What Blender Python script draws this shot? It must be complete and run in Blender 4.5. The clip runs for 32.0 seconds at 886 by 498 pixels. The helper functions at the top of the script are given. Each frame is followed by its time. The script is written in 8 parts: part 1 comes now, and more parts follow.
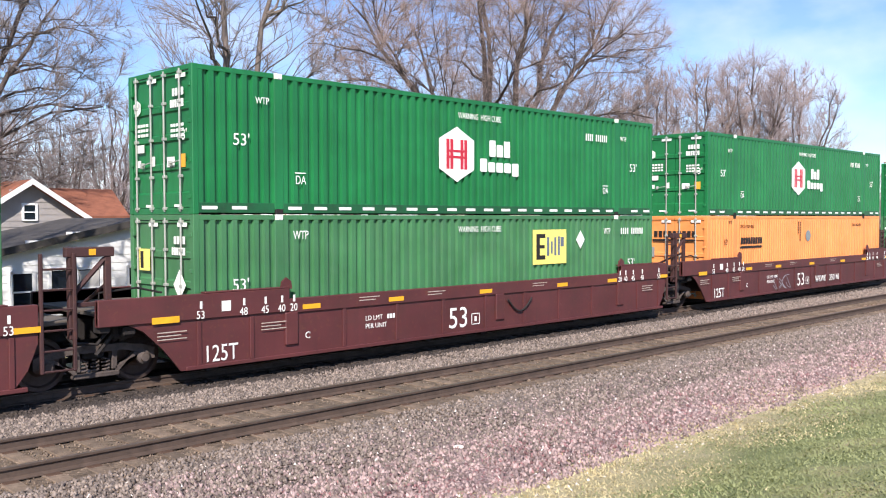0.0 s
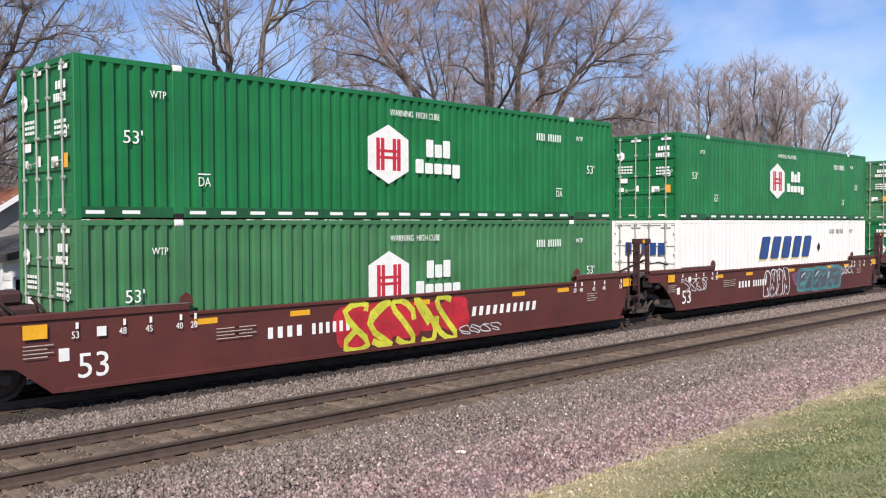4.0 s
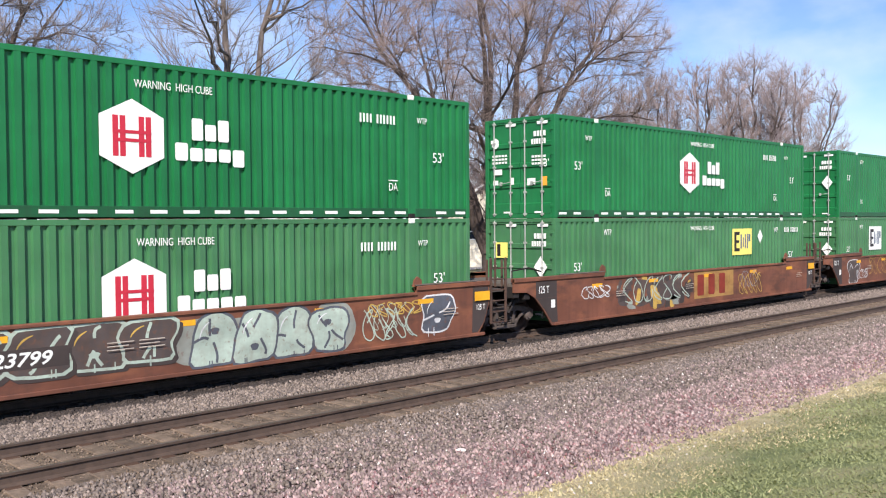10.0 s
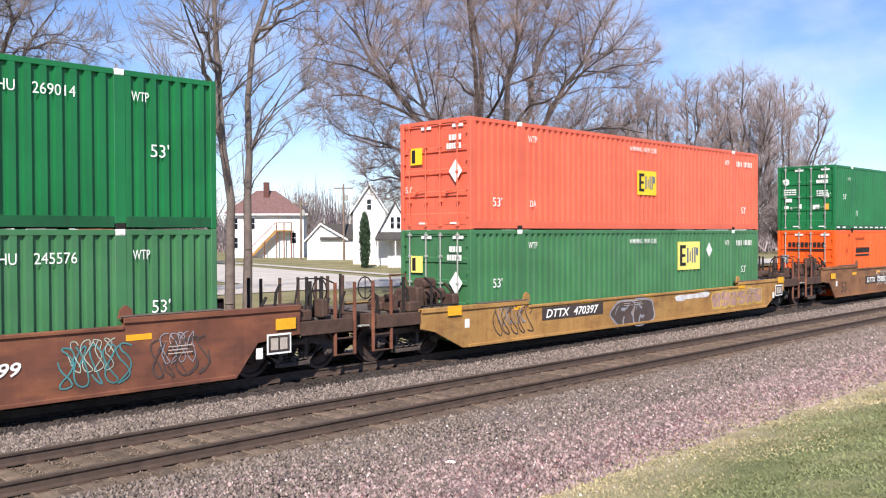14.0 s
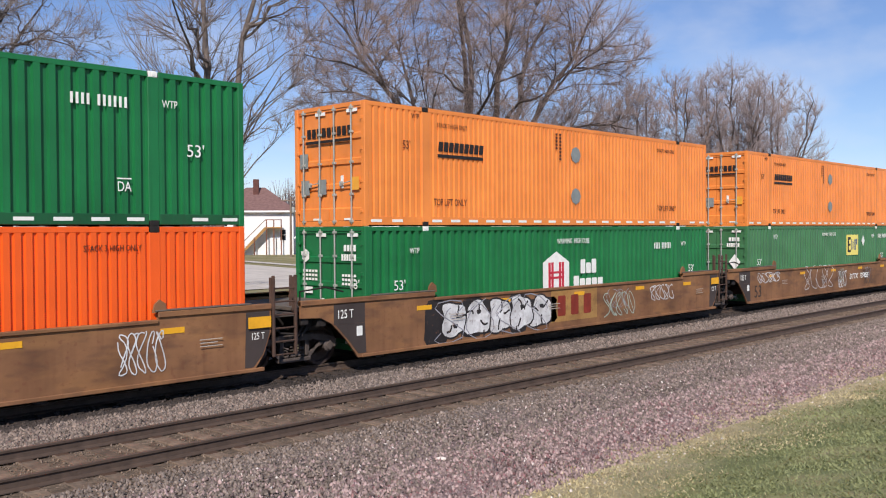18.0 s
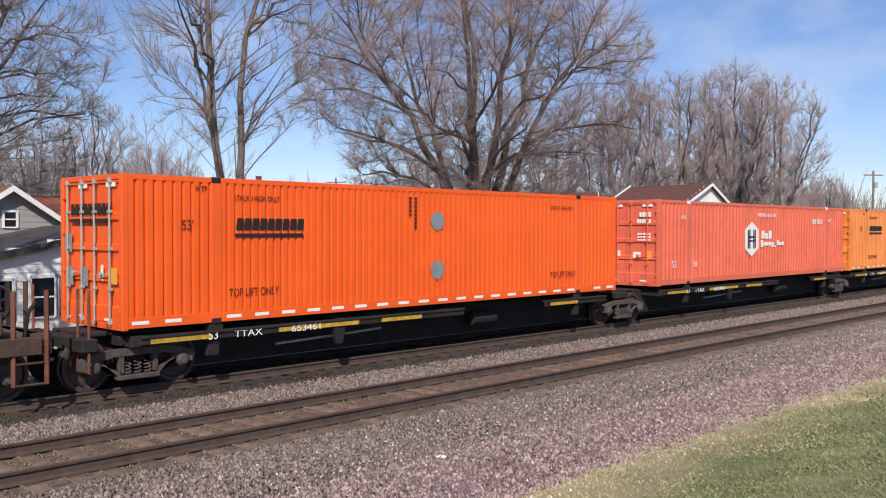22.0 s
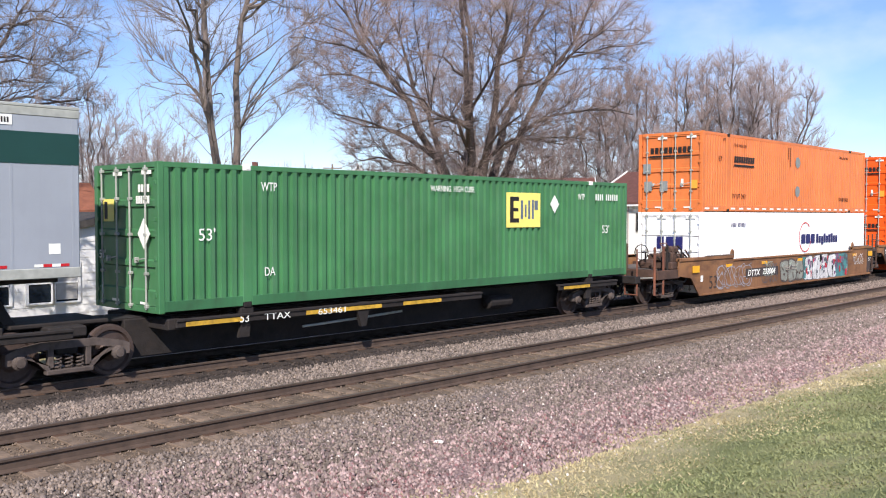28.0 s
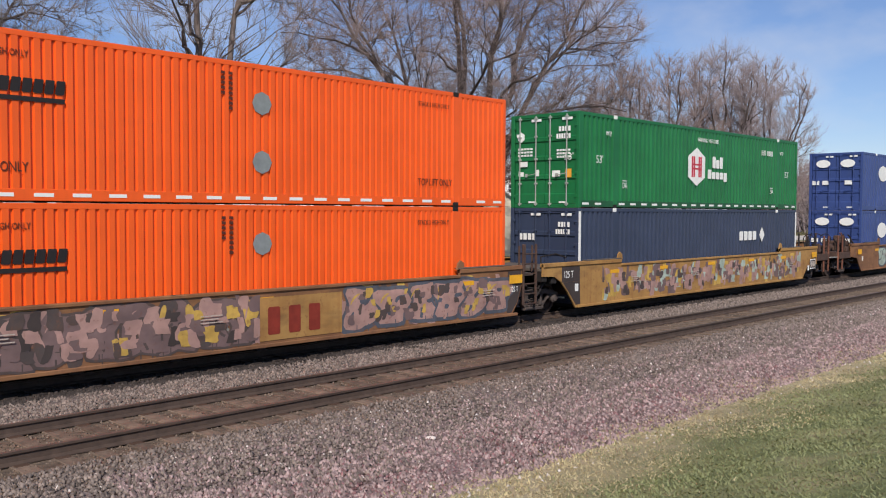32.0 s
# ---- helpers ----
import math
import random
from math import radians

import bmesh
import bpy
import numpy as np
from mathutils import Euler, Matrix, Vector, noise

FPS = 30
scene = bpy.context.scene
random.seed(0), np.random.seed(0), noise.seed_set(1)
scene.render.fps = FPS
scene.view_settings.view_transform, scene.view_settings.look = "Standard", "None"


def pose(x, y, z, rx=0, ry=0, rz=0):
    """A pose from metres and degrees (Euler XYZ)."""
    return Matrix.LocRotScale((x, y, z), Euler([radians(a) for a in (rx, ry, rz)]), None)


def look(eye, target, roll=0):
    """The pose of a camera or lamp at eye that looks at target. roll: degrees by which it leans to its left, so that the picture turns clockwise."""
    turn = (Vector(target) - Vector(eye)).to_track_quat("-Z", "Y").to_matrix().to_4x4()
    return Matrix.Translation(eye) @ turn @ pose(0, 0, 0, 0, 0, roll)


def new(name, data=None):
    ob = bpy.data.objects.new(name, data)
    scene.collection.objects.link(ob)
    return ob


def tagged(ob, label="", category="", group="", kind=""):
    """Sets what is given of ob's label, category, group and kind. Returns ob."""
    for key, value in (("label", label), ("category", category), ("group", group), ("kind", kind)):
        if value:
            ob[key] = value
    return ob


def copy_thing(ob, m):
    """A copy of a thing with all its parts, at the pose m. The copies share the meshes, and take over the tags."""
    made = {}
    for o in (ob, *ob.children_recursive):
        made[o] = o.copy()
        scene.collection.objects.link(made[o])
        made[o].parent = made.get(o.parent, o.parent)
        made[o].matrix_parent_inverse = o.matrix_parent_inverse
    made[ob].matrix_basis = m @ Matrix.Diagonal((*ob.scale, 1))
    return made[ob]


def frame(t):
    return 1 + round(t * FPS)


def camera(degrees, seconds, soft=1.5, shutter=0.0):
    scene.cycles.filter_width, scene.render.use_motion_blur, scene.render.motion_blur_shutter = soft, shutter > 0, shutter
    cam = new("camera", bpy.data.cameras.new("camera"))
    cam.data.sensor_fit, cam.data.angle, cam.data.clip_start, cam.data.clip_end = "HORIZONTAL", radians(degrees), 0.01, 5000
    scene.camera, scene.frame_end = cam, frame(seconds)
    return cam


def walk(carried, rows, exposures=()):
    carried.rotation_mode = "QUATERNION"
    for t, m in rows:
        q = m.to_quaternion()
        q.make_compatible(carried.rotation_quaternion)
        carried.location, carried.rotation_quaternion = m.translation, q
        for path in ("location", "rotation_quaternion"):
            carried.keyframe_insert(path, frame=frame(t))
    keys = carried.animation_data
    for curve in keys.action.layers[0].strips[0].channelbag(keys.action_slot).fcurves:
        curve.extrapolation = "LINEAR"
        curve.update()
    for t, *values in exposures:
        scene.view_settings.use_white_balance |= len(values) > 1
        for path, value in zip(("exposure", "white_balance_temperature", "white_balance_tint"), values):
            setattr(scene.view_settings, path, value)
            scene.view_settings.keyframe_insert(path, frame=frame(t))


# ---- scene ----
cam = camera(52.08, 32.0, soft=1.1)
EYE = Vector((0.0, 0.0, 3.0))


def aim(yaw, pitch, lean):
    # yaw: degrees from the cross-track direction towards the oncoming train
    a, b = radians(yaw), radians(pitch)
    way = Vector((math.sin(a) * math.cos(b), math.cos(a) * math.cos(b), math.sin(b)))
    return look(EYE, EYE + way, lean)


walk(cam, [(t, aim(yaw, pitch, lean)) for t, yaw, pitch, lean in (
    (0, 44.99, -1.85, -0.16), (0.5, 44.99, -1.83, -0.22), (1, 44.99, -1.80, -0.25), (1.5, 44.96, -1.73, -0.11), (2, 44.95, -1.70, -0.01),
    (2.5, 44.89, -1.66, -0.03), (3, 44.88, -1.62, 0.00), (3.5, 44.89, -1.52, -0.24), (5.5, 44.66, -1.80, 0.04), (6, 44.65, -1.95, 0.17),
    (6.5, 44.62, -2.08, 0.25), (7, 44.63, -2.23, 0.25), (7.5, 44.62, -2.32, 0.15), (8, 44.66, -2.28, 0.18), (8.5, 44.69, -2.13, 0.04),
    (9, 44.73, -1.84, -0.26), (9.5, 44.76, -1.80, -0.42), (10, 44.90, -1.64, -0.43), (10.5, 45.17, -1.54, -0.36), (11, 45.35, -1.45, -0.31),
    (11.5, 45.44, -1.27, -0.43), (12, 45.52, -1.08, -0.19), (12.5, 45.55, -1.02, -0.06), (13, 45.56, -1.00, -0.16), (13.5, 45.59, -0.94, -0.29),
    (14, 45.52, -0.93, -0.22), (14.5, 45.56, -0.82, -0.30), (16.5, 45.85, -0.60, -0.28), (17, 45.97, -0.82, -0.15), (17.5, 46.07, -0.95, -0.19),
    (18, 46.14, -1.14, -0.32), (18.5, 46.18, -1.22, -0.25), (19, 46.26, -1.40, -0.03), (19.5, 46.18, -1.49, -0.05), (20, 46.18, -1.57, -0.08),
    (20.5, 46.25, -1.55, -0.17), (21, 46.14, -1.44, -0.18), (21.5, 46.11, -1.30, 0.12), (22, 46.02, -1.25, 0.16), (22.5, 46.04, -1.31, 0.36),
    (23, 46.13, -1.43, 0.39), (23.5, 46.12, -1.61, 0.25), (24, 46.15, -1.71, 0.19), (24.5, 46.00, -1.81, -0.03), (25, 45.97, -1.88, -0.21),
    (25.5, 45.97, -1.91, -0.44), (27.5, 46.12, -2.08, -0.13), (28, 46.22, -2.15, 0.06), (28.5, 46.29, -2.22, 0.21), (29, 46.44, -2.23, 0.04),
    (29.5, 46.56, -2.23, 0.01), (30, 46.64, -2.23, 0.19), (30.5, 46.73, -2.23, 0.44), (31, 46.71, -2.28, 0.36), (31.5, 46.68, -2.38, 0.39),
    (32, 46.68, -2.39, 0.25),
)], exposures=[(t, stops + 0.04, 6540, 15) for t, stops in ((0, 0.52), (1, 0.38), (2, 0.09), (3, 0.12), (6, -0.12), (7, 0.1), (8, 0.34), (10, 0.32), (12, 0.38), (14, 0.33), (14.5, 0.2), (16, 0.04), (18, -0.18), (20, -0.16),
                                                  (22, -0.15), (23, -0.24), (25, -0.34), (26.5, -0.1), (28, 0.3), (28.5, 0.12), (29, -0.15), (30, -0.57), (31, -0.74), (31.5, -0.52), (32, -0.36))])

# ---- world, sun, exposure ----
SUN_EL, SUN_TO = 39.8, Vector((-0.576, -0.507, 0.641))
world = bpy.data.worlds.new("sky")
scene.world = world
world.use_nodes = True
wn, wl = world.node_tree.nodes, world.node_tree.links
sky = wn.new("ShaderNodeTexSky")
sky.sky_type, sky.sun_disc = "NISHITA", False
sky.sun_elevation, sky.sun_rotation = radians(SUN_EL), math.atan2(SUN_TO.x, SUN_TO.y)
sky.air_density, sky.dust_density, sky.ozone_density = 1.0, 0.0, 5.0
wn["Background"].inputs["Strength"].default_value = 0.114
# thin cirrus streaks
tc = wn.new("ShaderNodeTexCoord")
mp = wn.new("ShaderNodeMapping")
mp.inputs["Scale"].default_value = (2.2, 5.0, 9.0)
mp.inputs["Rotation"].default_value = (0.3, 0.2, 0.9)
nz = wn.new("ShaderNodeTexNoise")
nz.inputs["Scale"].default_value, nz.inputs["Detail"].default_value = 1.6, 6.0
rp = wn.new("ShaderNodeValToRGB")
rp.color_ramp.elements[0].position, rp.color_ramp.elements[1].position = 0.5, 0.8
rp.color_ramp.elements[1].color = (0.42, 0.42, 0.42, 1)
mx = wn.new("ShaderNodeMix")
mx.data_type = "RGBA"
mx.inputs[7].default_value = (7.5, 8.0, 8.6, 1)
wl.new(tc.outputs["Generated"], mp.inputs["Vector"])
wl.new(mp.outputs["Vector"], nz.inputs["Vector"])
wl.new(nz.outputs["Fac"], rp.inputs["Fac"])
wl.new(rp.outputs["Color"], mx.inputs[0])
tone = wn.new("ShaderNodeMix")
tone.data_type, tone.blend_type = "RGBA", "MULTIPLY"
tone.inputs[0].default_value, tone.inputs[7].default_value = 1.0, (0.97, 0.98, 1.1, 1)
wl.new(sky.outputs["Color"], tone.inputs[6])
wl.new(tone.outputs[2], mx.inputs[6])
wl.new(mx.outputs[2], wn["Background"].inputs["Color"])
sun = new("sun", bpy.data.lights.new("sun", "SUN"))
sun.data.energy, sun.data.angle, sun.data.color = 5.0, radians(0.53), (1.0, 0.95, 0.87)
sun.matrix_world = look(SUN_TO * 60, (0, 0, 0))


# ---- materials ----
def lin(r, g, b):
    return tuple(((c / 255 + 0.055) / 1.055) ** 2.4 if c > 10 else c / 3294.6 for c in (r, g, b))


MATS = {}


def mat(name, rgb, rough=0.5, metal=0.0, vary=0.15, scale=1.5, grime=0.0, grime_rgb=(70, 50, 38), streak=0.0, bump=0.0,
        bump_scale=60.0, per_piece=0.0, per_island=0.0, wear=0.0, wear_rgb=(110, 72, 48), blotch=0.0, blotch_rgb=(166, 100, 60), soot_rgb=(72, 50, 42)):
    """A painted, rusted or natural surface: broad fading, vertical streaks, worn spots, fine relief."""
    if name in MATS:
        return MATS[name]
    m = MATS[name] = bpy.data.materials.new(name)
    m.use_nodes = True
    n, l = m.node_tree.nodes, m.node_tree.links
    bsdf = n["Principled BSDF"]
    bsdf.inputs["Roughness"].default_value, bsdf.inputs["Metallic"].default_value = rough, metal
    tex = n.new("ShaderNodeTexCoord")
    base = lin(*rgb)
    big = n.new("ShaderNodeTexNoise")
    big.inputs["Scale"].default_value, big.inputs["Detail"].default_value = scale, 5.0
    l.new(tex.outputs["Object"], big.inputs["Vector"])
    ramp = n.new("ShaderNodeValToRGB")
    ramp.color_ramp.elements[0].position, ramp.color_ramp.elements[1].position = 0.3, 0.7
    ramp.color_ramp.elements[0].color = (*[c * (1 - vary) for c in base], 1)
    ramp.color_ramp.elements[1].color = (*[min(1, c * (1 + vary) + vary * 0.012) for c in base], 1)
    l.new(big.outputs["Fac"], ramp.inputs["Fac"])
    out = ramp.outputs["Color"]

    def blend(fac, color, out, mode="MIX"):
        mix = n.new("ShaderNodeMix")
        mix.data_type, mix.blend_type = "RGBA", mode
        l.new(fac, mix.inputs[0])
        l.new(out, mix.inputs[6])
        mix.inputs[7].default_value = (*color, 1)
        return mix.outputs[2]

    def spots(vector, sc, lo, hi, amount, detail=8.0):
        tx = n.new("ShaderNodeTexNoise")
        tx.inputs["Scale"].default_value, tx.inputs["Detail"].default_value = sc, detail
        l.new(vector, tx.inputs["Vector"])
        rr = n.new("ShaderNodeMapRange")
        rr.inputs["From Min"].default_value, rr.inputs["From Max"].default_value = lo, hi
        rr.inputs["To Max"].default_value = amount
        l.new(tx.outputs["Fac"], rr.inputs["Value"])
        return rr.outputs["Result"]

    if streak:
        mp = n.new("ShaderNodeMapping")
        mp.inputs["Scale"].default_value = (7.0, 7.0, 0.35)
        l.new(tex.outputs["Object"], mp.inputs["Vector"])
        out = blend(spots(mp.outputs["Vector"], 1.0, 0.5, 0.8, streak), lin(*grime_rgb), out)
    if grime:
        out = blend(spots(tex.outputs["Object"], scale * 3.1, 0.48, 0.75, grime), lin(*grime_rgb), out)
    if blotch:
        # long rust blooms and sooty smears
        bm = n.new("ShaderNodeMapping")
        bm.inputs["Scale"].default_value = (0.55, 1.0, 1.5)
        l.new(tex.outputs["Object"], bm.inputs["Vector"])
        out = blend(spots(bm.outputs["Vector"], 1.7, 0.5, 0.68, blotch, 10.0), lin(*blotch_rgb), out)
        out = blend(spots(bm.outputs["Vector"], 2.9, 0.52, 0.72, blotch, 10.0), lin(*soot_rgb), out)
    if wear:
        out = blend(spots(tex.outputs["Object"], 9.0, 0.6, 0.66, wear, 12.0), lin(*wear_rgb), out)
    for amount, source in ((per_piece, "piece"), (per_island, "island")):
        if amount:
            if source == "piece":
                info = n.new("ShaderNodeObjectInfo").outputs["Random"]
            else:
                info = n.new("ShaderNodeNewGeometry").outputs["Random Per Island"]
            rr = n.new("ShaderNodeMapRange")
            rr.inputs["To Min"].default_value, rr.inputs["To Max"].default_value = 1 - amount, 1 + amount
            l.new(info, rr.inputs["Value"])
            mul = n.new("ShaderNodeVectorMath")
            mul.operation = "SCALE"
            l.new(out, mul.inputs[0])
            l.new(rr.outputs["Result"], mul.inputs["Scale"])
            out = mul.outputs["Vector"]
    l.new(out, bsdf.inputs["Base Color"])
    if bump:
        fine = n.new("ShaderNodeTexNoise")
        fine.inputs["Scale"].default_value, fine.inputs["Detail"].default_value = bump_scale, 4.0
        l.new(tex.outputs["Object"], fine.inputs["Vector"])
        bp = n.new("ShaderNodeBump")
        bp.inputs["Strength"].default_value, bp.inputs["Distance"].default_value = bump, 0.02
        l.new(fine.outputs["Fac"], bp.inputs["Height"])
        l.new(bp.outputs["Normal"], bsdf.inputs["Normal"])
    return m


def glass(name, rgb=(30, 38, 46)):
    m = mat(name, rgb, rough=0.06, vary=0.1)
    m.node_tree.nodes["Principled BSDF"].inputs["Specular IOR Level"].default_value = 0.8
    return m


# ---- mesh helpers ----
class Shape:
    """Collects polygons into one mesh."""

    def __init__(self):
        self.v, self.f = [], []

    def add(self, verts, faces):
        k = len(self.v)
        self.v += [tuple(p) for p in verts]
        self.f += [tuple(i + k for i in f) for f in faces]
        return self

    def box(self, x0, x1, y0, y1, z0, z1, c=0.0):
        if c <= 0:
            return self.add([(x, y, z) for x in (x0, x1) for y in (y0, y1) for z in (z0, z1)],
                            [(0, 1, 3, 2), (4, 6, 7, 5), (0, 4, 5, 1), (2, 3, 7, 6), (0, 2, 6, 4), (1, 5, 7, 3)])
        c = min(c, (x1 - x0) / 2.5, (y1 - y0) / 2.5, (z1 - z0) / 2.5)
        # chamfered box: an octagon swept along x, with inset caps
        def ring(x, d):
            a, b, e, g = y0 + d, y1 - d, z0 + d, z1 - d
            return [(x, a + c, e), (x, b - c, e), (x, b, e + c), (x, b, g - c), (x, b - c, g), (x, a + c, g), (x, a, g - c), (x, a, e + c)]
        rings = [ring(x0, c * 0.7), ring(x0 + c, 0), ring(x1 - c, 0), ring(x1, c * 0.7)]
        return self.loft(rings)

    def loft(self, rings, caps=True):
        n = len(rings[0])
        vs = [p for r in rings for p in r]
        fs = []
        for k in range(len(rings) - 1):
            for i in range(n):
                j = (i + 1) % n
                fs.append((k * n + i, k * n + j, (k + 1) * n + j, (k + 1) * n + i))
        if caps:
            fs.append(tuple(range(n))[::-1])
            fs.append(tuple((len(rings) - 1) * n + i for i in range(n)))
        return self.add(vs, fs)

    def plate(self, outline, y0, y1):
        """An outline of (x, z) points given thickness from y0 to y1."""
        return self.loft([[(x, y0, z) for x, z in outline], [(x, y1, z) for x, z in outline]])

    def rod(self, a, b, r, sides=8, r2=None):
        a, b = Vector(a), Vector(b)
        d = (b - a).normalized()
        u = d.orthogonal().normalized()
        w = d.cross(u)
        rings = []
        for p, q in ((a, r), (b, r if r2 is None else r2)):
            rings.append([p + (u * math.cos(2 * math.pi * i / sides) + w * math.sin(2 * math.pi * i / sides)) * q for i in range(sides)])
        return self.loft(rings)

    def pipe(self, points, r, sides=6):
        pts = [Vector(p) for p in points]
        rings, u = [], None
        for k, p in enumerate(pts):
            d = (pts[min(k + 1, len(pts) - 1)] - pts[max(k - 1, 0)]).normalized()
            u = d.orthogonal().normalized() if u is None else (u - d * u.dot(d)).normalized()
            w = d.cross(u)
            rings.append([p + (u * math.cos(2 * math.pi * i / sides) + w * math.sin(2 * math.pi * i / sides)) * r for i in range(sides)])
        return self.loft(rings)

    def lathe(self, profile, centre, axis="y", sides=24):
        """profile: (along axis, radius) pairs."""
        rings = []
        for h, q in profile:
            ring = []
            for i in range(sides):
                a = 2 * math.pi * i / sides
                c, s = math.cos(a) * q, math.sin(a) * q
                o = {"y": (c, h, s), "z": (c, s, h), "x": (h, c, s)}[axis]
                ring.append(tuple(centre[k] + o[k] for k in range(3)))
            rings.append(ring)
        return self.loft(rings)

    def mesh(self, name, material):
        me = bpy.data.meshes.new(name)
        me.from_pydata(self.v, [], self.f)
        bm = bmesh.new()
        bm.from_mesh(me)
        bmesh.ops.recalc_face_normals(bm, faces=bm.faces)
        bm.to_mesh(me)
        bm.free()
        me.materials.append(material)
        return me


def part(name, shape, material, parent, label=""):
    me = shape if isinstance(shape, bpy.types.Mesh) else shape.mesh(name, material)
    ob = new(name, me)
    ob.parent = parent
    if label:
        ob["label"] = label
    return ob


def thing(name, m, label, category, group="", kind=""):
    ob = new(name)
    ob.empty_display_size = 0.3
    ob.matrix_basis = m
    return tagged(ob, label, category, group, kind)


TEXT = {}


def words(body, size, material, align="LEFT", squeeze=1.0, slant=0.0, bold=0.0):
    """Lettering in the built-in font as a flat mesh, upright and facing -y."""
    key = (body, size, material.name, align, squeeze, slant, bold)
    if key not in TEXT:
        cu = bpy.data.curves.new("text", "FONT")
        cu.body, cu.size, cu.extrude, cu.align_x, cu.resolution_u = body, size, 0.002, align, 3
        cu.shear, cu.offset = slant, bold
        ob = bpy.data.objects.new("text", cu)
        scene.collection.objects.link(ob)
        bpy.context.view_layer.update()
        me = bpy.data.meshes.new_from_object(ob.evaluated_get(bpy.context.evaluated_depsgraph_get()))
        bpy.data.objects.remove(ob)
        bpy.data.curves.remove(cu)
        me.transform(Matrix.Rotation(radians(90), 4, "X") @ Matrix.Diagonal((squeeze, 1, 1, 1)))
        me.materials.clear()
        me.materials.append(material)
        TEXT[key] = me
    return TEXT[key]


def lettering(body, size, material, parent, x, y, z, face="side", align="LEFT", squeeze=1.0, slant=0.0, bold=0.0):
    ob = part("lettering", words(body, size, material, align, squeeze, slant, bold), None, parent)
    ob.matrix_basis = pose(x, y, z, 0, 0, 0 if face == "side" else -90)
    return ob


def soup(name, verts, faces, material):
    """One mesh from arrays of vertices and equal-sided faces."""
    verts, faces = np.asarray(verts, dtype=np.float32), np.asarray(faces, dtype=np.int32)
    me = bpy.data.meshes.new(name)
    k = faces.shape[1]
    me.vertices.add(len(verts))
    me.vertices.foreach_set("co", verts.ravel())
    me.loops.add(faces.size)
    me.loops.foreach_set("vertex_index", faces.ravel())
    me.polygons.add(len(faces))
    me.polygons.foreach_set("loop_start", np.arange(0, faces.size, k, dtype=np.int32))
    me.update(calc_edges=True)
    me.materials.append(material)
    return me


# ---- plan: x runs along the tracks, y away from the camera, z = 0 at the rail heads ----
FRONT_Y, TRAIN_Y = 12.28, 16.96
NEAR = 15.665
SPEED = 11.573
BOX_L, BOX_W, BOX_H = 16.154, 2.591, 2.896


def smooth(a, b, t):
    t = min(1, max(0, (t - a) / (b - a)))
    return t * t * (3 - 2 * t)


def ground_z(x, y):
    """Height of the ground: lawn, ballast shoulder, two track beds, yards behind."""
    z = -0.62
    z += 1.75 * smooth(8.6, -2.0, y)
    z += 0.42 * smooth(7.4, 10.4, y) * (1 - smooth(19.2, 22.0, y))
    z += 0.008 * smooth(10.7, 11.6, y) * (1 - smooth(13.2, 14.0, y)) + 0.012 * smooth(10.3, 10.8, y) * (1 - smooth(10.95, 11.3, y))
    z += 0.75 * smooth(45, 90, y)
    return z


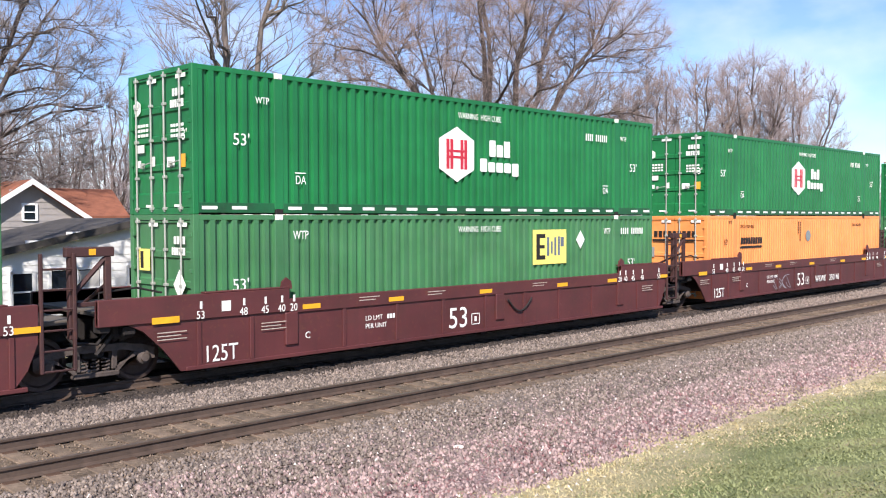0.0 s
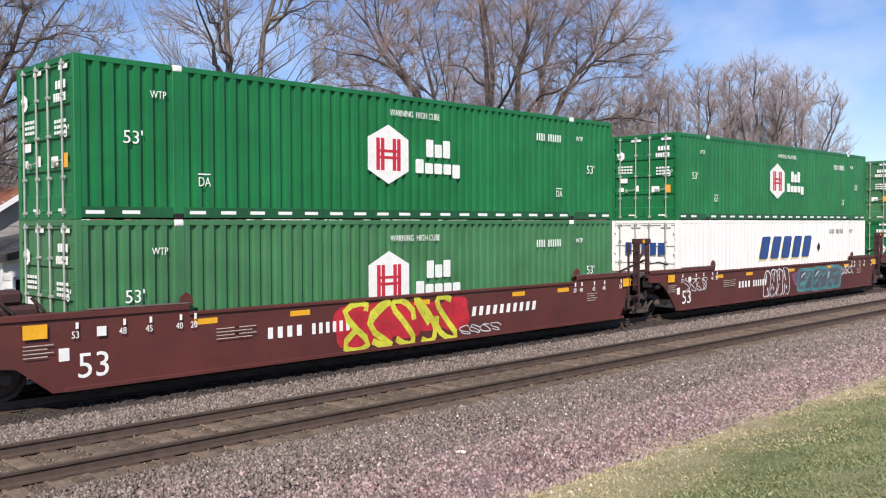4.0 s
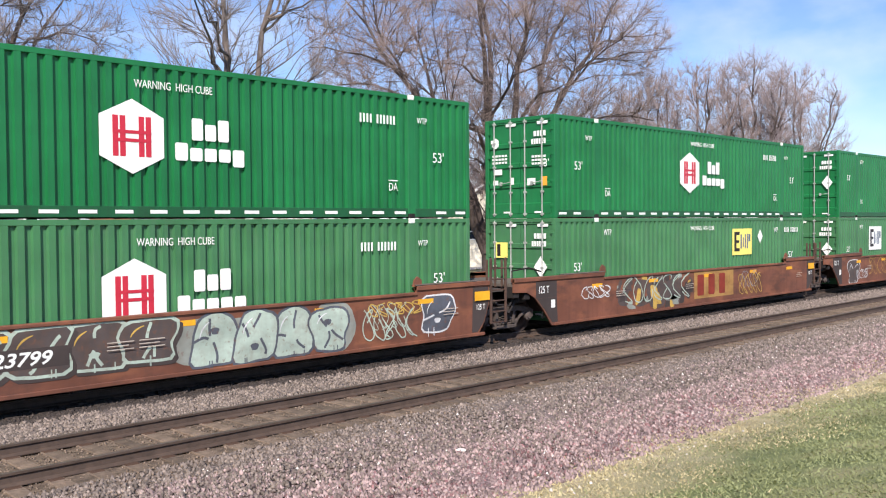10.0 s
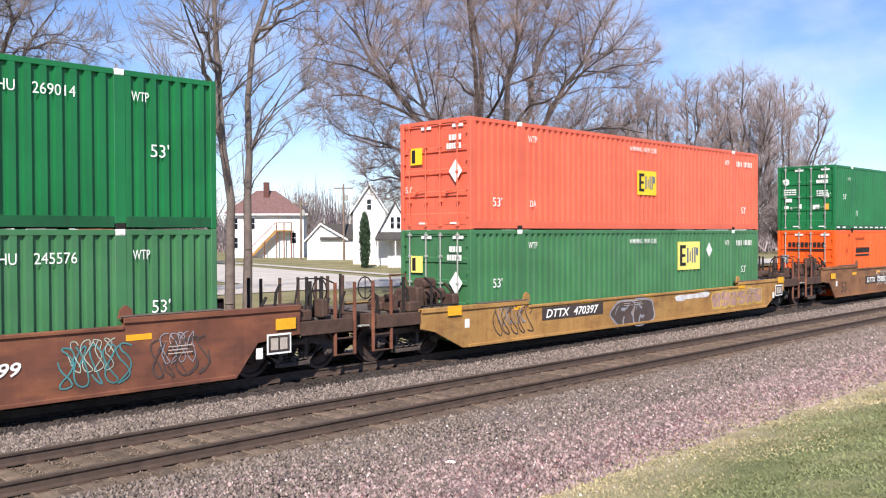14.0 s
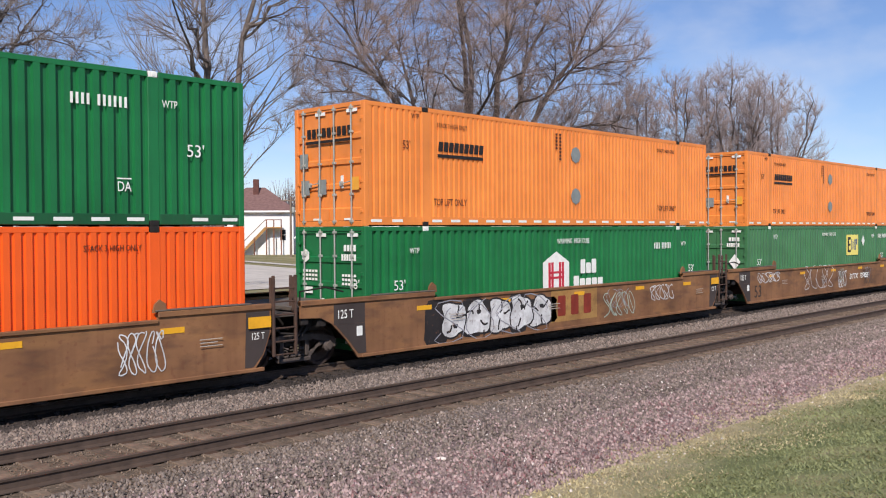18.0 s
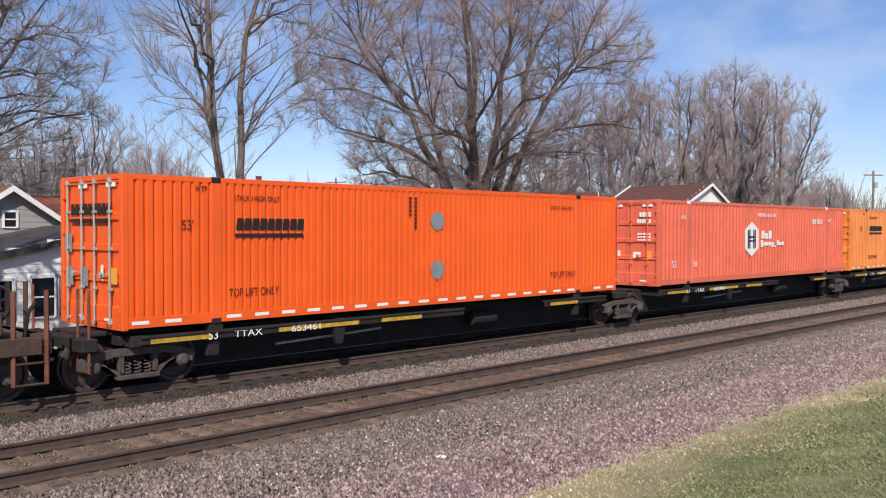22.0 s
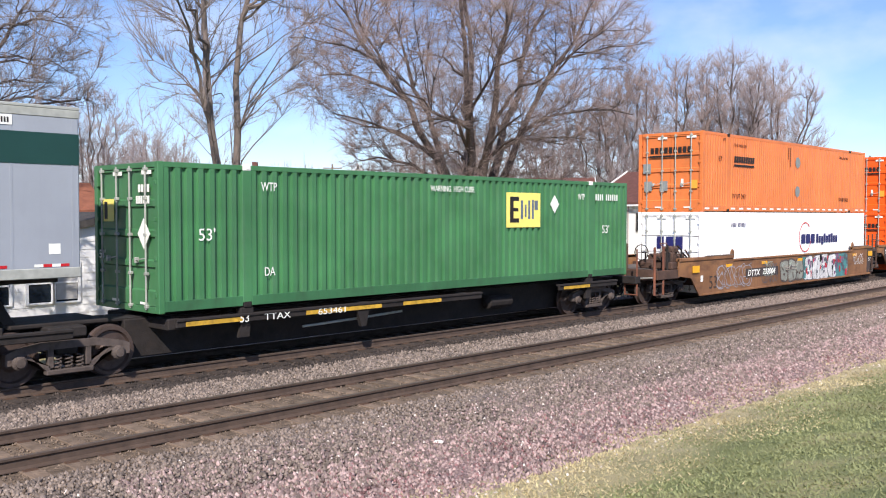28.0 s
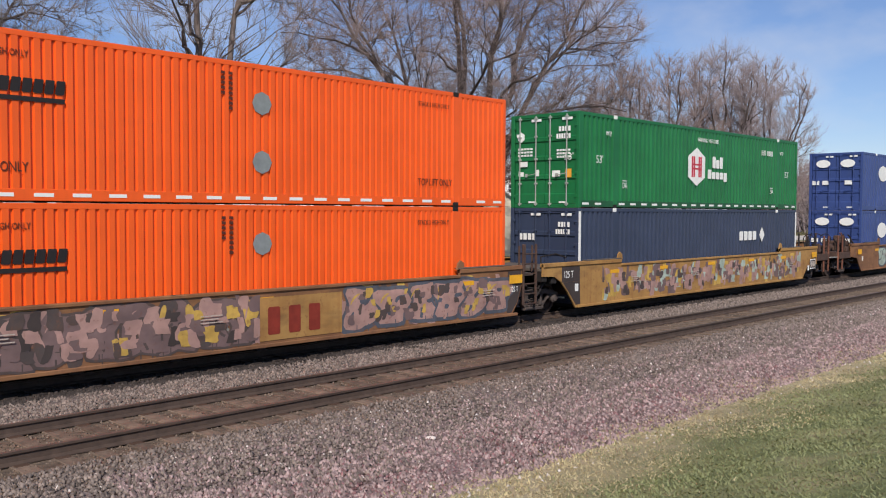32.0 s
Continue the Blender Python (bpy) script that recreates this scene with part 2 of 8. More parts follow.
# ---- ground ----
def ground_material():
    m = bpy.data.materials.new("ground")
    m.use_nodes = True
    n, l = m.node_tree.nodes, m.node_tree.links
    bsdf = n["Principled BSDF"]
    bsdf.inputs["Roughness"].default_value = 0.95
    geo = n.new("ShaderNodeNewGeometry")
    sep = n.new("ShaderNodeSeparateXYZ")
    l.new(geo.outputs["Position"], sep.inputs[0])

    def noise_at(scale, detail=6.0):
        t = n.new("ShaderNodeTexNoise")
        t.inputs["Scale"].default_value, t.inputs["Detail"].default_value = scale, detail
        l.new(geo.outputs["Position"], t.inputs["Vector"])
        return t.outputs["Fac"]

    def ramp(value, stops):
        r = n.new("ShaderNodeValToRGB")
        e = r.color_ramp.elements
        while len(e) < len(stops):
            e.new(0.5)
        for k, (p, c) in enumerate(stops):
            e[k].position, e[k].color = p, (*lin(*c), 1)
        l.new(value, r.inputs["Fac"])
        return r.outputs["Color"]

    def edge(width, at, wobble, scale):
        # 0 below y = at, 1 above, with an uneven line
        w = n.new("ShaderNodeMath")
        w.operation = "MULTIPLY_ADD"
        l.new(noise_at(scale), w.inputs[0])
        w.inputs[1].default_value = wobble
        l.new(sep.outputs["Y"], w.inputs[2])
        r = n.new("ShaderNodeMapRange")
        r.inputs["From Min"].default_value = at + wobble * 0.5 - width / 2
        r.inputs["From Max"].default_value = at + wobble * 0.5 + width / 2
        l.new(w.outputs[0], r.inputs["Value"])
        return r.outputs["Result"]

    def over(fac, a, b):
        mix = n.new("ShaderNodeMix")
        mix.data_type = "RGBA"
        l.new(fac, mix.inputs[0])
        l.new(a, mix.inputs[6])
        l.new(b, mix.inputs[7])
        return mix.outputs[2]

    lawn = ramp(noise_at(0.9, 9.0), [(0.3, (98, 108, 62)), (0.5, (120, 126, 78)), (0.72, (156, 148, 106))])
    dry = ramp(noise_at(3.0), [(0.3, (152, 140, 108)), (0.5, (172, 160, 124)), (0.7, (182, 166, 140))])
    pink = ramp(noise_at(22.0), [(0.3, (84, 66, 64)), (0.5, (126, 104, 101)), (0.75, (168, 148, 144))])
    grey = ramp(noise_at(24.0), [(0.3, (70, 60, 55)), (0.5, (112, 100, 93)), (0.75, (152, 138, 130))])
    brown = ramp(noise_at(9.0), [(0.3, (80, 66, 53)), (0.5, (104, 88, 72)), (0.7, (130, 112, 93))])
    yard = ramp(noise_at(0.35), [(0.3, (112, 112, 66)), (0.5, (136, 128, 88)), (0.75, (156, 144, 108))])
    c = over(edge(1.8, 6.6, 2.0, 0.7), lawn, dry)
    c = over(edge(0.25, 8.1, 1.3, 1.1), c, pink)
    c = over(edge(1.4, 9.4, 1.2, 0.8), c, grey)
    c = over(edge(0.5, 10.75, 0.5, 1.1), c, brown)
    c = over(edge(0.3, 13.6, 0.3, 1.5), c, grey)
    # darker ground across the bed of the train's track
    dark_bed = ramp(noise_at(16.0), [(0.3, (40, 34, 30)), (0.5, (62, 53, 47)), (0.75, (92, 81, 73))])
    c = over(edge(0.5, 15.1, 0.5, 1.2), c, dark_bed)
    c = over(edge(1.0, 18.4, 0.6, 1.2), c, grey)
    c = over(edge(1.5, 20.6, 1.0, 0.8), c, yard)
    l.new(c, bsdf.inputs["Base Color"])
    b = n.new("ShaderNodeBump")
    b.inputs["Strength"].default_value, b.inputs["Distance"].default_value = 0.7, 0.05
    l.new(noise_at(28.0, 3.0), b.inputs["Height"])
    l.new(b.outputs["Normal"], bsdf.inputs["Normal"])
    return m


def build_ground():
    ys = [-900, -300, -100, -40, -12] + [k * 0.5 for k in range(-16, 48)] + list(range(24, 100, 4)) + [120, 200, 500, 1500]
    xs = [-1500, -500, -200, -80, -30] + list(range(-15, 60, 1)) + list(range(60, 140, 8)) + [180, 300, 600, 2500]
    verts = [(x, y, ground_z(x, y) + (0.03 * noise.noise((x * 0.7, y * 0.7, 3)) if -8 < y < 24 else 0)) for y in ys for x in xs]
    w = len(xs)
    faces = [(j * w + i, j * w + i + 1, (j + 1) * w + i + 1, (j + 1) * w + i) for j in range(len(ys) - 1) for i in range(w - 1)]
    ob = new("ground", soup("ground", verts, faces, ground_material()))
    for p in ob.data.polygons:
        p.use_smooth = True
    tagged(ob, "mown lawn, gravel shoulder and ballast beside two tracks", "ground", kind="structure")


build_ground()


def stones(name, count, area, size, z_of, material, seed, label, category):
    """Loose broken stones as small eight-sided lumps; area: x0, x1, y0, y1, denser towards x0."""
    rng = np.random.default_rng(seed)
    x0, x1, y0, y1 = area
    x = x0 + (x1 - x0) * rng.random(count) ** 1.7
    y = rng.uniform(y0, y1, count)
    s = rng.uniform(size[0], size[1], count) * (1 + 0.02 * np.maximum(0, x - 15))
    z = np.array([z_of(a, b) for a, b in zip(x, y)]) + s * 0.15
    octa = np.array([(1, 0, -0.25), (0, 1, -0.25), (-1, 0, -0.25), (0, -1, -0.25), (0.1, 0, 0.85)], dtype=float)
    v = octa[None] * rng.uniform(0.6, 1.15, (count, 5, 1)) + rng.normal(0, 0.16, (count, 5, 3))
    a = rng.uniform(0, 6.28, count)
    ca, sa = np.cos(a)[:, None], np.sin(a)[:, None]
    v = np.stack([v[..., 0] * ca - v[..., 1] * sa, v[..., 0] * sa + v[..., 1] * ca, v[..., 2]], -1)
    v = v * s[:, None, None] + np.stack([x, y, z], -1)[:, None, :]
    f = np.array([(0, 1, 4), (1, 2, 4), (2, 3, 4), (3, 0, 4), (0, 3, 2), (0, 2, 1)])
    f = (f[None] + (np.arange(count) * 5)[:, None, None]).reshape(-1, 3)
    ob = new(name, soup(name, v.reshape(-1, 3), f, material))
    return tagged(ob, label, category, kind="stuff")


GREY_STONE = mat("grey_ballast", (126, 113, 103), 0.9, vary=0.25, scale=8, per_island=0.5)
PINK_STONE = mat("pink_ballast", (149, 128, 123), 0.9, vary=0.3, scale=6, per_island=0.6)
RED_STONE = mat("red_ballast", (134, 98, 97), 0.9, vary=0.25, scale=6, per_island=0.45)
DARK_STONE = mat("dark_ballast", (66, 57, 51), 0.8, vary=0.25, scale=8, per_island=0.5)
DUSTY_STONE = mat("dusty_ballast", (122, 105, 89), 0.95, vary=0.2, scale=6, per_island=0.4)
PALE_STONE = mat("pale_stone", (214, 204, 194), 0.85, vary=0.12, scale=6, per_island=0.15)
stones("ballast", 24000, (4, 46, 7.6, 9.3), (0.026, 0.058), ground_z, PINK_STONE, 3, "pinkish crushed stone beside the front track", "ballast")
stones("ballast", 4500, (5, 46, 9.1, 10.3), (0.024, 0.05), ground_z, PINK_STONE, 14, "pinkish stones mixed into the grey ballast", "ballast")
stones("ballast", 5500, (4, 46, 7.8, 9.2), (0.022, 0.048), ground_z, RED_STONE, 13, "dull red crushed stone among the pink", "ballast")
stones("ballast", 42000, (-1, 50, 8.6, 11.0), (0.024, 0.05), ground_z, GREY_STONE, 4, "grey crushed stone along the tie ends", "ballast")
stones("ballast", 6000, (0, 60, 15.0, 16.1), (0.024, 0.05), ground_z, DARK_STONE, 15, "dark stones along the train's track", "ballast")
stones("ballast", 32000, (0, 75, 13.5, 15.2), (0.026, 0.055), ground_z, GREY_STONE, 5, "grey crushed stone between the two tracks", "ballast")
stones("ballast", 5000, (2, 60, 18.2, 20.6), (0.025, 0.05), ground_z, GREY_STONE, 6, "grey crushed stone behind the train", "ballast")
stones("ballast", 16000, (0, 52, 10.2, 13.6), (0.014, 0.034), ground_z, DUSTY_STONE, 7, "dusty small stones between the rails", "ballast")
stones("ballast", 1100, (1, 46, 7.0, 10.6), (0.018, 0.042), ground_z, PALE_STONE, 8, "scattered pale stones on the ballast", "ballast")


def pale_rock():
    s = Shape()
    rng = random.Random(5)
    rings = []
    for h, q in ((-0.02, 0.7), (0.02, 1.0), (0.05, 0.9), (0.07, 0.5)):
        rings.append([(math.cos(a * 0.785) * 0.14 * q * rng.uniform(0.85, 1.1), math.sin(a * 0.785) * 0.07 * q * rng.uniform(0.85, 1.1), h) for a in range(8)])
    s.loft(rings)
    ob = new("rock", s.mesh("rock", PALE_STONE))
    ob.matrix_basis = pose(9.48, 9.17, ground_z(9.48, 9.17) + 0.01, 0, 0, -38) @ Matrix.Scale(0.62, 4)
    tagged(ob, "flat pale broken rock lying on the ballast", "rock")


pale_rock()


def lawn_blades():
    rng = np.random.default_rng(11)
    n = 120000
    x = 4 + 34 * rng.random(n) ** 1.5
    y = rng.uniform(2.2, 8.9, n)
    edge = 7.72 + 0.36 * np.clip((x - 13.5) / 4, 0, 1) + 0.4 * np.exp(-((x - 17.0) / 1.3) ** 2) + 0.22 * np.sin(x * 0.83 + 0.6) * np.sin(x * 0.31 + 1) + 0.2 * np.sin(x * 1.7 + 0.7) * np.sin(x * 0.9) + 0.12 * np.sin(x * 4.1 + 1.0)
    keep = y < edge + rng.normal(0, 0.2, n)
    x, y, edge = x[keep], y[keep], edge[keep]
    n = len(x)
    patch = 0.55 * np.sin(x * 0.9 + 1.3 * y) * np.sin(y * 1.5 - 0.5 * x) + 0.2 * np.sin(x * 2.9 + y * 2.2)
    dryness = (y - edge + 2.3) / 2.0 + 0.6 * patch + rng.normal(0, 0.28, n) > 0.5
    hgt = rng.uniform(0.015, 0.04, n) * (1 + 0.9 * np.clip(y - edge + 0.6, 0, 0.7))
    a = rng.uniform(0, 6.28, n)
    wd = rng.uniform(0.006, 0.012, n) * (1 + 0.03 * x)
    z = np.array([ground_z(p, q) for p, q in zip(x, y)])
    base = np.stack([x, y, z], -1)
    side = np.stack([np.cos(a) * wd, np.sin(a) * wd, 0 * a], -1)
    tip = base + np.stack([rng.normal(0, 0.03, n), rng.normal(0, 0.03, n), hgt], -1)
    v = np.stack([base - side, base + side, tip], 1)
    for name, pick, m, label in (("grass", ~dryness, mat("grass_blade", (128, 133, 89), 0.75, vary=0.25, scale=0.5, per_island=0.16), "short green mown grass"),
                                 ("dry_grass", dryness, mat("dry_blade", (182, 168, 128), 0.8, vary=0.22, scale=0.6, per_island=0.18), "dry straw-coloured grass along the gravel")):
        w = v[pick].reshape(-1, 3)
        f = np.arange(len(w)).reshape(-1, 3)
        tagged(new(name, soup(name, w, f, m)), label, "grass", kind="stuff")


lawn_blades()

# ---- tracks ----
RAIL = mat("rail_steel", (82, 67, 57), 0.8, 0.1, vary=0.2, scale=4, grime=0.4, grime_rgb=(48, 38, 33), bump=0.2)
RAIL_HEAD = mat("rail_head", (108, 94, 84), 0.55, 0.4, vary=0.15, scale=6)
# dark tie ends: creosoted grain, its colour also standing in for shadow gaps
END_GRAIN_SHADE = mat("end_grain_and_gap_shade", (44, 36, 31), 0.95, vary=0.3, scale=9, per_piece=0.3)
TIE = mat("weathered_tie", (112, 95, 79), 0.9, vary=0.25, scale=5, grime=0.5, grime_rgb=(64, 52, 44), bump=0.6, bump_scale=40, per_piece=0.3, per_island=0.3)
PLATE = mat("tie_plate", (92, 70, 56), 0.7, 0.4, vary=0.2)


def rail_mesh(head):
    # half-widths of a rail section from foot to head
    prof = [(0.075, -0.172), (0.075, -0.16), (0.012, -0.135), (0.009, -0.05), (0.036, -0.035), (0.037, -0.008)]
    if head:
        prof = [(0.034, -0.0075), (0.034, -0.002), (0.026, 0.0)]
    pts = [(-w, z) for w, z in prof] + [(w, z) for w, z in reversed(prof)]
    s = Shape()
    s.loft([[(x, y, z) for y, z in pts] for x in (-400, 0, 20, 60, 700)])
    return s


DARK_TIE = mat("dark_tie", (62, 52, 45), 0.9, vary=0.25, scale=5, bump=0.5, bump_scale=40, per_piece=0.3)


def tie_mesh(rng, k, wood):
    s = Shape()
    w = 0.115 + rng.uniform(-0.008, 0.008)
    s.box(-w, w, -1.3 + rng.uniform(-0.05, 0.03), 1.3 + rng.uniform(-0.03, 0.05), -0.36, -0.172, 0.012)
    me = s.mesh("tie", wood)
    me.materials.append(END_GRAIN_SHADE)
    # both end faces get the darkened gap-shade colour
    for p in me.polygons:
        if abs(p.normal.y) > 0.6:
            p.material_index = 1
    return me


def build_track(yc, label, near_x, far_x, wood):
    tr = thing("railroad_track", pose(0, yc, 0), label, "track", "parallel railroad tracks", "structure")
    rail, head = rail_mesh(False).mesh("rail", RAIL), rail_mesh(True).mesh("rail_head", RAIL_HEAD)
    for y in (-0.7535, 0.7535):
        r = part("rail", rail, None, tr)
        r.location.y = y
        part("running_surface", head, None, r, "worn shiny rail head")
    rng = random.Random(int(yc * 10))
    ties = [tie_mesh(rng, k, wood) for k in range(5)]
    plate = Shape().box(-0.09, 0.09, -0.17, 0.17, -0.175, -0.164, 0.004).mesh("tie_plate", PLATE)
    x = near_x
    while x < far_x:
        t = part("tie", ties[rng.randrange(5)], None, tr)
        t.matrix_basis = pose(x + rng.uniform(-0.03, 0.03), 0, 0, 0, 0, rng.uniform(-1.2, 1.2))
        if x < 30:
            for y in (-0.7535, 0.7535):
                p = part("tie_plate", plate, None, t)
                p.location.y = y
        x += 0.5
    s = Shape()
    x = far_x
    while x < far_x + 160:
        s.box(x - 0.115, x + 0.115, -1.3, 1.3, -0.36, -0.172)
        x += 0.5
    x = near_x - 0.5
    while x > near_x - 60:
        s.box(x - 0.115, x + 0.115, -1.3, 1.3, -0.36, -0.172)
        x -= 0.5
    tagged(part("distant_ties", s, wood, tr), kind="stuff")


build_track(FRONT_Y, "empty weathered wood-tie track with rusty-sided rails", -1, 62, TIE)
build_track(TRAIN_Y, "wood-tie track under the passing train", 0, 45, DARK_TIE)


# ---- train: paints ----
def paint(name, rgb, vary=0.12, streak=0.25, grime=0.15, grime_rgb=(70, 58, 44), rough=0.45, wear=0.0, blotch=0.0, blotch_rgb=(166, 100, 60)):
    return mat(name, rgb, rough, vary=vary, scale=0.8, streak=streak, grime=grime, grime_rgb=grime_rgb, bump=0.12, bump_scale=12,
               wear=wear, wear_rgb=(112, 66, 44), blotch=blotch, blotch_rgb=blotch_rgb)


GREEN = paint("green_paint", (18, 112, 60), 0.14, 0.34, 0.16, (22, 66, 42))
# bottom-rail green: shade under the side sheet put into the colour, plus grime
GREEN_SHADE_RAIL = paint("shaded_grimy_green_rail", (20, 88, 50), 0.2, 0.3, 0.4, (40, 44, 34))
GREEN_FADED = paint("faded_green_paint", (62, 118, 74), 0.18, 0.4, 0.25, (84, 116, 92))
# the same painted-in rail shade for the faded boxes
FADED_SHADE_RAIL = paint("shaded_grimy_faded_rail", (54, 106, 68), 0.2, 0.3, 0.35, (52, 60, 48))
ORANGE = paint("orange_paint", (246, 96, 26), 0.08, 0.14, 0.1, (170, 76, 36))
ORANGE_PALE = paint("faded_orange_paint", (234, 150, 84), 0.12, 0.35, 0.25, (204, 122, 66))
ORANGE_MID = paint("aged_orange_paint", (238, 140, 64), 0.12, 0.35, 0.25, (206, 112, 52))
ORANGE_WORN = paint("worn_orange_paint", (222, 122, 62), 0.12, 0.45, 0.3, (188, 112, 66))
SALMON = paint("faded_red_paint", (226, 106, 78), 0.1, 0.22, 0.2, (186, 84, 70))
RED = paint("brick_red_paint", (228, 110, 80), 0.1, 0.22, 0.2, (150, 60, 50))
WHITE_BOX = paint("white_box_paint", (247, 243, 234), 0.04, 0.16, 0.1, (206, 196, 174))
WHITE_CLEAN = paint("clean_white_box", (252, 252, 250), 0.03, 0.08, 0.05, (205, 205, 202))
NAVY = paint("navy_paint", (52, 62, 84), 0.1, 0.15, 0.12, (70, 76, 86))
BLUE = paint("blue_box_paint", (56, 76, 130), 0.1, 0.15, 0.12, (60, 70, 100))
MAROON = paint("maroon_paint", (88, 42, 42), 0.16, 0.3, 0.3, (62, 40, 38), 0.55, 0.25, 0.25, (104, 54, 48))
MAROON_BRIGHT = paint("dark_red_brown_paint", (92, 44, 38), 0.16, 0.3, 0.3, (64, 42, 36), 0.55, 0.2, 0.25, (106, 56, 46))
RUSTY = paint("rusty_brown_paint", (114, 69, 50), 0.32, 0.5, 0.55, (88, 54, 42), 0.7, 0.45, 0.6, (150, 94, 64))
RUSTY_OCHRE = paint("rusty_ochre_paint", (132, 92, 60), 0.32, 0.5, 0.5, (108, 70, 46), 0.7, 0.4, 0.5, (160, 114, 70))
OCHRE = paint("dirty_yellow_paint", (170, 128, 70), 0.2, 0.5, 0.5, (136, 88, 48), 0.7, 0.35, 0.35, (188, 150, 88))
MAROON_DARK = paint("sooty_maroon_paint", (66, 38, 36), 0.2, 0.3, 0.35, (44, 34, 32), 0.7, 0.25)
DARK_PANEL = paint("dark_panel_paint", (66, 56, 52), 0.2, 0.3, 0.3, (40, 34, 32), 0.75)
UNDER = mat("grimy_black_iron", (36, 31, 29), 0.85, 0.1, vary=0.3, scale=3, grime=0.4, grime_rgb=(58, 47, 40), bump=0.3, bump_scale=30)
TRUCK_IRON = mat("dusty_truck_iron", (88, 77, 71), 0.85, 0.1, vary=0.25, scale=4, grime=0.45, grime_rgb=(46, 38, 35), bump=0.3, bump_scale=30)
WHEEL_STEEL = mat("wheel_steel", (88, 74, 68), 0.6, 0.5, vary=0.2, scale=5, grime=0.4)
GALV = mat("galvanised_rod", (168, 170, 162), 0.6, 0.2, vary=0.15, scale=6)
DECK = mat("grey_deck_grating", (96, 88, 80), 0.8, 0.1, vary=0.2, scale=4, grime=0.3, grime_rgb=(84, 66, 56))
W_INK = mat("white_marking", (238, 238, 230), 0.6, vary=0.06, scale=6, grime=0.12, grime_rgb=(170, 165, 150))
B_INK = mat("black_marking", (34, 28, 26), 0.6, vary=0.1)
BR_INK = mat("brown_marking", (86, 40, 24), 0.6, vary=0.1)
R_INK = mat("red_marking", (196, 44, 62), 0.5, vary=0.08)
RUST_RED = mat("rust_red_marking", (132, 46, 30), 0.6, vary=0.2, scale=4)
Y_INK = mat("yellow_marking", (236, 172, 34), 0.55, vary=0.1, scale=4, grime=0.2, grime_rgb=(180, 120, 40))
Y_PANEL = mat("pale_yellow_panel", (246, 228, 118), 0.5, vary=0.06)
SLATE_INK = mat("grey_blue_marking", (98, 110, 124), 0.5, vary=0.1)
Y_LOGO = mat("logo_yellow", (250, 206, 40), 0.45, vary=0.06)
BLUE_INK = mat("blue_marking", (40, 74, 132), 0.5, vary=0.08)
INDIGO_INK = mat("indigo_marking", (34, 36, 96), 0.5, vary=0.08)
GREY_INK = mat("grey_patch", (134, 140, 138), 0.6, vary=0.15, scale=5)
REFLECT = mat("white_reflector", (240, 240, 232), 0.3, vary=0.05)
RED_TAPE = mat("red_reflector", (190, 30, 40), 0.3, vary=0.05)
ORANGE_STICKER = mat("orange_sticker", (240, 170, 60), 0.5, vary=0.08)

CACHE = {}


def cached(key, make, material):
    """One mesh for all alike parts of one paint."""
    key = (key, material.name)
    if key not in CACHE:
        CACHE[key] = make().mesh(key[0].split(":")[0], material)
    return CACHE[key]


# ---- flat markings on a side (facing -y) or an end (facing -x) ----
def flat(outline, at=-0.006, depth=0.004, face="side"):
    s = Shape()
    if face == "side":
        return s.plate(outline, at, at + depth)
    return s.loft([[(at, y, z) for y, z in outline], [(at + depth, y, z) for y, z in outline]])


def rect(x0, x1, z0, z1, lean=0.0):
    d = (z1 - z0) * lean
    return [(x0, z0), (x1, z0), (x1 + d, z1), (x0 + d, z1)]


def bars(parent, material, x0, x1, z0, z1, count, lean=0.0, at=-0.006, face="side", gap=0.25, name="marking_bar"):
    """A line of writing that is not spelt out: plain bars of its size."""
    pitch = (x1 - x0) / count
    s = Shape()
    for k in range(count):
        o = rect(x0 + k * pitch, x0 + (k + 1 - gap) * pitch, z0, z1, lean)
        f = flat(o, at, 0.004, face)
        s.add(f.v, f.f)
    ob = part(name, s, material, parent)
    ob["kind"] = "stuff"
    return ob


def diamond(parent, material, x, z, r, at=-0.008, face="side", name="placard", sx=0.8):
    return part(name, flat([(x, z - r), (x + r * sx, z), (x, z + r), (x - r * sx, z)], at, 0.005, face), material, parent)


def panel(parent, material, x0, x1, z0, z1, at=-0.006, face="side", name="panel", label=""):
    return part(name, flat(rect(x0, x1, z0, z1), at, 0.004, face), material, parent, label)


# ---- containers ----
POST_AT = (1.98, BOX_L - 1.98)


def corrugated(x0, x1, z0, z1, style, y=0.0, inward=1):
    """A pressed side sheet between x0 and x1: trapezoid waves, or flat boards with narrow grooves, wide or fine."""
    if style == "wave":
        n = max(1, round((x1 - x0) / 0.262))
        cell = [(0.0, 0.010), (0.44, 0.010), (0.54, 0.074), (0.90, 0.074)]
    else:
        n = max(1, round((x1 - x0) / (0.275 if style == "board" else 0.187)))
        cell = [(0.0, 0.01), (0.68, 0.01), (0.74, 0.06), (0.93, 0.06)] if style == "board" else [(0.0, 0.01), (0.58, 0.01), (0.68, 0.05), (0.9, 0.05)]
    p = (x1 - x0) / n
    line = [(x0 + (k + u) * p, y + inward * d) for k in range(n) for u, d in cell] + [(x1, y + inward * 0.01)]
    back = y + inward * 0.085
    s = Shape()
    m = len(line)
    v = [(x, q, z0) for x, q in line] + [(x, q, z1) for x, q in line]
    s.add(v, [(i, i + 1, m + i + 1, m + i) for i in range(m - 1)])
    s.add([(x0, back, z0), (x1, back, z0), (x1, back, z1), (x0, back, z1)], [(0, 1, 2, 3)])
    return s


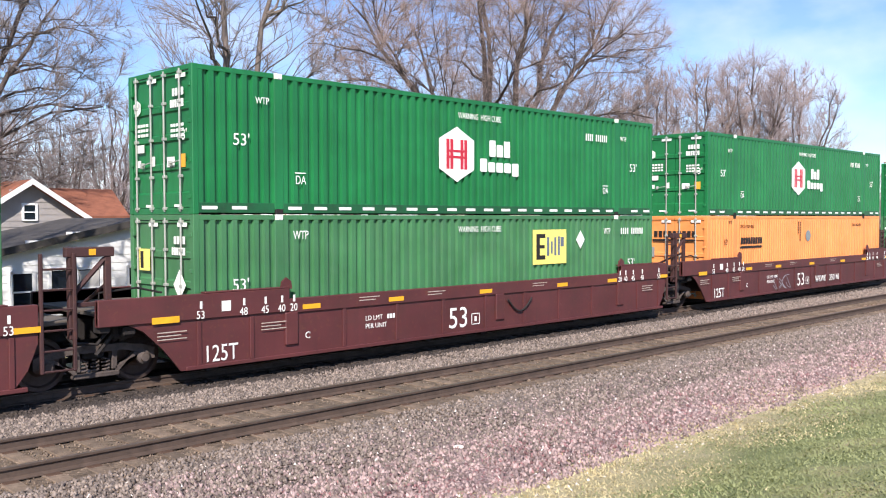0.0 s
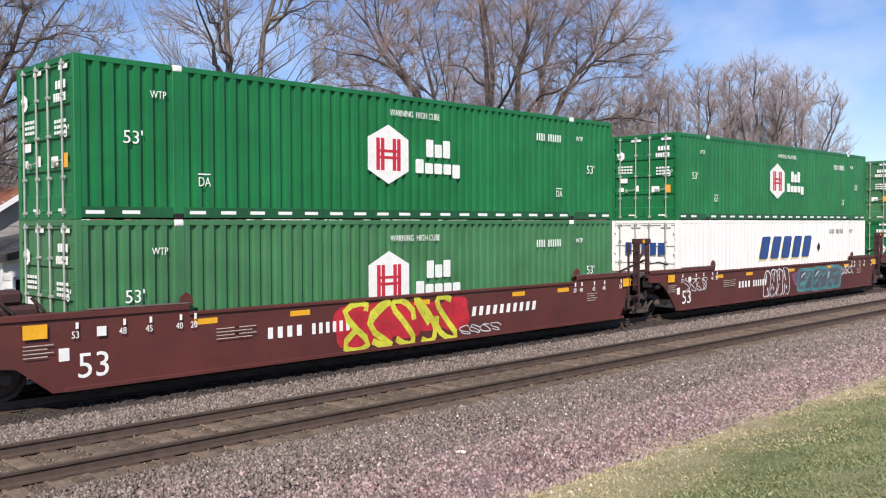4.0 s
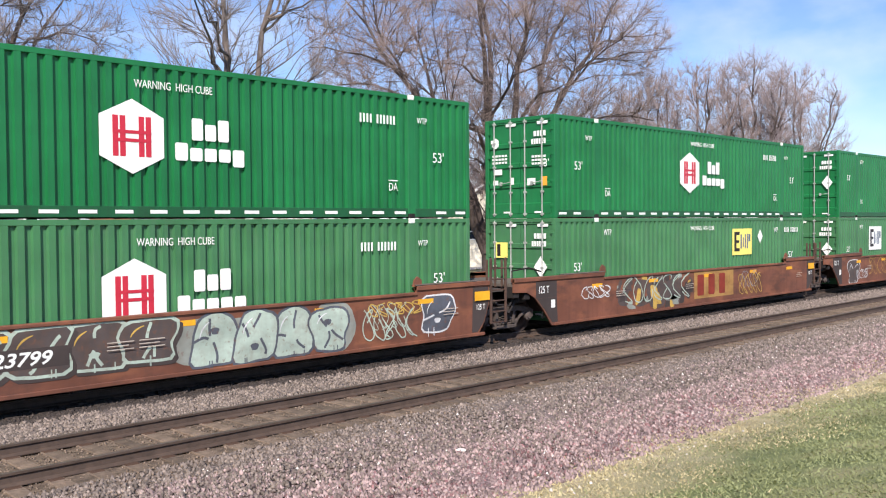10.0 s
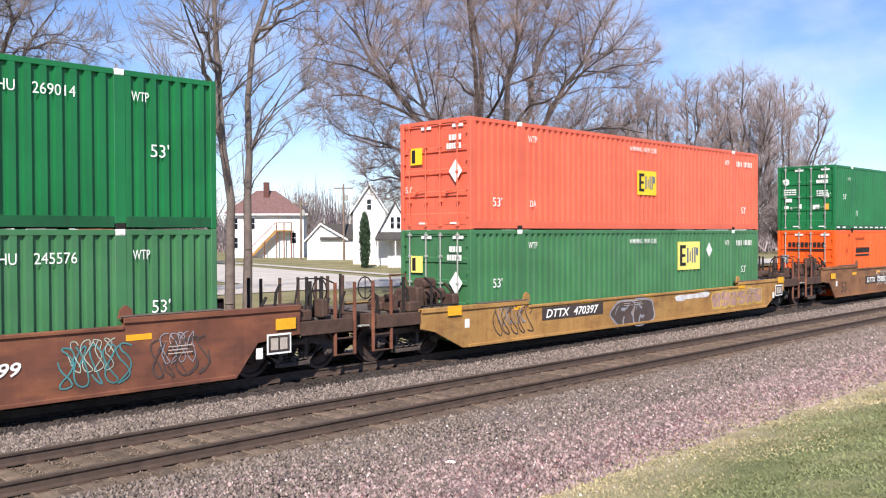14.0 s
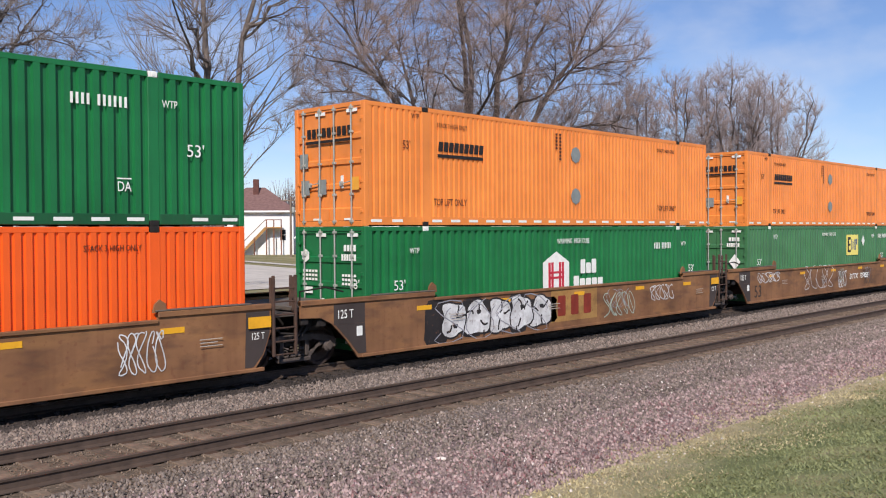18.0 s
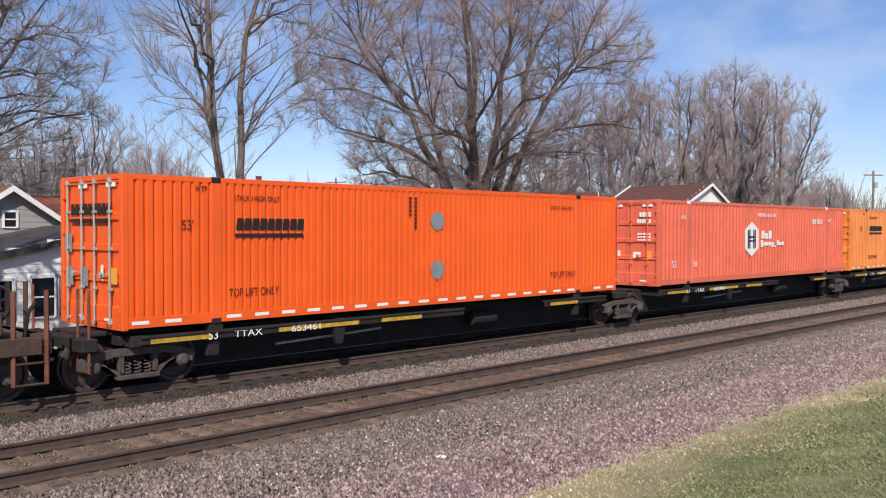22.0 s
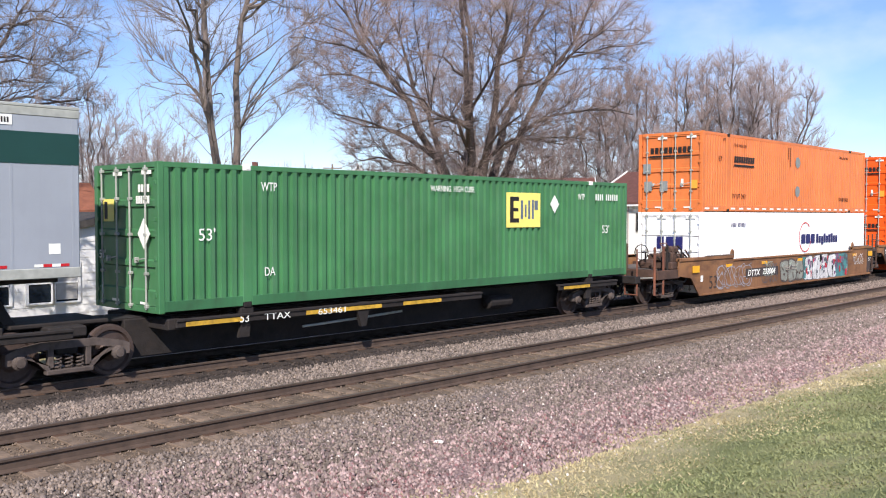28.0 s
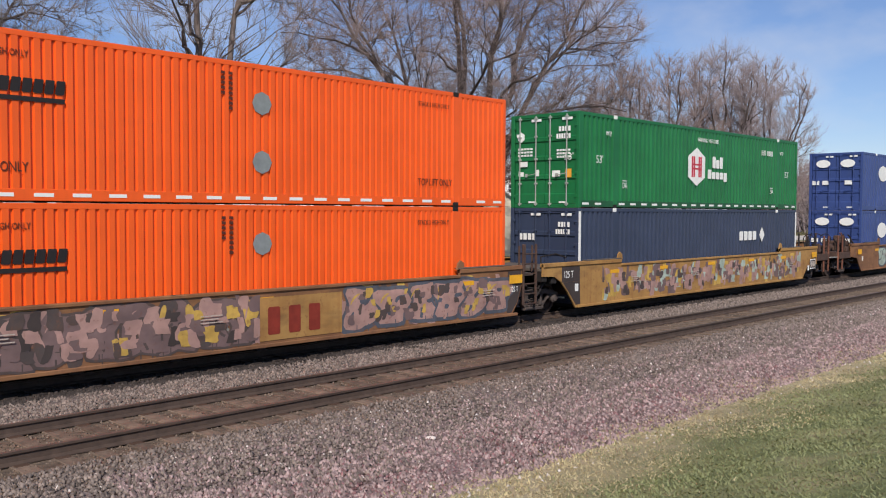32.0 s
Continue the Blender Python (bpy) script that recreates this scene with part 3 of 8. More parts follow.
def side_wall(style, y, inward):
    s = Shape()
    for a, b in ((0.12, POST_AT[0] - 0.11), (POST_AT[0] + 0.11, POST_AT[1] - 0.11), (POST_AT[1] + 0.11, BOX_L - 0.12)):
        c = corrugated(a, b, 0.2, BOX_H - 0.1, style, y, inward)
        s.add(c.v, c.f)
    return s


def rail_bar(z0, z1, y0, y1):
    s = Shape()
    for a, b in ((0.1, POST_AT[0] - 0.11), (POST_AT[0] + 0.11, POST_AT[1] - 0.11), (POST_AT[1] + 0.11, BOX_L - 0.1)):
        s.box(a, b, y0, y1, z0, z1, 0.008)
    return s


def roof_sheet():
    s = Shape()
    n = 36
    v = []
    for k in range(n * 2 + 1):
        z = BOX_H - 0.02 - (0.015 if k % 2 else 0.0)
        v += [(BOX_L * k / (2 * n), 0.06, z), (BOX_L * k / (2 * n), BOX_W - 0.06, z)]
    s.add(v, [(2 * k, 2 * k + 2, 2 * k + 3, 2 * k + 1) for k in range(2 * n)])
    s.box(0.1, BOX_L - 0.1, 0.07, BOX_W - 0.07, BOX_H - 0.08, BOX_H - 0.05)
    return s


def base_frame():
    s = Shape()
    s.box(0.05, BOX_L - 0.05, 0.08, BOX_W - 0.08, 0.14, 0.2)
    for k in range(27):
        x = 0.5 + k * 0.58
        s.box(x, x + 0.06, 0.08, BOX_W - 0.08, 0.02, 0.14)
    return s


def door_panel(y0, y1):
    # pressed ribs across the leaf
    zs = [(0.14, 0.02), (0.42, 0.02), (0.45, 0.06), (0.86, 0.06), (0.89, 0.02), (1.0, 0.02), (1.03, 0.06), (1.44, 0.06), (1.47, 0.02), (1.58, 0.02),
          (1.61, 0.06), (2.02, 0.06), (2.05, 0.02), (2.16, 0.02), (2.19, 0.055), (2.72, 0.055), (2.74, 0.02), (2.78, 0.02)]
    front = [(x, z) for z, x in zs]
    ring = front + [(0.1, 2.78), (0.1, 0.14)]
    return Shape().loft([[(x, y, z) for x, z in ring] for y in (y0, y1)])


def lock_rod(y):
    s = Shape()
    s.rod((-0.025, y, 0.06), (-0.025, y, BOX_H - 0.06), 0.02, 8)
    for z in (0.12, 0.75, 1.5, 2.2, 2.76):
        s.box(-0.05, 0.02, y - 0.05, y + 0.05, z - 0.03, z + 0.03, 0.008)
    return s


def door_handle(y):
    s = Shape()
    s.rod((-0.05, y, 1.05), (-0.05, y + 0.38, 1.0), 0.013, 6)
    s.box(-0.06, 0.01, y + 0.33, y + 0.4, 0.95, 1.06, 0.006)
    return s


def casting(top):
    s = Shape()
    s.box(-0.09, 0.09, -0.012, 0.14, 0, 0.12, 0.012)
    s.rod((0, -0.02, 0.06), (0, -0.011, 0.06), 0.035, 10)
    return s


def build_container(paint_mat, style, label, group, trim=None, white_castings=True, reflectors=True, rods=None):
    """A 53-foot box: pressed sides, load posts, rails, doors with lock rods at the x = 0 end."""
    trim, rods = trim or paint_mat, rods or GALV
    box = thing("shipping_container", pose(0, 0, 0), label, "container", group)
    part("side_wall", cached("side_wall:n" + style, lambda: side_wall(style, 0, 1), paint_mat), None, box)
    part("side_wall", cached("side_wall:f" + style, lambda: side_wall(style, BOX_W, -1), paint_mat), None, box)
    part("roof", cached("roof", roof_sheet, paint_mat), None, box)
    part("base_frame", cached("base_frame", base_frame, UNDER), None, box)
    for y0, y1, w in ((0.006, 0.1, "n"), (BOX_W - 0.1, BOX_W - 0.006, "f")):
        part("top_rail", cached("top_rail:" + w, lambda: rail_bar(BOX_H - 0.11, BOX_H - 0.006, y0, y1), trim), None, box)
        # green boxes take the darker, shade-coloured paint on their bottom rails
        part("bottom_rail", cached("bottom_rail:" + w, lambda: rail_bar(0.03, 0.235, y0, y1), {GREEN: GREEN_SHADE_RAIL, GREEN_FADED: FADED_SHADE_RAIL}.get(trim, trim)), None, box)
        for x in (0.0, BOX_L - 0.13):
            part("corner_post", cached(f"corner_post:{w}{x:.0f}", lambda: Shape().box(x, x + 0.13, y0 - 0.006, y1 + 0.03, 0.0, BOX_H, 0.014), trim), None, box)
        for x in POST_AT:
            part("load_post", cached(f"load_post:{w}{x:.0f}", lambda: Shape().box(x - 0.11, x + 0.11, y0 - 0.006, y1, 0.1, BOX_H - 0.11, 0.01), trim), None, box)
            for top in (0, 1):
                c = part("corner_casting", cached(f"corner_casting:{top}", lambda: casting(top), W_INK if top and white_castings else UNDER), None, box)
                c.matrix_basis = pose(x, y0 if w == "n" else y1, BOX_H - 0.118 if top else 0.0, 0, 0, 0 if w == "n" else 180)
    part("end_wall", cached("end_wall", lambda: Shape().box(BOX_L - 0.06, BOX_L - 0.01, 0.12, BOX_W - 0.12, 0.05, BOX_H - 0.05), paint_mat), None, box)
    part("door_header", cached("door_header", lambda: Shape().box(0.0, 0.1, 0.13, BOX_W - 0.13, BOX_H - 0.11, BOX_H - 0.004, 0.01), trim), None, box)
    part("door_sill", cached("door_sill", lambda: Shape().box(0.0, 0.1, 0.13, BOX_W - 0.13, 0.0, 0.13, 0.01), trim), None, box)
    for a, b, w in ((0.14, 1.285, "n"), (1.305, BOX_W - 0.14, "f")):
        leaf = part("door", cached("door:" + w, lambda: door_panel(a, b), paint_mat), None, box)
        for y in (a + 0.3, b - 0.22):
            part("lock_rod", cached(f"lock_rod:{y:.2f}", lambda: lock_rod(y), rods), None, leaf)
        part("handle", cached(f"handle:{a:.2f}", lambda: door_handle(a + 0.3), rods), None, leaf)
        for z in (0.35, 1.05, 1.8, 2.5):
            hy = a - 0.03 if w == "n" else b + 0.03
            part("hinge", cached(f"hinge:{w}{z}", lambda: Shape().box(-0.012, 0.05, hy - 0.05, hy + 0.05, z - 0.04, z + 0.04, 0.008), trim), None, leaf)
        part("door_marker", cached("door_marker:" + w, lambda: flat(rect(a + 0.12, a + 0.5, 2.66, 2.74), 0.008, 0.004, "end"), REFLECT), None, leaf)
        part("door_marker", cached("door_marker:b" + w, lambda: flat(rect(a + 0.3, a + 0.6, 0.15, 0.2), 0.008, 0.004, "end"), REFLECT), None, leaf)
    if reflectors:
        strip = cached("reflector_strip", lambda: flat(rect(-0.17, 0.17, 0.1, 0.165), 0.0, 0.008), REFLECT)
        for k in range(24):
            x = 0.36 + k * 0.672
            if min(abs(x - p) for p in POST_AT) > 0.3:
                part("reflector_strip", strip, None, box).location.x = x
    return box


def marks_number(box, ink, x=12.6, z=2.16, h=0.2, w=1.1):
    bars(box, ink, x, x + w * 0.36, z, z + h, 4, gap=0.5)
    bars(box, ink, x + w * 0.45, x + w, z, z + h, 6, gap=0.5)


def marks_door_number(box, ink):
    bars(box, ink, 0.32, 0.78, 2.32, 2.47, 4, face="end")
    bars(box, ink, 0.32, 0.86, 2.1, 2.25, 6, face="end")


def door_stickers(box, ink):
    for y, z, w, h, m in ((0.28, 0.92, 0.22, 0.26, ORANGE_STICKER), (0.7, 0.94, 0.3, 0.2, W_INK), (1.5, 0.98, 0.14, 0.2, W_INK), (2.1, 0.98, 0.2, 0.14, W_INK), (1.95, 1.28, 0.3, 0.16, W_INK)):
        panel(box, m, y, y + w, z, z + h, 0.004, "end", "sticker")
    for k in range(3):
        bars(box, ink, 0.32, 0.85, 1.72 - k * 0.1, 1.78 - k * 0.1, 5, face="end")
        bars(box, ink, 1.75, 2.35, 1.8 - k * 0.1, 1.86 - k * 0.1, 5, face="end")


def hexagon(x, z, w, h):
    return [(x, z - h / 2), (x + w / 2, z - h * 0.27), (x + w / 2, z + h * 0.27), (x, z + h / 2), (x - w / 2, z + h * 0.27), (x - w / 2, z - h * 0.27)]


def emblem_hexagon(box, x, z, w, h, red=True):
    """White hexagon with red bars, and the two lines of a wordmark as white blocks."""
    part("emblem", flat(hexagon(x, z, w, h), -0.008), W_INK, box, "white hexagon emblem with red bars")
    for u in (-0.3, -0.19, 0.1, 0.21):
        part("emblem_bar", flat(rect(x + w * u, x + w * (u + 0.085), z - h * 0.27, z + h * 0.27), -0.012), R_INK if red else B_INK, box)
    for v in (-0.075, 0.035):
        part("emblem_bar", flat(rect(x - w * 0.3, x + w * 0.295, z + h * v, z + h * (v + 0.045)), -0.016), R_INK if red else B_INK, box)


def wordmark(box, ink, x0, x1, z0, z1, heights, lean=0.0, at=-0.006, gap=0.16, depth=0.004):
    """A brand name as plain rounded blocks, one a letter; heights: (bottom, top) in tenths."""
    n = len(heights)
    pitch = (x1 - x0) / n
    word = None
    for k, (lo, hi) in enumerate(heights):
        a, b = x0 + k * pitch, x0 + (k + 1 - gap) * pitch
        za, zb = z0 + (z1 - z0) * lo / 10, z0 + (z1 - z0) * hi / 10
        c = min(b - a, zb - za) * 0.1
        d = lean * (zb - za)
        o = [(a + c, za), (b - c, za), (b, za + c), (b + d, zb - c), (b - c + d, zb), (a + c + d, zb), (a + d, zb - c), (a, za + c)]
        block = part("letter_block" if word else "wordmark", flat(o, at, depth), ink, word or box)
        word = word or block
    return word


def dress_hexagon_box(box, inc=False):
    if inc:
        emblem_hexagon(box, 6.8, 1.54, 1.15, 1.34, False)
        wordmark(box, W_INK, 7.65, 8.6, 1.55, 1.86, [(0, 10), (0, 7), (0, 10)])
        wordmark(box, W_INK, 7.6, 9.75, 1.22, 1.5, [(0, 10), (2, 7), (2, 7), (2, 7), (0, 7), (0, 2), (2, 10), (2, 7), (2, 7)])
        lettering("53", 0.33, W_INK, box, 0.82, -0.004, 0.61)
        lettering("DA", 0.26, W_INK, box, 2.28, -0.008, 0.6, squeeze=0.7)
    else:
        emblem_hexagon(box, 7.25, 1.5, 1.24, 1.36)
        wordmark(box, W_INK, 8.45, 9.3, 1.5, 1.92, [(0, 10), (0, 7.5), (0, 10)])
        wordmark(box, W_INK, 8.1, 9.65, 1.02, 1.44, [(2, 10), (2, 8), (2, 8), (2, 8), (0, 8)])
        lettering("53'", 0.34, W_INK, box, 0.88, -0.004, 1.38)
        lettering("53'", 0.34, W_INK, box, 14.85, -0.004, 1.34)
        lettering("DA", 0.26, W_INK, box, 2.38, -0.008, 0.64, squeeze=0.75)
        panel(box, W_INK, 2.38, 2.66, 0.86, 0.885)
        lettering("DA", 0.26, W_INK, box, 13.44, -0.008, 0.64, squeeze=0.75)
        panel(box, W_INK, 13.44, 13.72, 0.86, 0.885)
        lettering("53'", 0.3, W_INK, box, -0.004, 0.55, 1.45, "end")
        bars(box, W_INK, 2.1, 2.4, 2.2, 2.3, 3, face="end")
        part("emblem", flat(hexagon(2.2, 2.2, 0.26, 0.32), -0.006, 0.004, "end"), W_INK, box)
    lettering("WARNING  HIGH CUBE", 0.21, W_INK, box, 7.3, -0.004, 2.4, squeeze=0.72)
    lettering("WTP", 0.2, W_INK, box, 1.42, -0.004, 2.24, squeeze=0.75)
    lettering("WTP", 0.2, W_INK, box, 14.35, -0.004, 2.24, squeeze=0.75)
    marks_number(box, W_INK)
    marks_door_number(box, W_INK)
    door_stickers(box, W_INK)


def emblem_square(box, x0, x1, z0, z1, ground):
    """A square panel with three plain blocks, the first black and larger."""
    part("emblem", flat(rect(x0, x1, z0, z1), -0.008), ground, box, "square sign panel with dark blocks")
    w, h = x1 - x0, z1 - z0
    for u0, u1, v0, v1, ink in ((0.1, 0.2, 0.14, 0.88, B_INK), (0.2, 0.36, 0.14, 0.26, B_INK), (0.2, 0.34, 0.46, 0.56, B_INK), (0.2, 0.36, 0.76, 0.88, B_INK),
                                (0.41, 0.48, 0.24, 0.78, SLATE_INK), (0.53, 0.58, 0.3, 0.66, SLATE_INK), (0.63, 0.69, 0.24, 0.78, SLATE_INK), (0.74, 0.8, 0.24, 0.8, SLATE_INK), (0.82, 0.92, 0.5, 0.78, SLATE_INK)):
        part("emblem_block", flat(rect(x0 + w * u0, x0 + w * u1, z0 + h * v0, z0 + h * v1), -0.012), ink, box)


def dress_square_box(box, x0, x1, z0, z1, ground=None, white_diamond=12.35, low53=False, z53=1.38, number=""):
    emblem_square(box, x0, x1, z0, z1, ground or Y_PANEL)
    if white_diamond:
        diamond(box, W_INK, white_diamond, 2.2, 0.26)
    lettering("53'", 0.34, W_INK, box, 0.84, -0.004, 0.61 if low53 else z53)
    lettering("53'", 0.34, W_INK, box, 14.75, -0.004, 0.61 if low53 else 1.34)
    lettering("WTP", 0.26, W_INK, box, 2.32, -0.004, 2.38, squeeze=0.7)
    lettering("WTP", 0.26, W_INK, box, 14.4 if number else 13.5, -0.004, 2.34, squeeze=0.6)
    lettering("DA", 0.26, W_INK, box, 2.38, -0.008, 0.62, squeeze=0.75)
    lettering("WARNING  HIGH CUBE", 0.21, W_INK, box, 7.3, -0.004, 2.47, squeeze=0.72)
    if number:
        lettering("EMHU", 0.28, W_INK, box, 11.75, -0.004, 2.3, squeeze=0.8)
        lettering(number, 0.28, W_INK, box, 12.62, -0.004, 2.3, squeeze=0.9)
    else:
        marks_number(box, W_INK, 14.4, 2.33, 0.19, 1.25)
    marks_door_number(box, W_INK)
    lettering("53'", 0.24, W_INK, box, -0.004, 2.42, 1.0, "end")
    diamond(box, W_INK, 0.5, 1.52, 0.3, -0.03, "end")
    part("emblem", flat(rect(1.75, 2.2, 1.75, 2.2), -0.006, 0.004, "end"), ground or Y_PANEL, box)
    part("emblem_block", flat(rect(2.02, 2.15, 1.8, 2.15), -0.01, 0.003, "end"), B_INK, box)


def dress_block_box(box, ink=None, lower=False, patches=True):
    """Orange box with a dark slanted wordmark and its underline on side and doors."""
    ink = ink or BR_INK
    dark = B_INK if ink is BR_INK else ink
    hs = [(0, 10)] * 9
    wordmark(box, dark, 2.42, 4.12, 1.86, 2.1, hs, 0.12)
    panel(box, dark, 2.4, 4.1, 1.71, 1.79)
    lettering("53'", 0.28, ink, box, 1.2, -0.004, 1.86, squeeze=0.8)
    lettering("TOP LIFT ONLY", 0.24, ink, box, 2.25, -0.004, 0.52, squeeze=0.72)
    lettering("TOP LIFT ONLY", 0.24, ink, box, 12.8, -0.004, 0.52, squeeze=0.72)
    lettering("STACK 3 HIGH ONLY", 0.16, ink, box, 2.38, -0.004, 2.45, squeeze=0.72)
    lettering("STACK 3 HIGH ONLY", 0.16, ink, box, 12.8, -0.004, 2.45, squeeze=0.72)
    lettering("WTP", 0.17, ink, box, 1.5, -0.004, 2.6, squeeze=0.7)
    s = Shape()
    for x, n in ((7.24, 5), (7.42, 8)):
        for k in range(n):
            f = flat(rect(x, x + 0.09, 2.6 - k * 0.1, 2.66 - k * 0.1))
            s.add(f.v, f.f)
    part("marking_bar", s, ink, box)
    if patches:
        for z in (0.88, 2.09):
            part("round_patch", flat([(8.22 + 0.24 * math.cos(a * 0.785), z + 0.24 * math.sin(a * 0.785)) for a in range(8)], -0.008), GREY_INK, box)
    bars(box, dark, 0.45, 2.15, 2.14, 2.36, 9, face="end")
    panel(box, dark, 0.45, 2.15, 2.0, 2.07, -0.006, "end")
    for y, z in ((2.25, 1.6), (2.2, 0.95), (1.55, 0.95)):
        panel(box, GREY_INK, y - 0.16, y + 0.16, z - 0.18, z + 0.18, 0.002, "end", "patch")
    panel(box, ORANGE_STICKER, 0.2, 0.48, 0.85, 1.15, 0.002, "end", "sticker")
    panel(box, W_INK, 0.75, 0.85, 0.9, 1.2, 0.002, "end", "sticker")


def green_hex_box(faded=False):
    b = build_container(GREEN_FADED if faded else GREEN, "wave", "green corrugated 53-foot shipping container with a white hexagon emblem", "stacked containers", reflectors=not faded)
    dress_hexagon_box(b)
    return b


def green_square_box(x0=10.2, x1=11.68, z0=1.55, z1=2.5, ground=None, faded=True, dia=12.35, z53=1.38):
    b = build_container(GREEN_FADED if faded else GREEN, "wave", "faded green corrugated shipping container with a yellow sign panel" if faded else
                        "green corrugated shipping container with a yellow sign panel", "stacked containers", reflectors=False)
    dress_square_box(b, x0, x1, z0, z1, ground, dia, z53=z53)
    return b


def orange_box(paint_mat, tone):
    b = build_container(paint_mat, "fine", f"{tone} orange corrugated shipping container with dark block lettering", "stacked containers",
                        white_castings=False)
    dress_block_box(b, BR_INK)
    return b


GRIMY = mat("grimy_rust_brown", (78, 57, 46), 0.8, vary=0.3, scale=3, grime=0.5, grime_rgb=(58, 46, 40), bump=0.3, bump_scale=25, wear=0.3)


FADED_INK = mat("faded_white_marking", (184, 172, 158), 0.7, vary=0.2, scale=8, grime=0.4, grime_rgb=(120, 92, 78))


# ---- rolling gear ----
WHEEL_R = 0.46
WHEELSETS = []


def wheel_shape(y, out):
    s = Shape()
    prof = [(-0.06 * out, 0.09), (-0.06 * out, 0.16), (-0.02 * out, 0.2), (-0.02 * out, 0.36), (-0.07 * out, 0.39), (-0.07 * out, 0.49),
            (-0.045 * out, 0.49), (-0.035 * out, 0.462), (0.065 * out, 0.456), (0.065 * out, 0.39), (0.01 * out, 0.36), (0.01 * out, 0.2), (0.07 * out, 0.15), (0.07 * out, 0.09)]
    s.lathe(prof, (0, y, 0), "y", 28)
    for k in range(3):
        a = k * 2.09
        s.box(math.cos(a) * 0.28 - 0.025, math.cos(a) * 0.28 + 0.025, y - 0.018, y + 0.018, math.sin(a) * 0.28 - 0.025, math.sin(a) * 0.28 + 0.025)
    return s


def side_frame_shape(y):
    """Cast side frame: arched top, dropped spring seat, pedestals over both axles."""
    s = Shape()
    top = [(-1.12, 0.42), (-1.12, 0.62), (-0.95, 0.68), (-0.5, 0.76), (0.5, 0.76), (0.95, 0.68), (1.12, 0.62), (1.12, 0.42), (0.98, 0.42), (0.94, 0.54), (0.5, 0.63), (-0.5, 0.63), (-0.94, 0.54), (-0.98, 0.42)]
    s.plate(top, y - 0.07, y + 0.07)
    for q in (-1, 1):
        s.plate([(q * 0.9, 0.56), (q * 0.72, 0.56), (q * 0.36, 0.2), (q * 0.36, 0.34)] if q > 0 else [(q * 0.36, 0.34), (q * 0.36, 0.2), (q * 0.72, 0.56), (q * 0.9, 0.56)], y - 0.06, y + 0.06)
        s.box(q * 0.34 - 0.05, q * 0.34 + 0.05, y - 0.06, y + 0.06, 0.3, 0.66, 0.01)
    s.box(-0.42, 0.42, y - 0.09, y + 0.09, 0.18, 0.27, 0.015)
    return s


def spring_shape(x, y):
    s = Shape()
    pts = [(x + 0.065 * math.cos(k * 0.9), y + 0.065 * math.sin(k * 0.9), 0.27 + k * 0.0095) for k in range(26)]
    s.pipe(pts, 0.016, 5)
    return s


def add_truck(car, x):
    yc = BOX_W / 2
    tr = part("truck", cached("truck", lambda: Shape().box(-0.2, 0.2, yc - 0.95, yc + 0.95, 0.5, 0.72, 0.03).box(-0.3, 0.3, yc - 0.3, yc + 0.3, 0.7, 0.8, 0.02), UNDER), None, car)
    tr.location.x = x
    for y in (yc - 1.0, yc + 1.0):
        part("side_frame", cached(f"side_frame:{y:.1f}", lambda: side_frame_shape(y), TRUCK_IRON), None, tr)
        for dx in (-0.2, 0.0, 0.2):
            part("spring", cached(f"spring:{y:.1f}{dx}", lambda: spring_shape(dx, y), TRUCK_IRON), None, tr)
        for dx in (-0.89, 0.89):
            o = -1 if y < yc else 1
            part("bearing_cap", cached(f"bearing_cap:{y:.1f}{dx}", lambda: Shape().lathe([(0, 0.12), (0.1 * o, 0.13), (0.13 * o, 0.09), (0.16 * o, 0.08), (0.165 * o, 0.02)], (dx, y, WHEEL_R), "y", 14), TRUCK_IRON), None, tr)
    for dx in (-0.89, 0.89):
        def make():
            s = Shape()
            s.lathe([(-1.05, 0.07), (1.05, 0.07)], (0, 0, 0), "y", 12)
            for o in (-1, 1):
                w = wheel_shape(o * 0.72, o)
                s.add(w.v, w.f)
            return s
        ws = part("wheelset", cached("wheelset", make, WHEEL_STEEL), None, tr)
        ws.location = (dx, yc, WHEEL_R)
        WHEELSETS.append((ws, car, x + dx, yc))
    return tr


def ladder(parent, x0, x1, y, z0, z1, ink, rungs=4):
    lad = part("ladder", Shape().box(x0 - 0.03, x0 + 0.03, y - 0.03, y + 0.03, z0, z1, 0.01).box(x1 - 0.03, x1 + 0.03, y - 0.03, y + 0.03, z0, z1, 0.01), ink, parent)
    for k in range(rungs):
        z = z0 + 0.03 + (z1 - z0 - 0.3) * k / max(1, rungs - 1)
        part("rung", Shape().rod((x0, y, z), (x1, y, z), 0.02, 6), ink, lad)
    return lad


def coupler(parent, x, way):
    yc = BOX_W / 2
    s = Shape()
    s.box(min(x, x + way * 0.55), max(x, x + way * 0.55), yc - 0.1, yc + 0.1, 0.78, 0.98, 0.02)
    s.box(min(x + way * 0.5, x + way * 0.8), max(x + way * 0.5, x + way * 0.8), yc - 0.18, yc + 0.16, 0.7, 1.04, 0.05)
    part("coupler", s, UNDER, parent)
    pts = [Vector((x + way * (0.1 + 0.09 * k), yc - 0.35, 0.75 - 0.42 * math.sin(k * 0.45))) for k in range(8)]
    part("air_hose", Shape().pipe(pts, 0.025), UNDER, parent)


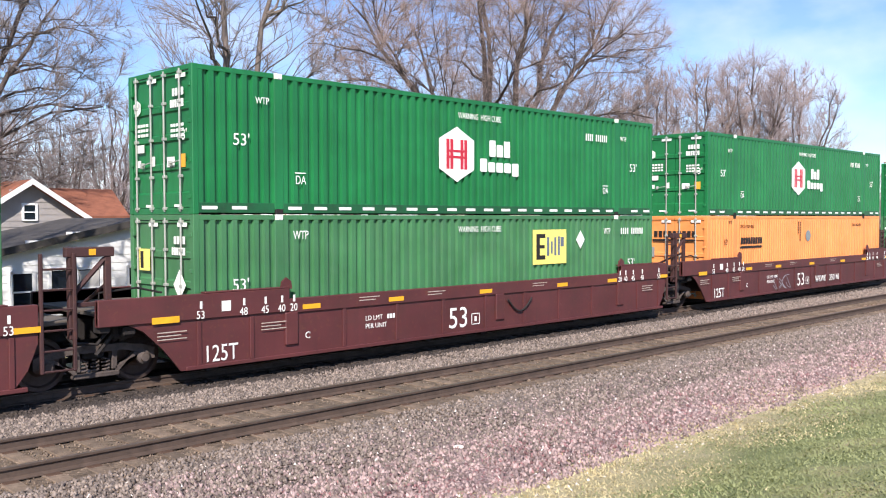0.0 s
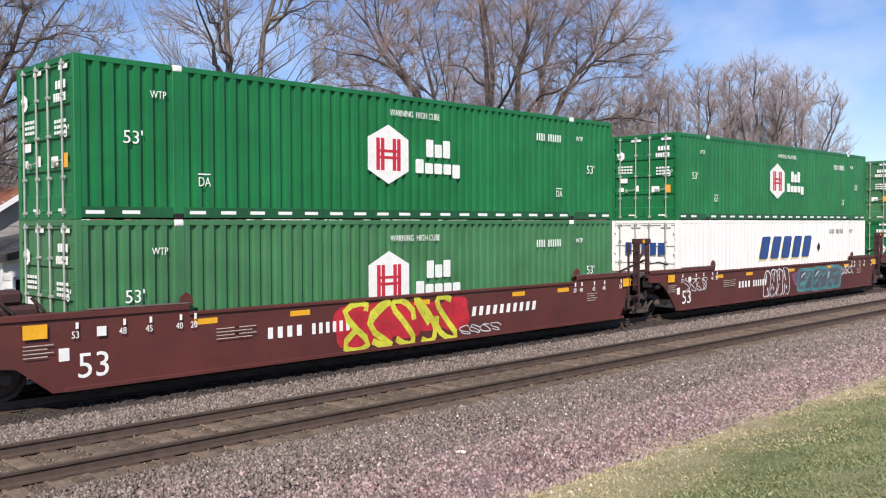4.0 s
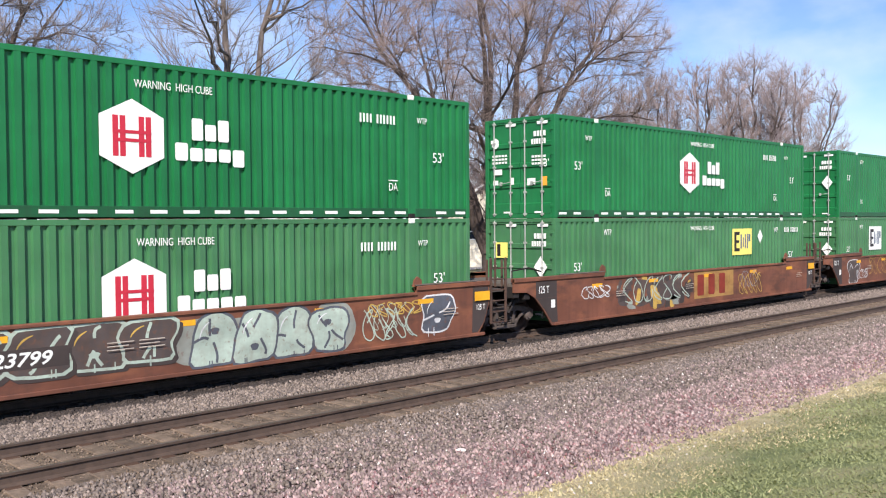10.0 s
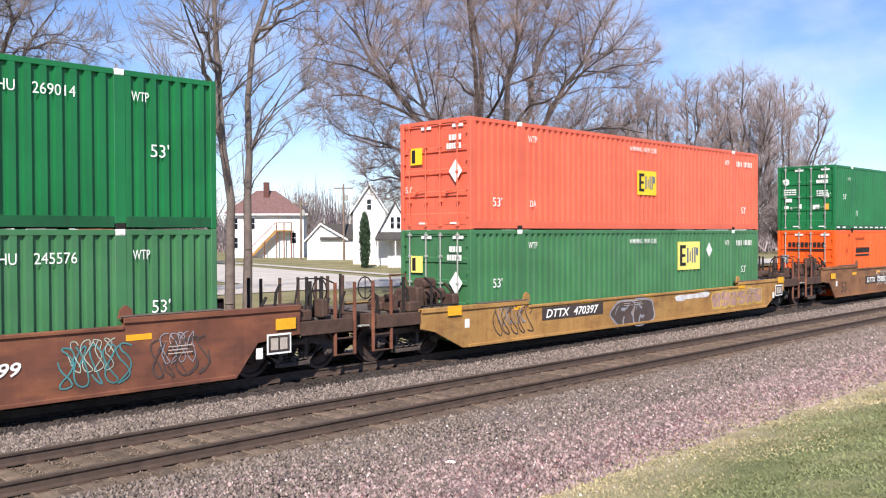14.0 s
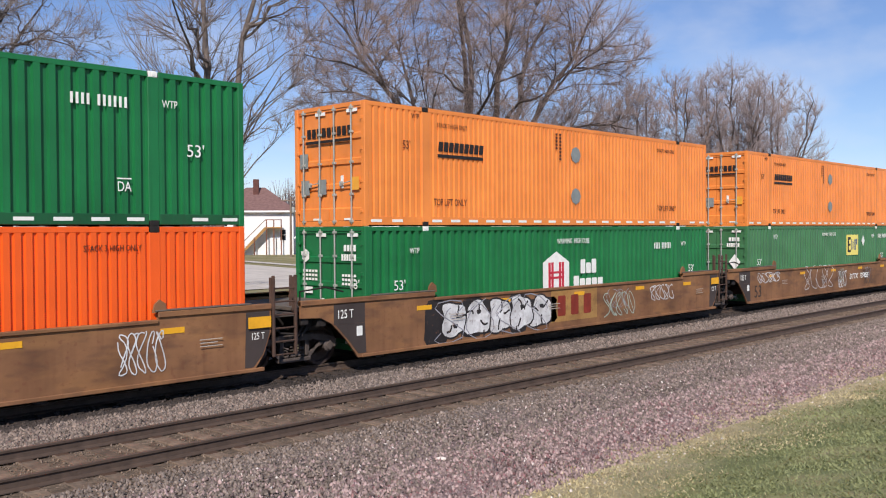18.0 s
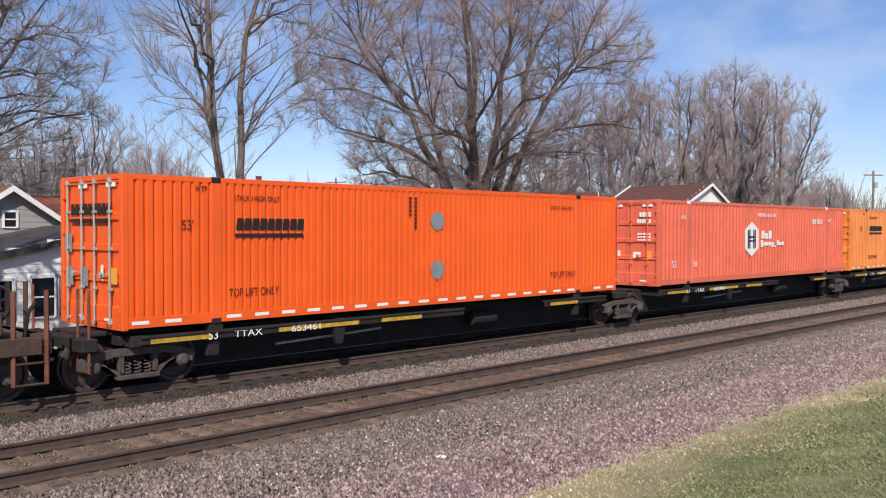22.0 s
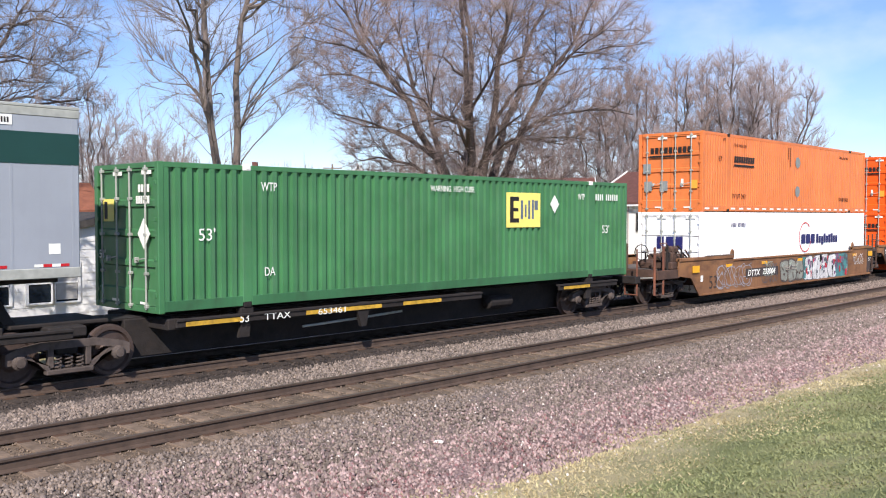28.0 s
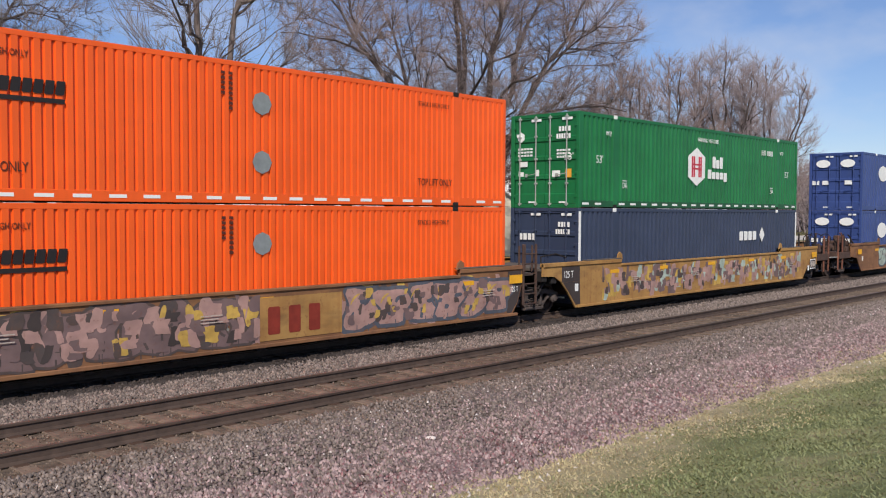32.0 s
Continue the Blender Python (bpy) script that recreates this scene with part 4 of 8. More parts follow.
def coupled_end(car, e, way, paint_mat, tall):
    """The platform past the well at a coupled end: e is where the well ends, way is -1 or 1 outwards."""
    yc = BOX_W / 2
    post_mat = RUSTY if paint_mat is GRIMY else GALV if way < 0 else paint_mat

    def bx(a, b, y0, y1, z0, z1, c=0.012):
        x0, x1 = e + way * a, e + way * b
        return Shape().box(min(x0, x1), max(x0, x1), y0, y1, z0, z1, c)

    part("end_deck", bx(0.0, 3.3, 0.2, BOX_W - 0.2, 1.12, 1.2), DECK, car, "grey grating deck")
    part("center_sill", bx(0.0, 3.6, yc - 0.35, yc + 0.35, 0.74, 1.12), UNDER, car)
    part("end_sill", bx(3.1, 3.4, -0.1, BOX_W + 0.1, 0.85, 1.2), paint_mat, car)
    for y0 in (-0.18, BOX_W + 0.04):
        part("side_step_plate", bx(1.75, 3.2, y0, y0 + 0.14, 0.86, 1.16), paint_mat, car)
    # brake gear and reservoirs on the deck
    part("equipment_box", bx(0.5, 1.5, 0.55, 1.5, 1.2, 1.36, 0.05), paint_mat, car)
    tank = Shape().lathe([(-0.55, 0.05), (-0.5, 0.14), (0.5, 0.14), (0.55, 0.05)], (e + way * 2.0, 0.85, 1.35), "x", 14)
    part("air_reservoir", tank, paint_mat, car)
    part("valve", bx(2.35, 2.7, 0.3, 0.8, 1.2, 1.42, 0.04), paint_mat, car)
    pipe = Shape().pipe([(e + way * 0.3, 0.1, 1.24), (e + way * 1.6, 0.1, 1.26), (e + way * 1.9, 0.25, 1.1), (e + way * 3.2, 0.25, 0.95)], 0.025)
    part("air_pipe", pipe, UNDER, car)
    if tall:
        # upright handbrake frame with bracing
        s = Shape()
        for x in (1.55, 1.95):
            a = e + way * x
            s.box(a - 0.05, a + 0.05, 0.5, 0.6, 1.2, 2.45, 0.01)
            s.box(a - 0.05, a + 0.05, 1.05, 1.15, 1.2, 2.45, 0.01)
        for k in range(6):
            z = 1.3 + 0.2 * k
            a, b = sorted((e + way * 1.55, e + way * 1.95))
            s.box(a, b, 0.5, 0.56, z, z + 0.05)
        part("handbrake_frame", s, paint_mat, car, "reddish upright ladder frame")
    if way < 0 and not tall:
        s = bx(0.35, 1.35, 0.4, 1.35, 1.34, 1.64, 0.07)
        for q in (bx(0.6, 1.05, 0.5, 0.95, 1.64, 1.9, 0.06), bx(1.35, 1.6, 0.2, 0.7, 1.2, 1.72, 0.04), bx(0.15, 0.4, 0.15, 0.6, 1.2, 1.5, 0.04)):
            s.add(q.v, q.f)
        for q in (0.25, 0.8, 1.2):
            s.pipe([(e + way * q, 0.3, 1.25), (e + way * (q + 0.12), 0.24, 1.55), (e + way * (q + 0.3), 0.3, 1.78)], 0.03, 6)
        part("brake_housing", s, paint_mat, car, "grimy brake housing with pipes")
    wheel = Shape()
    ctr = Vector((e + way * 2.9, 0.62, 1.75))
    ring = [ctr + Vector((0, 0.26 * math.cos(k * 0.524), 0.26 * math.sin(k * 0.524))) for k in range(13)]
    wheel.pipe(ring, 0.018)
    for k in range(0, 12, 3):
        wheel.rod(ctr, ring[k], 0.012, 5)
    wheel.rod(ctr, ctr - Vector((way * 0.25, 0, 0)), 0.025, 6)
    wheel.rod(ctr - Vector((way * 0.25, 0, 0)), (ctr.x - way * 0.25, ctr.y, 1.18), 0.03, 6)
    part("brake_wheel", wheel, UNDER, car)
    # brake gear hung along the near side
    part("brake_cylinder", Shape().lathe([(-0.32, 0.05), (-0.3, 0.16), (0.3, 0.16), (0.36, 0.06)], (e + way * 1.3, 0.15, 1.0), "x", 14), UNDER, car)
    part("side_sill", bx(0.4, 3.3, 0.0, 0.12, 0.9, 1.14), UNDER, car)
    part("bracket", bx(1.75, 2.15, -0.1, 0.25, 1.16, 1.4, 0.03), paint_mat, car)
    part("bracket", bx(2.45, 2.62, -0.05, 0.3, 1.2, 1.6, 0.03), paint_mat, car)
    for q, top in ((0.9, 1.7), (1.25, 1.95), (2.05, 1.85), (2.55, 1.6), (3.0, 1.72)):
        part("brake_lever", Shape().pipe([(e + way * q, 0.06, 1.15), (e + way * (q + 0.05), 0.02, top - 0.15), (e + way * (q + 0.2), 0.1, top)], 0.035, 6), UNDER, car)
    part("air_hose", Shape().pipe([(e + way * 0.6, 0.0, 1.05), (e + way * 1.2, -0.05, 0.7), (e + way * 1.9, -0.04, 0.78), (e + way * 2.5, 0.0, 1.0)], 0.03, 6), UNDER, car)
    part("cut_lever", Shape().pipe([(e + way * 3.45, -0.15, 0.95), (e + way * 3.5, 0.5, 0.9), (e + way * 3.5, 1.2, 0.92)], 0.022, 6), GALV, car)
    # corner grab irons, stirrups and hand rails
    for a, y, z0, z1, ink in ((3.3, -0.12, 0.35, 1.95, post_mat), (2.75, -0.12, 0.35, 1.95, post_mat), (3.35, 0.9, 1.1, 2.05, paint_mat), (3.35, 1.7, 1.1, 2.0, UNDER),
                              (2.2, 0.05, 1.15, 2.0, UNDER), (2.2, 2.4, 1.15, 2.0, UNDER), (3.3, BOX_W + 0.12, 0.35, 1.95, paint_mat), (2.75, BOX_W + 0.12, 0.35, 1.95, paint_mat)):
        part("grab_post", Shape().rod((e + way * a, y, z0), (e + way * a, y, z1), 0.026 if ink is GALV else 0.042, 6), ink, car)
    for z in (0.36, 0.72, 1.02):
        part("stirrup_step", Shape().rod((e + way * 2.75, -0.12, z), (e + way * 3.3, -0.12, z), 0.022, 6), paint_mat, car)
    rail = [(e + way * 2.75, -0.12, 1.93), (e + way * 2.6, 0.1, 2.05), (e + way * 2.0, 0.2, 2.05), (e + way * 1.85, 0.2, 1.2)]
    part("hand_rail", Shape().pipe(rail, 0.02), post_mat if way < 0 else UNDER, car)
    coupler(car, e + way * 3.5, way)


def joint_end_right(car, e, paint_mat, tower):
    """Right-hand end at an articulated joint: ladder and a braced upright on the deck."""
    yc = BOX_W / 2
    part("end_deck", Shape().box(e, e + 1.25, 0.0, BOX_W, 1.2, 1.28, 0.01), DECK, car, "grey grating deck")
    part("center_sill", Shape().box(e, e + 2.0, yc - 0.4, yc + 0.4, 0.78, 1.2, 0.02), UNDER, car)
    ladder(car, e + 0.53, e + 1.09, -0.22, 0.42, 2.45 if tower else 2.1, paint_mat, 6)
    if tower:
        s = Shape()
        s.box(e + 1.03, e + 1.17, -0.16, -0.04, 0.95, 2.37, 0.012)
        s.box(e + 1.68, e + 1.79, -0.15, -0.05, 1.3, 2.37, 0.012)
        s.box(e + 0.98, e + 1.84, -0.17, -0.03, 2.371, 2.54, 0.012)
        s.rod((e + 1.7, -0.1, 2.34), (e + 1.14, -0.1, 1.75), 0.045, 6)
        s.box(e + 1.171, e + 1.679, -0.14, -0.06, 1.5, 1.58, 0.01)
        s.rod((e + 1.74, -0.1, 1.9), (e + 1.74, 1.2, 1.35), 0.035, 6)
        part("braced_upright", s, paint_mat, car, "reddish braced upright frame")
        part("reflector_patch", Shape().box(e + 1.38, e + 1.5, -0.176, -0.171, 2.4, 2.51), Y_INK, car)
    else:
        for x, y in ((0.62, 0.0), (1.2, 0.0), (1.5, 0.5)):
            part("grab_post", Shape().rod((e + x, y, 1.28), (e + x, y, 2.05), 0.035, 6), paint_mat, car)


def joint_end_left(car, paint_mat):
    yc = BOX_W / 2
    part("end_deck", Shape().box(-1.95, -0.05, -0.1, BOX_W, 1.3, 1.38, 0.01), DECK, car, "grey grating deck")
    part("center_sill", Shape().box(-2.0, 0.0, yc - 0.35, yc + 0.35, 0.78, 1.2, 0.02), UNDER, car)
    part("valve", Shape().box(-1.6, -1.2, 0.05, 0.5, 0.85, 1.2, 0.04), UNDER, car)
    # brake rigging, hoses and levers that show over the truck
    part("bracket", Shape().box(-1.95, -1.75, -0.16, 0.1, 1.0, 1.3, 0.02).box(-1.5, -1.25, -0.14, 0.12, 0.92, 1.12, 0.03), UNDER, car)
    part("air_hose", Shape().pipe([(-2.5, 0.3, 1.15), (-2.3, 0.1, 0.85), (-1.9, 0.05, 0.8), (-1.6, 0.1, 1.1)], 0.03, 6), UNDER, car)
    part("hand_rail", Shape().pipe([(-1.9, -0.05, 1.38), (-1.9, -0.05, 1.72), (-1.2, -0.05, 1.78), (-0.7, -0.05, 1.66)], 0.02, 6), UNDER, car)
    part("brake_lever", Shape().rod((-1.9, 0.1, 0.6), (-1.3, 0.1, 1.25), 0.04, 6).rod((-1.3, 0.1, 1.25), (-0.9, 0.15, 1.2), 0.03, 6), UNDER, car)


def side_plate(left, right, mid, end, low, y0, y1, slope, lip):
    """Side wall: cut away over the wheels, stepped down between the ends."""
    L = BOX_L
    if right == "joint":
        o = [(L + 0.05, low), (L + 0.3, 0.5), (L + 0.48, 0.95), (L + 0.48, end)]
    else:
        o = [(L + 0.3, low), (L + 0.3 + slope, lip - 0.1), (L + 1.85, lip), (L + 1.85, end)]
    o += [(L - 2.05, end), (L - 2.05, mid), (2.05, mid), (2.05, end)]
    if left == "joint":
        o += [(-2.0, end), (-2.0, 1.16), (-1.45, 1.13), (-1.15, 0.98), (-0.75, 0.6), (-0.4, low)]
    else:
        o += [(-1.95, end), (-1.95, lip), (-0.6 - slope, lip - 0.1), (-0.5, low)]
    return Shape().plate(o, y0, y1)


def well_car(kind, paint_mat, label, left, right, end_paint=None):
    """One well unit. kind: ribbed, smooth or low; left/right: joint or coupled."""
    L = BOX_L
    mid, end = {"ribbed": (1.38, 1.6), "smooth": (1.38, 1.53), "low": (1.08, 1.22)}[kind]
    car = thing("well_car", pose(0, 0, 0), label, "rail car", "well cars of the train")
    xl, xr = -2.0 if left == "joint" else -1.95, L + (0.48 if right == "joint" else 1.85)
    end_paint = end_paint or (MAROON_DARK if paint_mat in (MAROON, MAROON_BRIGHT) else GRIMY)
    for y0, y1 in ((-0.2, -0.15), (BOX_W + 0.15, BOX_W + 0.2)):
        part("side_wall", side_plate(left, right, mid - 0.02, end - 0.02, 0.17, y0, y1, 0.5 if kind != "low" else 0.9, 0.92 if paint_mat in (RUSTY, RUSTY_OCHRE) else 0.74), paint_mat, car)
        s = Shape()
        a, b = y0 - (0.04 if y0 < 0 else 0.0), y1 + (0.0 if y0 < 0 else 0.04)
        deep = 0.3 if kind == "ribbed" else 0.07
        s.box(2.05, L - 2.05, a, b + 0.06 if y0 < 0 else b, mid - deep, mid, 0.012)
        for p, q in ((xl, 2.05), (L - 2.05, xr)):
            s.box(p, q, a, b + 0.06 if y0 < 0 else b, end - deep * 1.6, end, 0.012)
        part("top_chord", s, paint_mat, car)
        part("bottom_chord", Shape().box(-0.3, L + 0.3, a + 0.01, b, 0.16, 0.24, 0.012), paint_mat, car)
        for x in (2.0, L - 2.0):
            part("guide_lug", Shape().plate([(x - 0.14, end - 0.02), (x + 0.14, end - 0.02), (x + 0.12, end + 0.14), (x, end + 0.22), (x - 0.1, end + 0.14)], y0, y1), paint_mat, car)
        if kind == "ribbed":
            for x in (-0.02, 1.15, 3.5, 5.05, 6.56, 8.08, 9.6, 11.1, 12.65, 15.0, L + 0.05):
                part("rib", Shape().box(x - 0.045, x + 0.045, a + 0.012, b - 0.01, 0.24, mid - deep, 0.01), paint_mat, car)
            for x in (2.1, 8.6, L - 2.1):
                part("bracket", Shape().box(x - 0.16, x + 0.16, a - 0.01, b, 0.42, mid - 0.28, 0.02), paint_mat, car)
    for k in range(9):
        x = 0.3 + k * (L - 0.6) / 8
        part("cross_beam", Shape().box(x - 0.12, x + 0.12, -0.15, BOX_W + 0.15, 0.1, 0.212, 0.01), UNDER, car)
    for x in (-0.16, L + 0.02):
        part("end_bulkhead", Shape().box(x, x + 0.14, -0.15, BOX_W + 0.15, 0.5, mid - 0.1, 0.01), end_paint, car)
    for x in (2.0, L - 2.2):
        part("cover_strip", Shape().box(min(x, x + 0.2) - (1.9 if x < 5 else -0.1), x + (0.05 if x < 5 else 2.2), -0.24, -0.06, end, end + 0.03, 0.01), DECK if kind != "ribbed" else paint_mat, car)
    if left == "joint":
        joint_end_left(car, end_paint)
        add_truck(car, -1.83)
    else:
        coupled_end(car, -0.1, -1, end_paint, False)
        add_truck(car, -2.0)
    if right == "joint":
        joint_end_right(car, L, end_paint, kind == "ribbed" or paint_mat is MAROON_BRIGHT)
    else:
        coupled_end(car, L + 0.1, 1, end_paint, kind == "ribbed" or paint_mat is MAROON_BRIGHT)
        add_truck(car, L + 2.0)
    return car


SIDE = -0.2


def yellow_strips(car, z, xs, y=SIDE - 0.048, h=0.1, w=0.46):
    strip = cached(f"reflector_strip:y{h}{w}", lambda: flat(rect(-w / 2, w / 2, 0, h), 0, 0.005), Y_INK)
    for x in xs:
        part("reflector_strip", strip, None, car).location = (x, y, z)


def fine_print(car, x, z, n=3, w=0.55):
    s = Shape()
    for k in range(n):
        f = flat(rect(x, x + w * (1 - 0.2 * (k % 2)), z - k * 0.065, z - k * 0.065 + 0.018), SIDE - 0.048)
        s.add(f.v, f.f)
    part("fine_print_bar", s, FADED_INK, car)["kind"] = "stuff"


def capacity_marks(car, kind, z53, x53, ink=None, size=0.62):
    ink = ink or W_INK
    y = SIDE - 0.008
    lettering("53", size, ink, car, x53, y, z53)
    zz = 1.1 if kind == "ribbed" else 1.08
    for x, t in ((-0.1, "53"), (0.75, "48"), (1.25, "45"), (1.85, "40"), (2.15, "20")):
        lettering(t, 0.17, W_INK, car, x - 0.1, SIDE - 0.05, zz, squeeze=0.85)
        panel(car, W_INK, x - 0.02, x + 0.03, zz + 0.16, zz + 0.27, SIDE - 0.05)
    for x, t in ((BOX_L + 0.1, "53"), (BOX_L - 0.75, "48"), (BOX_L - 1.25, "45"), (BOX_L - 1.85, "40"), (BOX_L - 2.15, "20")):
        lettering(t, 0.17, W_INK, car, x - 0.1, SIDE - 0.05, zz, squeeze=0.85)
        panel(car, W_INK, x - 0.02, x + 0.03, zz + 0.16, zz + 0.27, SIDE - 0.05)
    panel(car, W_INK, 0.25, 0.42, zz, zz + 0.17, SIDE - 0.05, name="sticker")


# ---- spray paint, drawn as abstract shapes ----
LIFT = 0.0005


def ribbon(s, pts, width, at, taper=0.0):
    """One painted line: a strip that climbs by a hair along its way, so that it may cross itself."""
    n = len(pts)
    verts = []
    for k, (x, z) in enumerate(pts):
        (xa, za), (xb, zb) = pts[max(0, k - 1)], pts[min(n - 1, k + 1)]
        dx, dz = xb - xa, zb - za
        d = math.hypot(dx, dz) or 1
        w = width / 2 * (1 - taper * abs(2 * k / (n - 1) - 1))
        y = at - LIFT * k / n * 4
        verts += [(x - dz / d * w, y, z + dx / d * w), (x + dz / d * w, y, z - dx / d * w)]
    s.add(verts, [(2 * k, 2 * k + 1, 2 * k + 3, 2 * k + 2) for k in range(n - 1)])


def stroke(s, pts, width, at):
    ribbon(s, pts, width, at)


def rounded(pts, times=2):
    """Cuts the corners of a line."""
    for _ in range(times):
        out = [pts[0]]
        for (xa, za), (xb, zb) in zip(pts, pts[1:]):
            out += [(xa * 0.75 + xb * 0.25, za * 0.75 + zb * 0.25), (xa * 0.25 + xb * 0.75, za * 0.25 + zb * 0.75)]
        pts = out + [pts[-1]]
    return pts


def sheet(s, outline, at):
    s.add([(x, at, z) for x, z in outline], [tuple(range(len(outline)))])


def swollen(rng, x, z, w, h, square=0.5, lobes=0.12, lean=0.0, grow_by=0.0, n=28, phase=0.0):
    """The closed outline of a fat figure: a rounded block with bulges."""
    pts = []
    for k in range(n):
        a = 2 * math.pi * k / n
        c, q = math.cos(a), math.sin(a)
        e = max(abs(c), abs(q)) ** square
        m = 1 + lobes * math.sin(3 * a + phase) + lobes * 0.6 * math.sin(5 * a + phase * 2.3)
        px, pz = (w / 2 * m + grow_by) * c / e, (h / 2 * (1 + 0.35 * (m - 1)) + grow_by) * q / e
        pts.append((x + px + lean * pz, z + pz))
    return pts


def graffiti(car, x0, x1, z0, z1, fill, outline, count, seed, accent=None, square=0.6, lobes=0.12, edge=0.07, shade=None, cuts=2, base=0.0):
    """A row of fat spray-painted figures: shadow, outline, fill, cuts and highlights."""
    rng = random.Random(seed)
    at = SIDE - 0.006 - base
    layers = {"shadow": Shape(), "outline": Shape(), "fill": Shape(), "shine": Shape()}
    w, hh = (x1 - x0) / count, z1 - z0
    for k in range(count):
        x, h = x0 + (k + 0.5) * w, hh * rng.uniform(0.84, 0.98) - 2 * edge
        z = z0 + hh / 2 + rng.uniform(-0.02, 0.02) * hh
        ph, lean = rng.uniform(0, 6), rng.uniform(-0.1, 0.2)
        y = at - LIFT * 6 * (k % 2)
        args = (rng, x, z, w * 1.02, h, square, lobes, lean)
        if shade:
            sheet(layers["shadow"], [(px + 0.07, max(z0 - 0.03, pz - 0.07)) for px, pz in swollen(*args, edge, phase=ph)], y + LIFT)
        sheet(layers["outline"], swollen(*args, edge, phase=ph), y - LIFT)
        sheet(layers["fill"], swollen(*args, 0.0, phase=ph), y - LIFT * 2)
        for c in range(cuts):
            # notches from the rim and a closed slot
            a = ph + c * 2.6 + rng.uniform(-0.5, 0.5)
            ca, sa = math.cos(a), math.sin(a)
            p0 = (x + ca * w * 0.5 + lean * sa * h * 0.4, z + sa * h * 0.46)
            p1 = (x + ca * w * 0.16 + rng.uniform(-0.1, 0.1) * w, z + sa * h * 0.12 + rng.uniform(-0.08, 0.08) * h)
            bend = (p0[0] * 0.5 + p1[0] * 0.5 + rng.uniform(-0.12, 0.12) * w, p0[1] * 0.5 + p1[1] * 0.5 + rng.uniform(-0.1, 0.1) * h)
            ribbon(layers["outline"], rounded([p0, bend, p1]), edge * 1.1, y - LIFT * 4)
        if rng.random() < 0.7:
            sheet(layers["outline"], swollen(rng, x + rng.uniform(-0.08, 0.08) * w, z + rng.choice((-0.2, 0.18)) * h, w * 0.2, h * 0.14, 0.4, 0.1, 0, 0, 14), y - LIFT * 4)
        a0 = rng.uniform(1.7, 2.3)
        ribbon(layers["shine"], [(x + w * 0.4 * math.cos(a0 + 0.2 * q) + lean * h * 0.3, z + h * 0.4 * math.sin(a0 + 0.2 * q)) for q in range(6)], edge * 0.7, y - LIFT * 7, 0.6)
        for _ in range(2):
            xd = x + rng.uniform(-0.4, 0.4) * w
            ribbon(layers["outline"], [(xd, z - h * 0.4), (xd, max(z0 + 0.01, z - h * 0.5 - rng.uniform(0.05, 0.25)))], 0.025, y - LIFT * 4)
    if shade:
        part("graffiti", layers["shadow"], shade, car)["kind"] = "stuff"
    part("graffiti", layers["outline"], outline, car, "spray-painted graffiti shapes")["kind"] = "stuff"
    part("graffiti", layers["fill"], fill, car)["kind"] = "stuff"
    part("graffiti", layers["shine"], accent or outline, car)["kind"] = "stuff"


def cloud(car, x0, x1, z0, z1, ink, count, seed, base=0.0, size=0.45):
    """A sprayed background of overlapping soft puffs."""
    rng = random.Random(seed)
    s = Shape()
    for k in range(count):
        x = x0 + (x1 - x0) * (k + 0.5) / count
        h = (z1 - z0) * rng.uniform(0.6, 0.98)
        sheet(s, swollen(rng, x, z0 + (z1 - z0) / 2 + rng.uniform(-0.03, 0.03), (x1 - x0) / count * 1.3, h, size, 0.08, 0, 0, 20, rng.uniform(0, 6)), SIDE - 0.0025 - base - LIFT * (k % 4))
    part("graffiti", s, ink, car)["kind"] = "stuff"


def lines(car, x0, x1, z0, z1, ink, count, seed, width=0.1, base=0.0):
    """Bold single strokes, zigzag and looped, one after the other."""
    rng = random.Random(seed)
    s = Shape()
    w, hh = (x1 - x0) / count, z1 - z0
    for k in range(count):
        x = x0 + (k + 0.5) * w
        ph, q = rng.uniform(0, 6), rng.choice((1.3, 1.6, 2.1))
        pts = [(x + w * 0.46 * math.sin(a * 0.42 * q + ph), z0 + hh * (0.5 + 0.48 * math.sin(a * 0.42 + ph * 0.7))) for a in range(14)]
        ribbon(s, [(px + rng.uniform(-0.02, 0.02), pz) for px, pz in pts], width, SIDE - 0.009 - base - LIFT * 3 * (k % 2))
    part("graffiti", s, ink, car, "bold sprayed graffiti strokes")["kind"] = "stuff"


def mural(car, x0, x1, z0, z1, inks, seed, count=40, size=1.0, base=0.0):
    """A crowded, faded spray-painted background of leaning patches."""
    rng = random.Random(seed)
    shapes = [Shape() for _ in inks]
    for k in range(count):
        x, z = x0 + (x1 - x0) * (k + rng.random()) / count, rng.uniform(z0 + 0.2, z1 - 0.2)
        w, h, sl = rng.uniform(0.14, 0.42) * size, rng.uniform(0.2, 0.5) * size, rng.uniform(-0.35, 0.35)
        o = swollen(rng, x, z, w * 2, h * 2, rng.uniform(0.4, 0.95), 0.16, sl, 0, 16, rng.uniform(0, 6))
        o = [(min(max(px, x0), x1), min(max(pz, z0), z1)) for px, pz in o]
        sheet(shapes[rng.randrange(len(inks))], o, SIDE - 0.002 - base - 0.0002 * (k % 12))
    for s, m in zip(shapes, inks):
        if s.v:
            part("graffiti", s, m, car)["kind"] = "stuff"


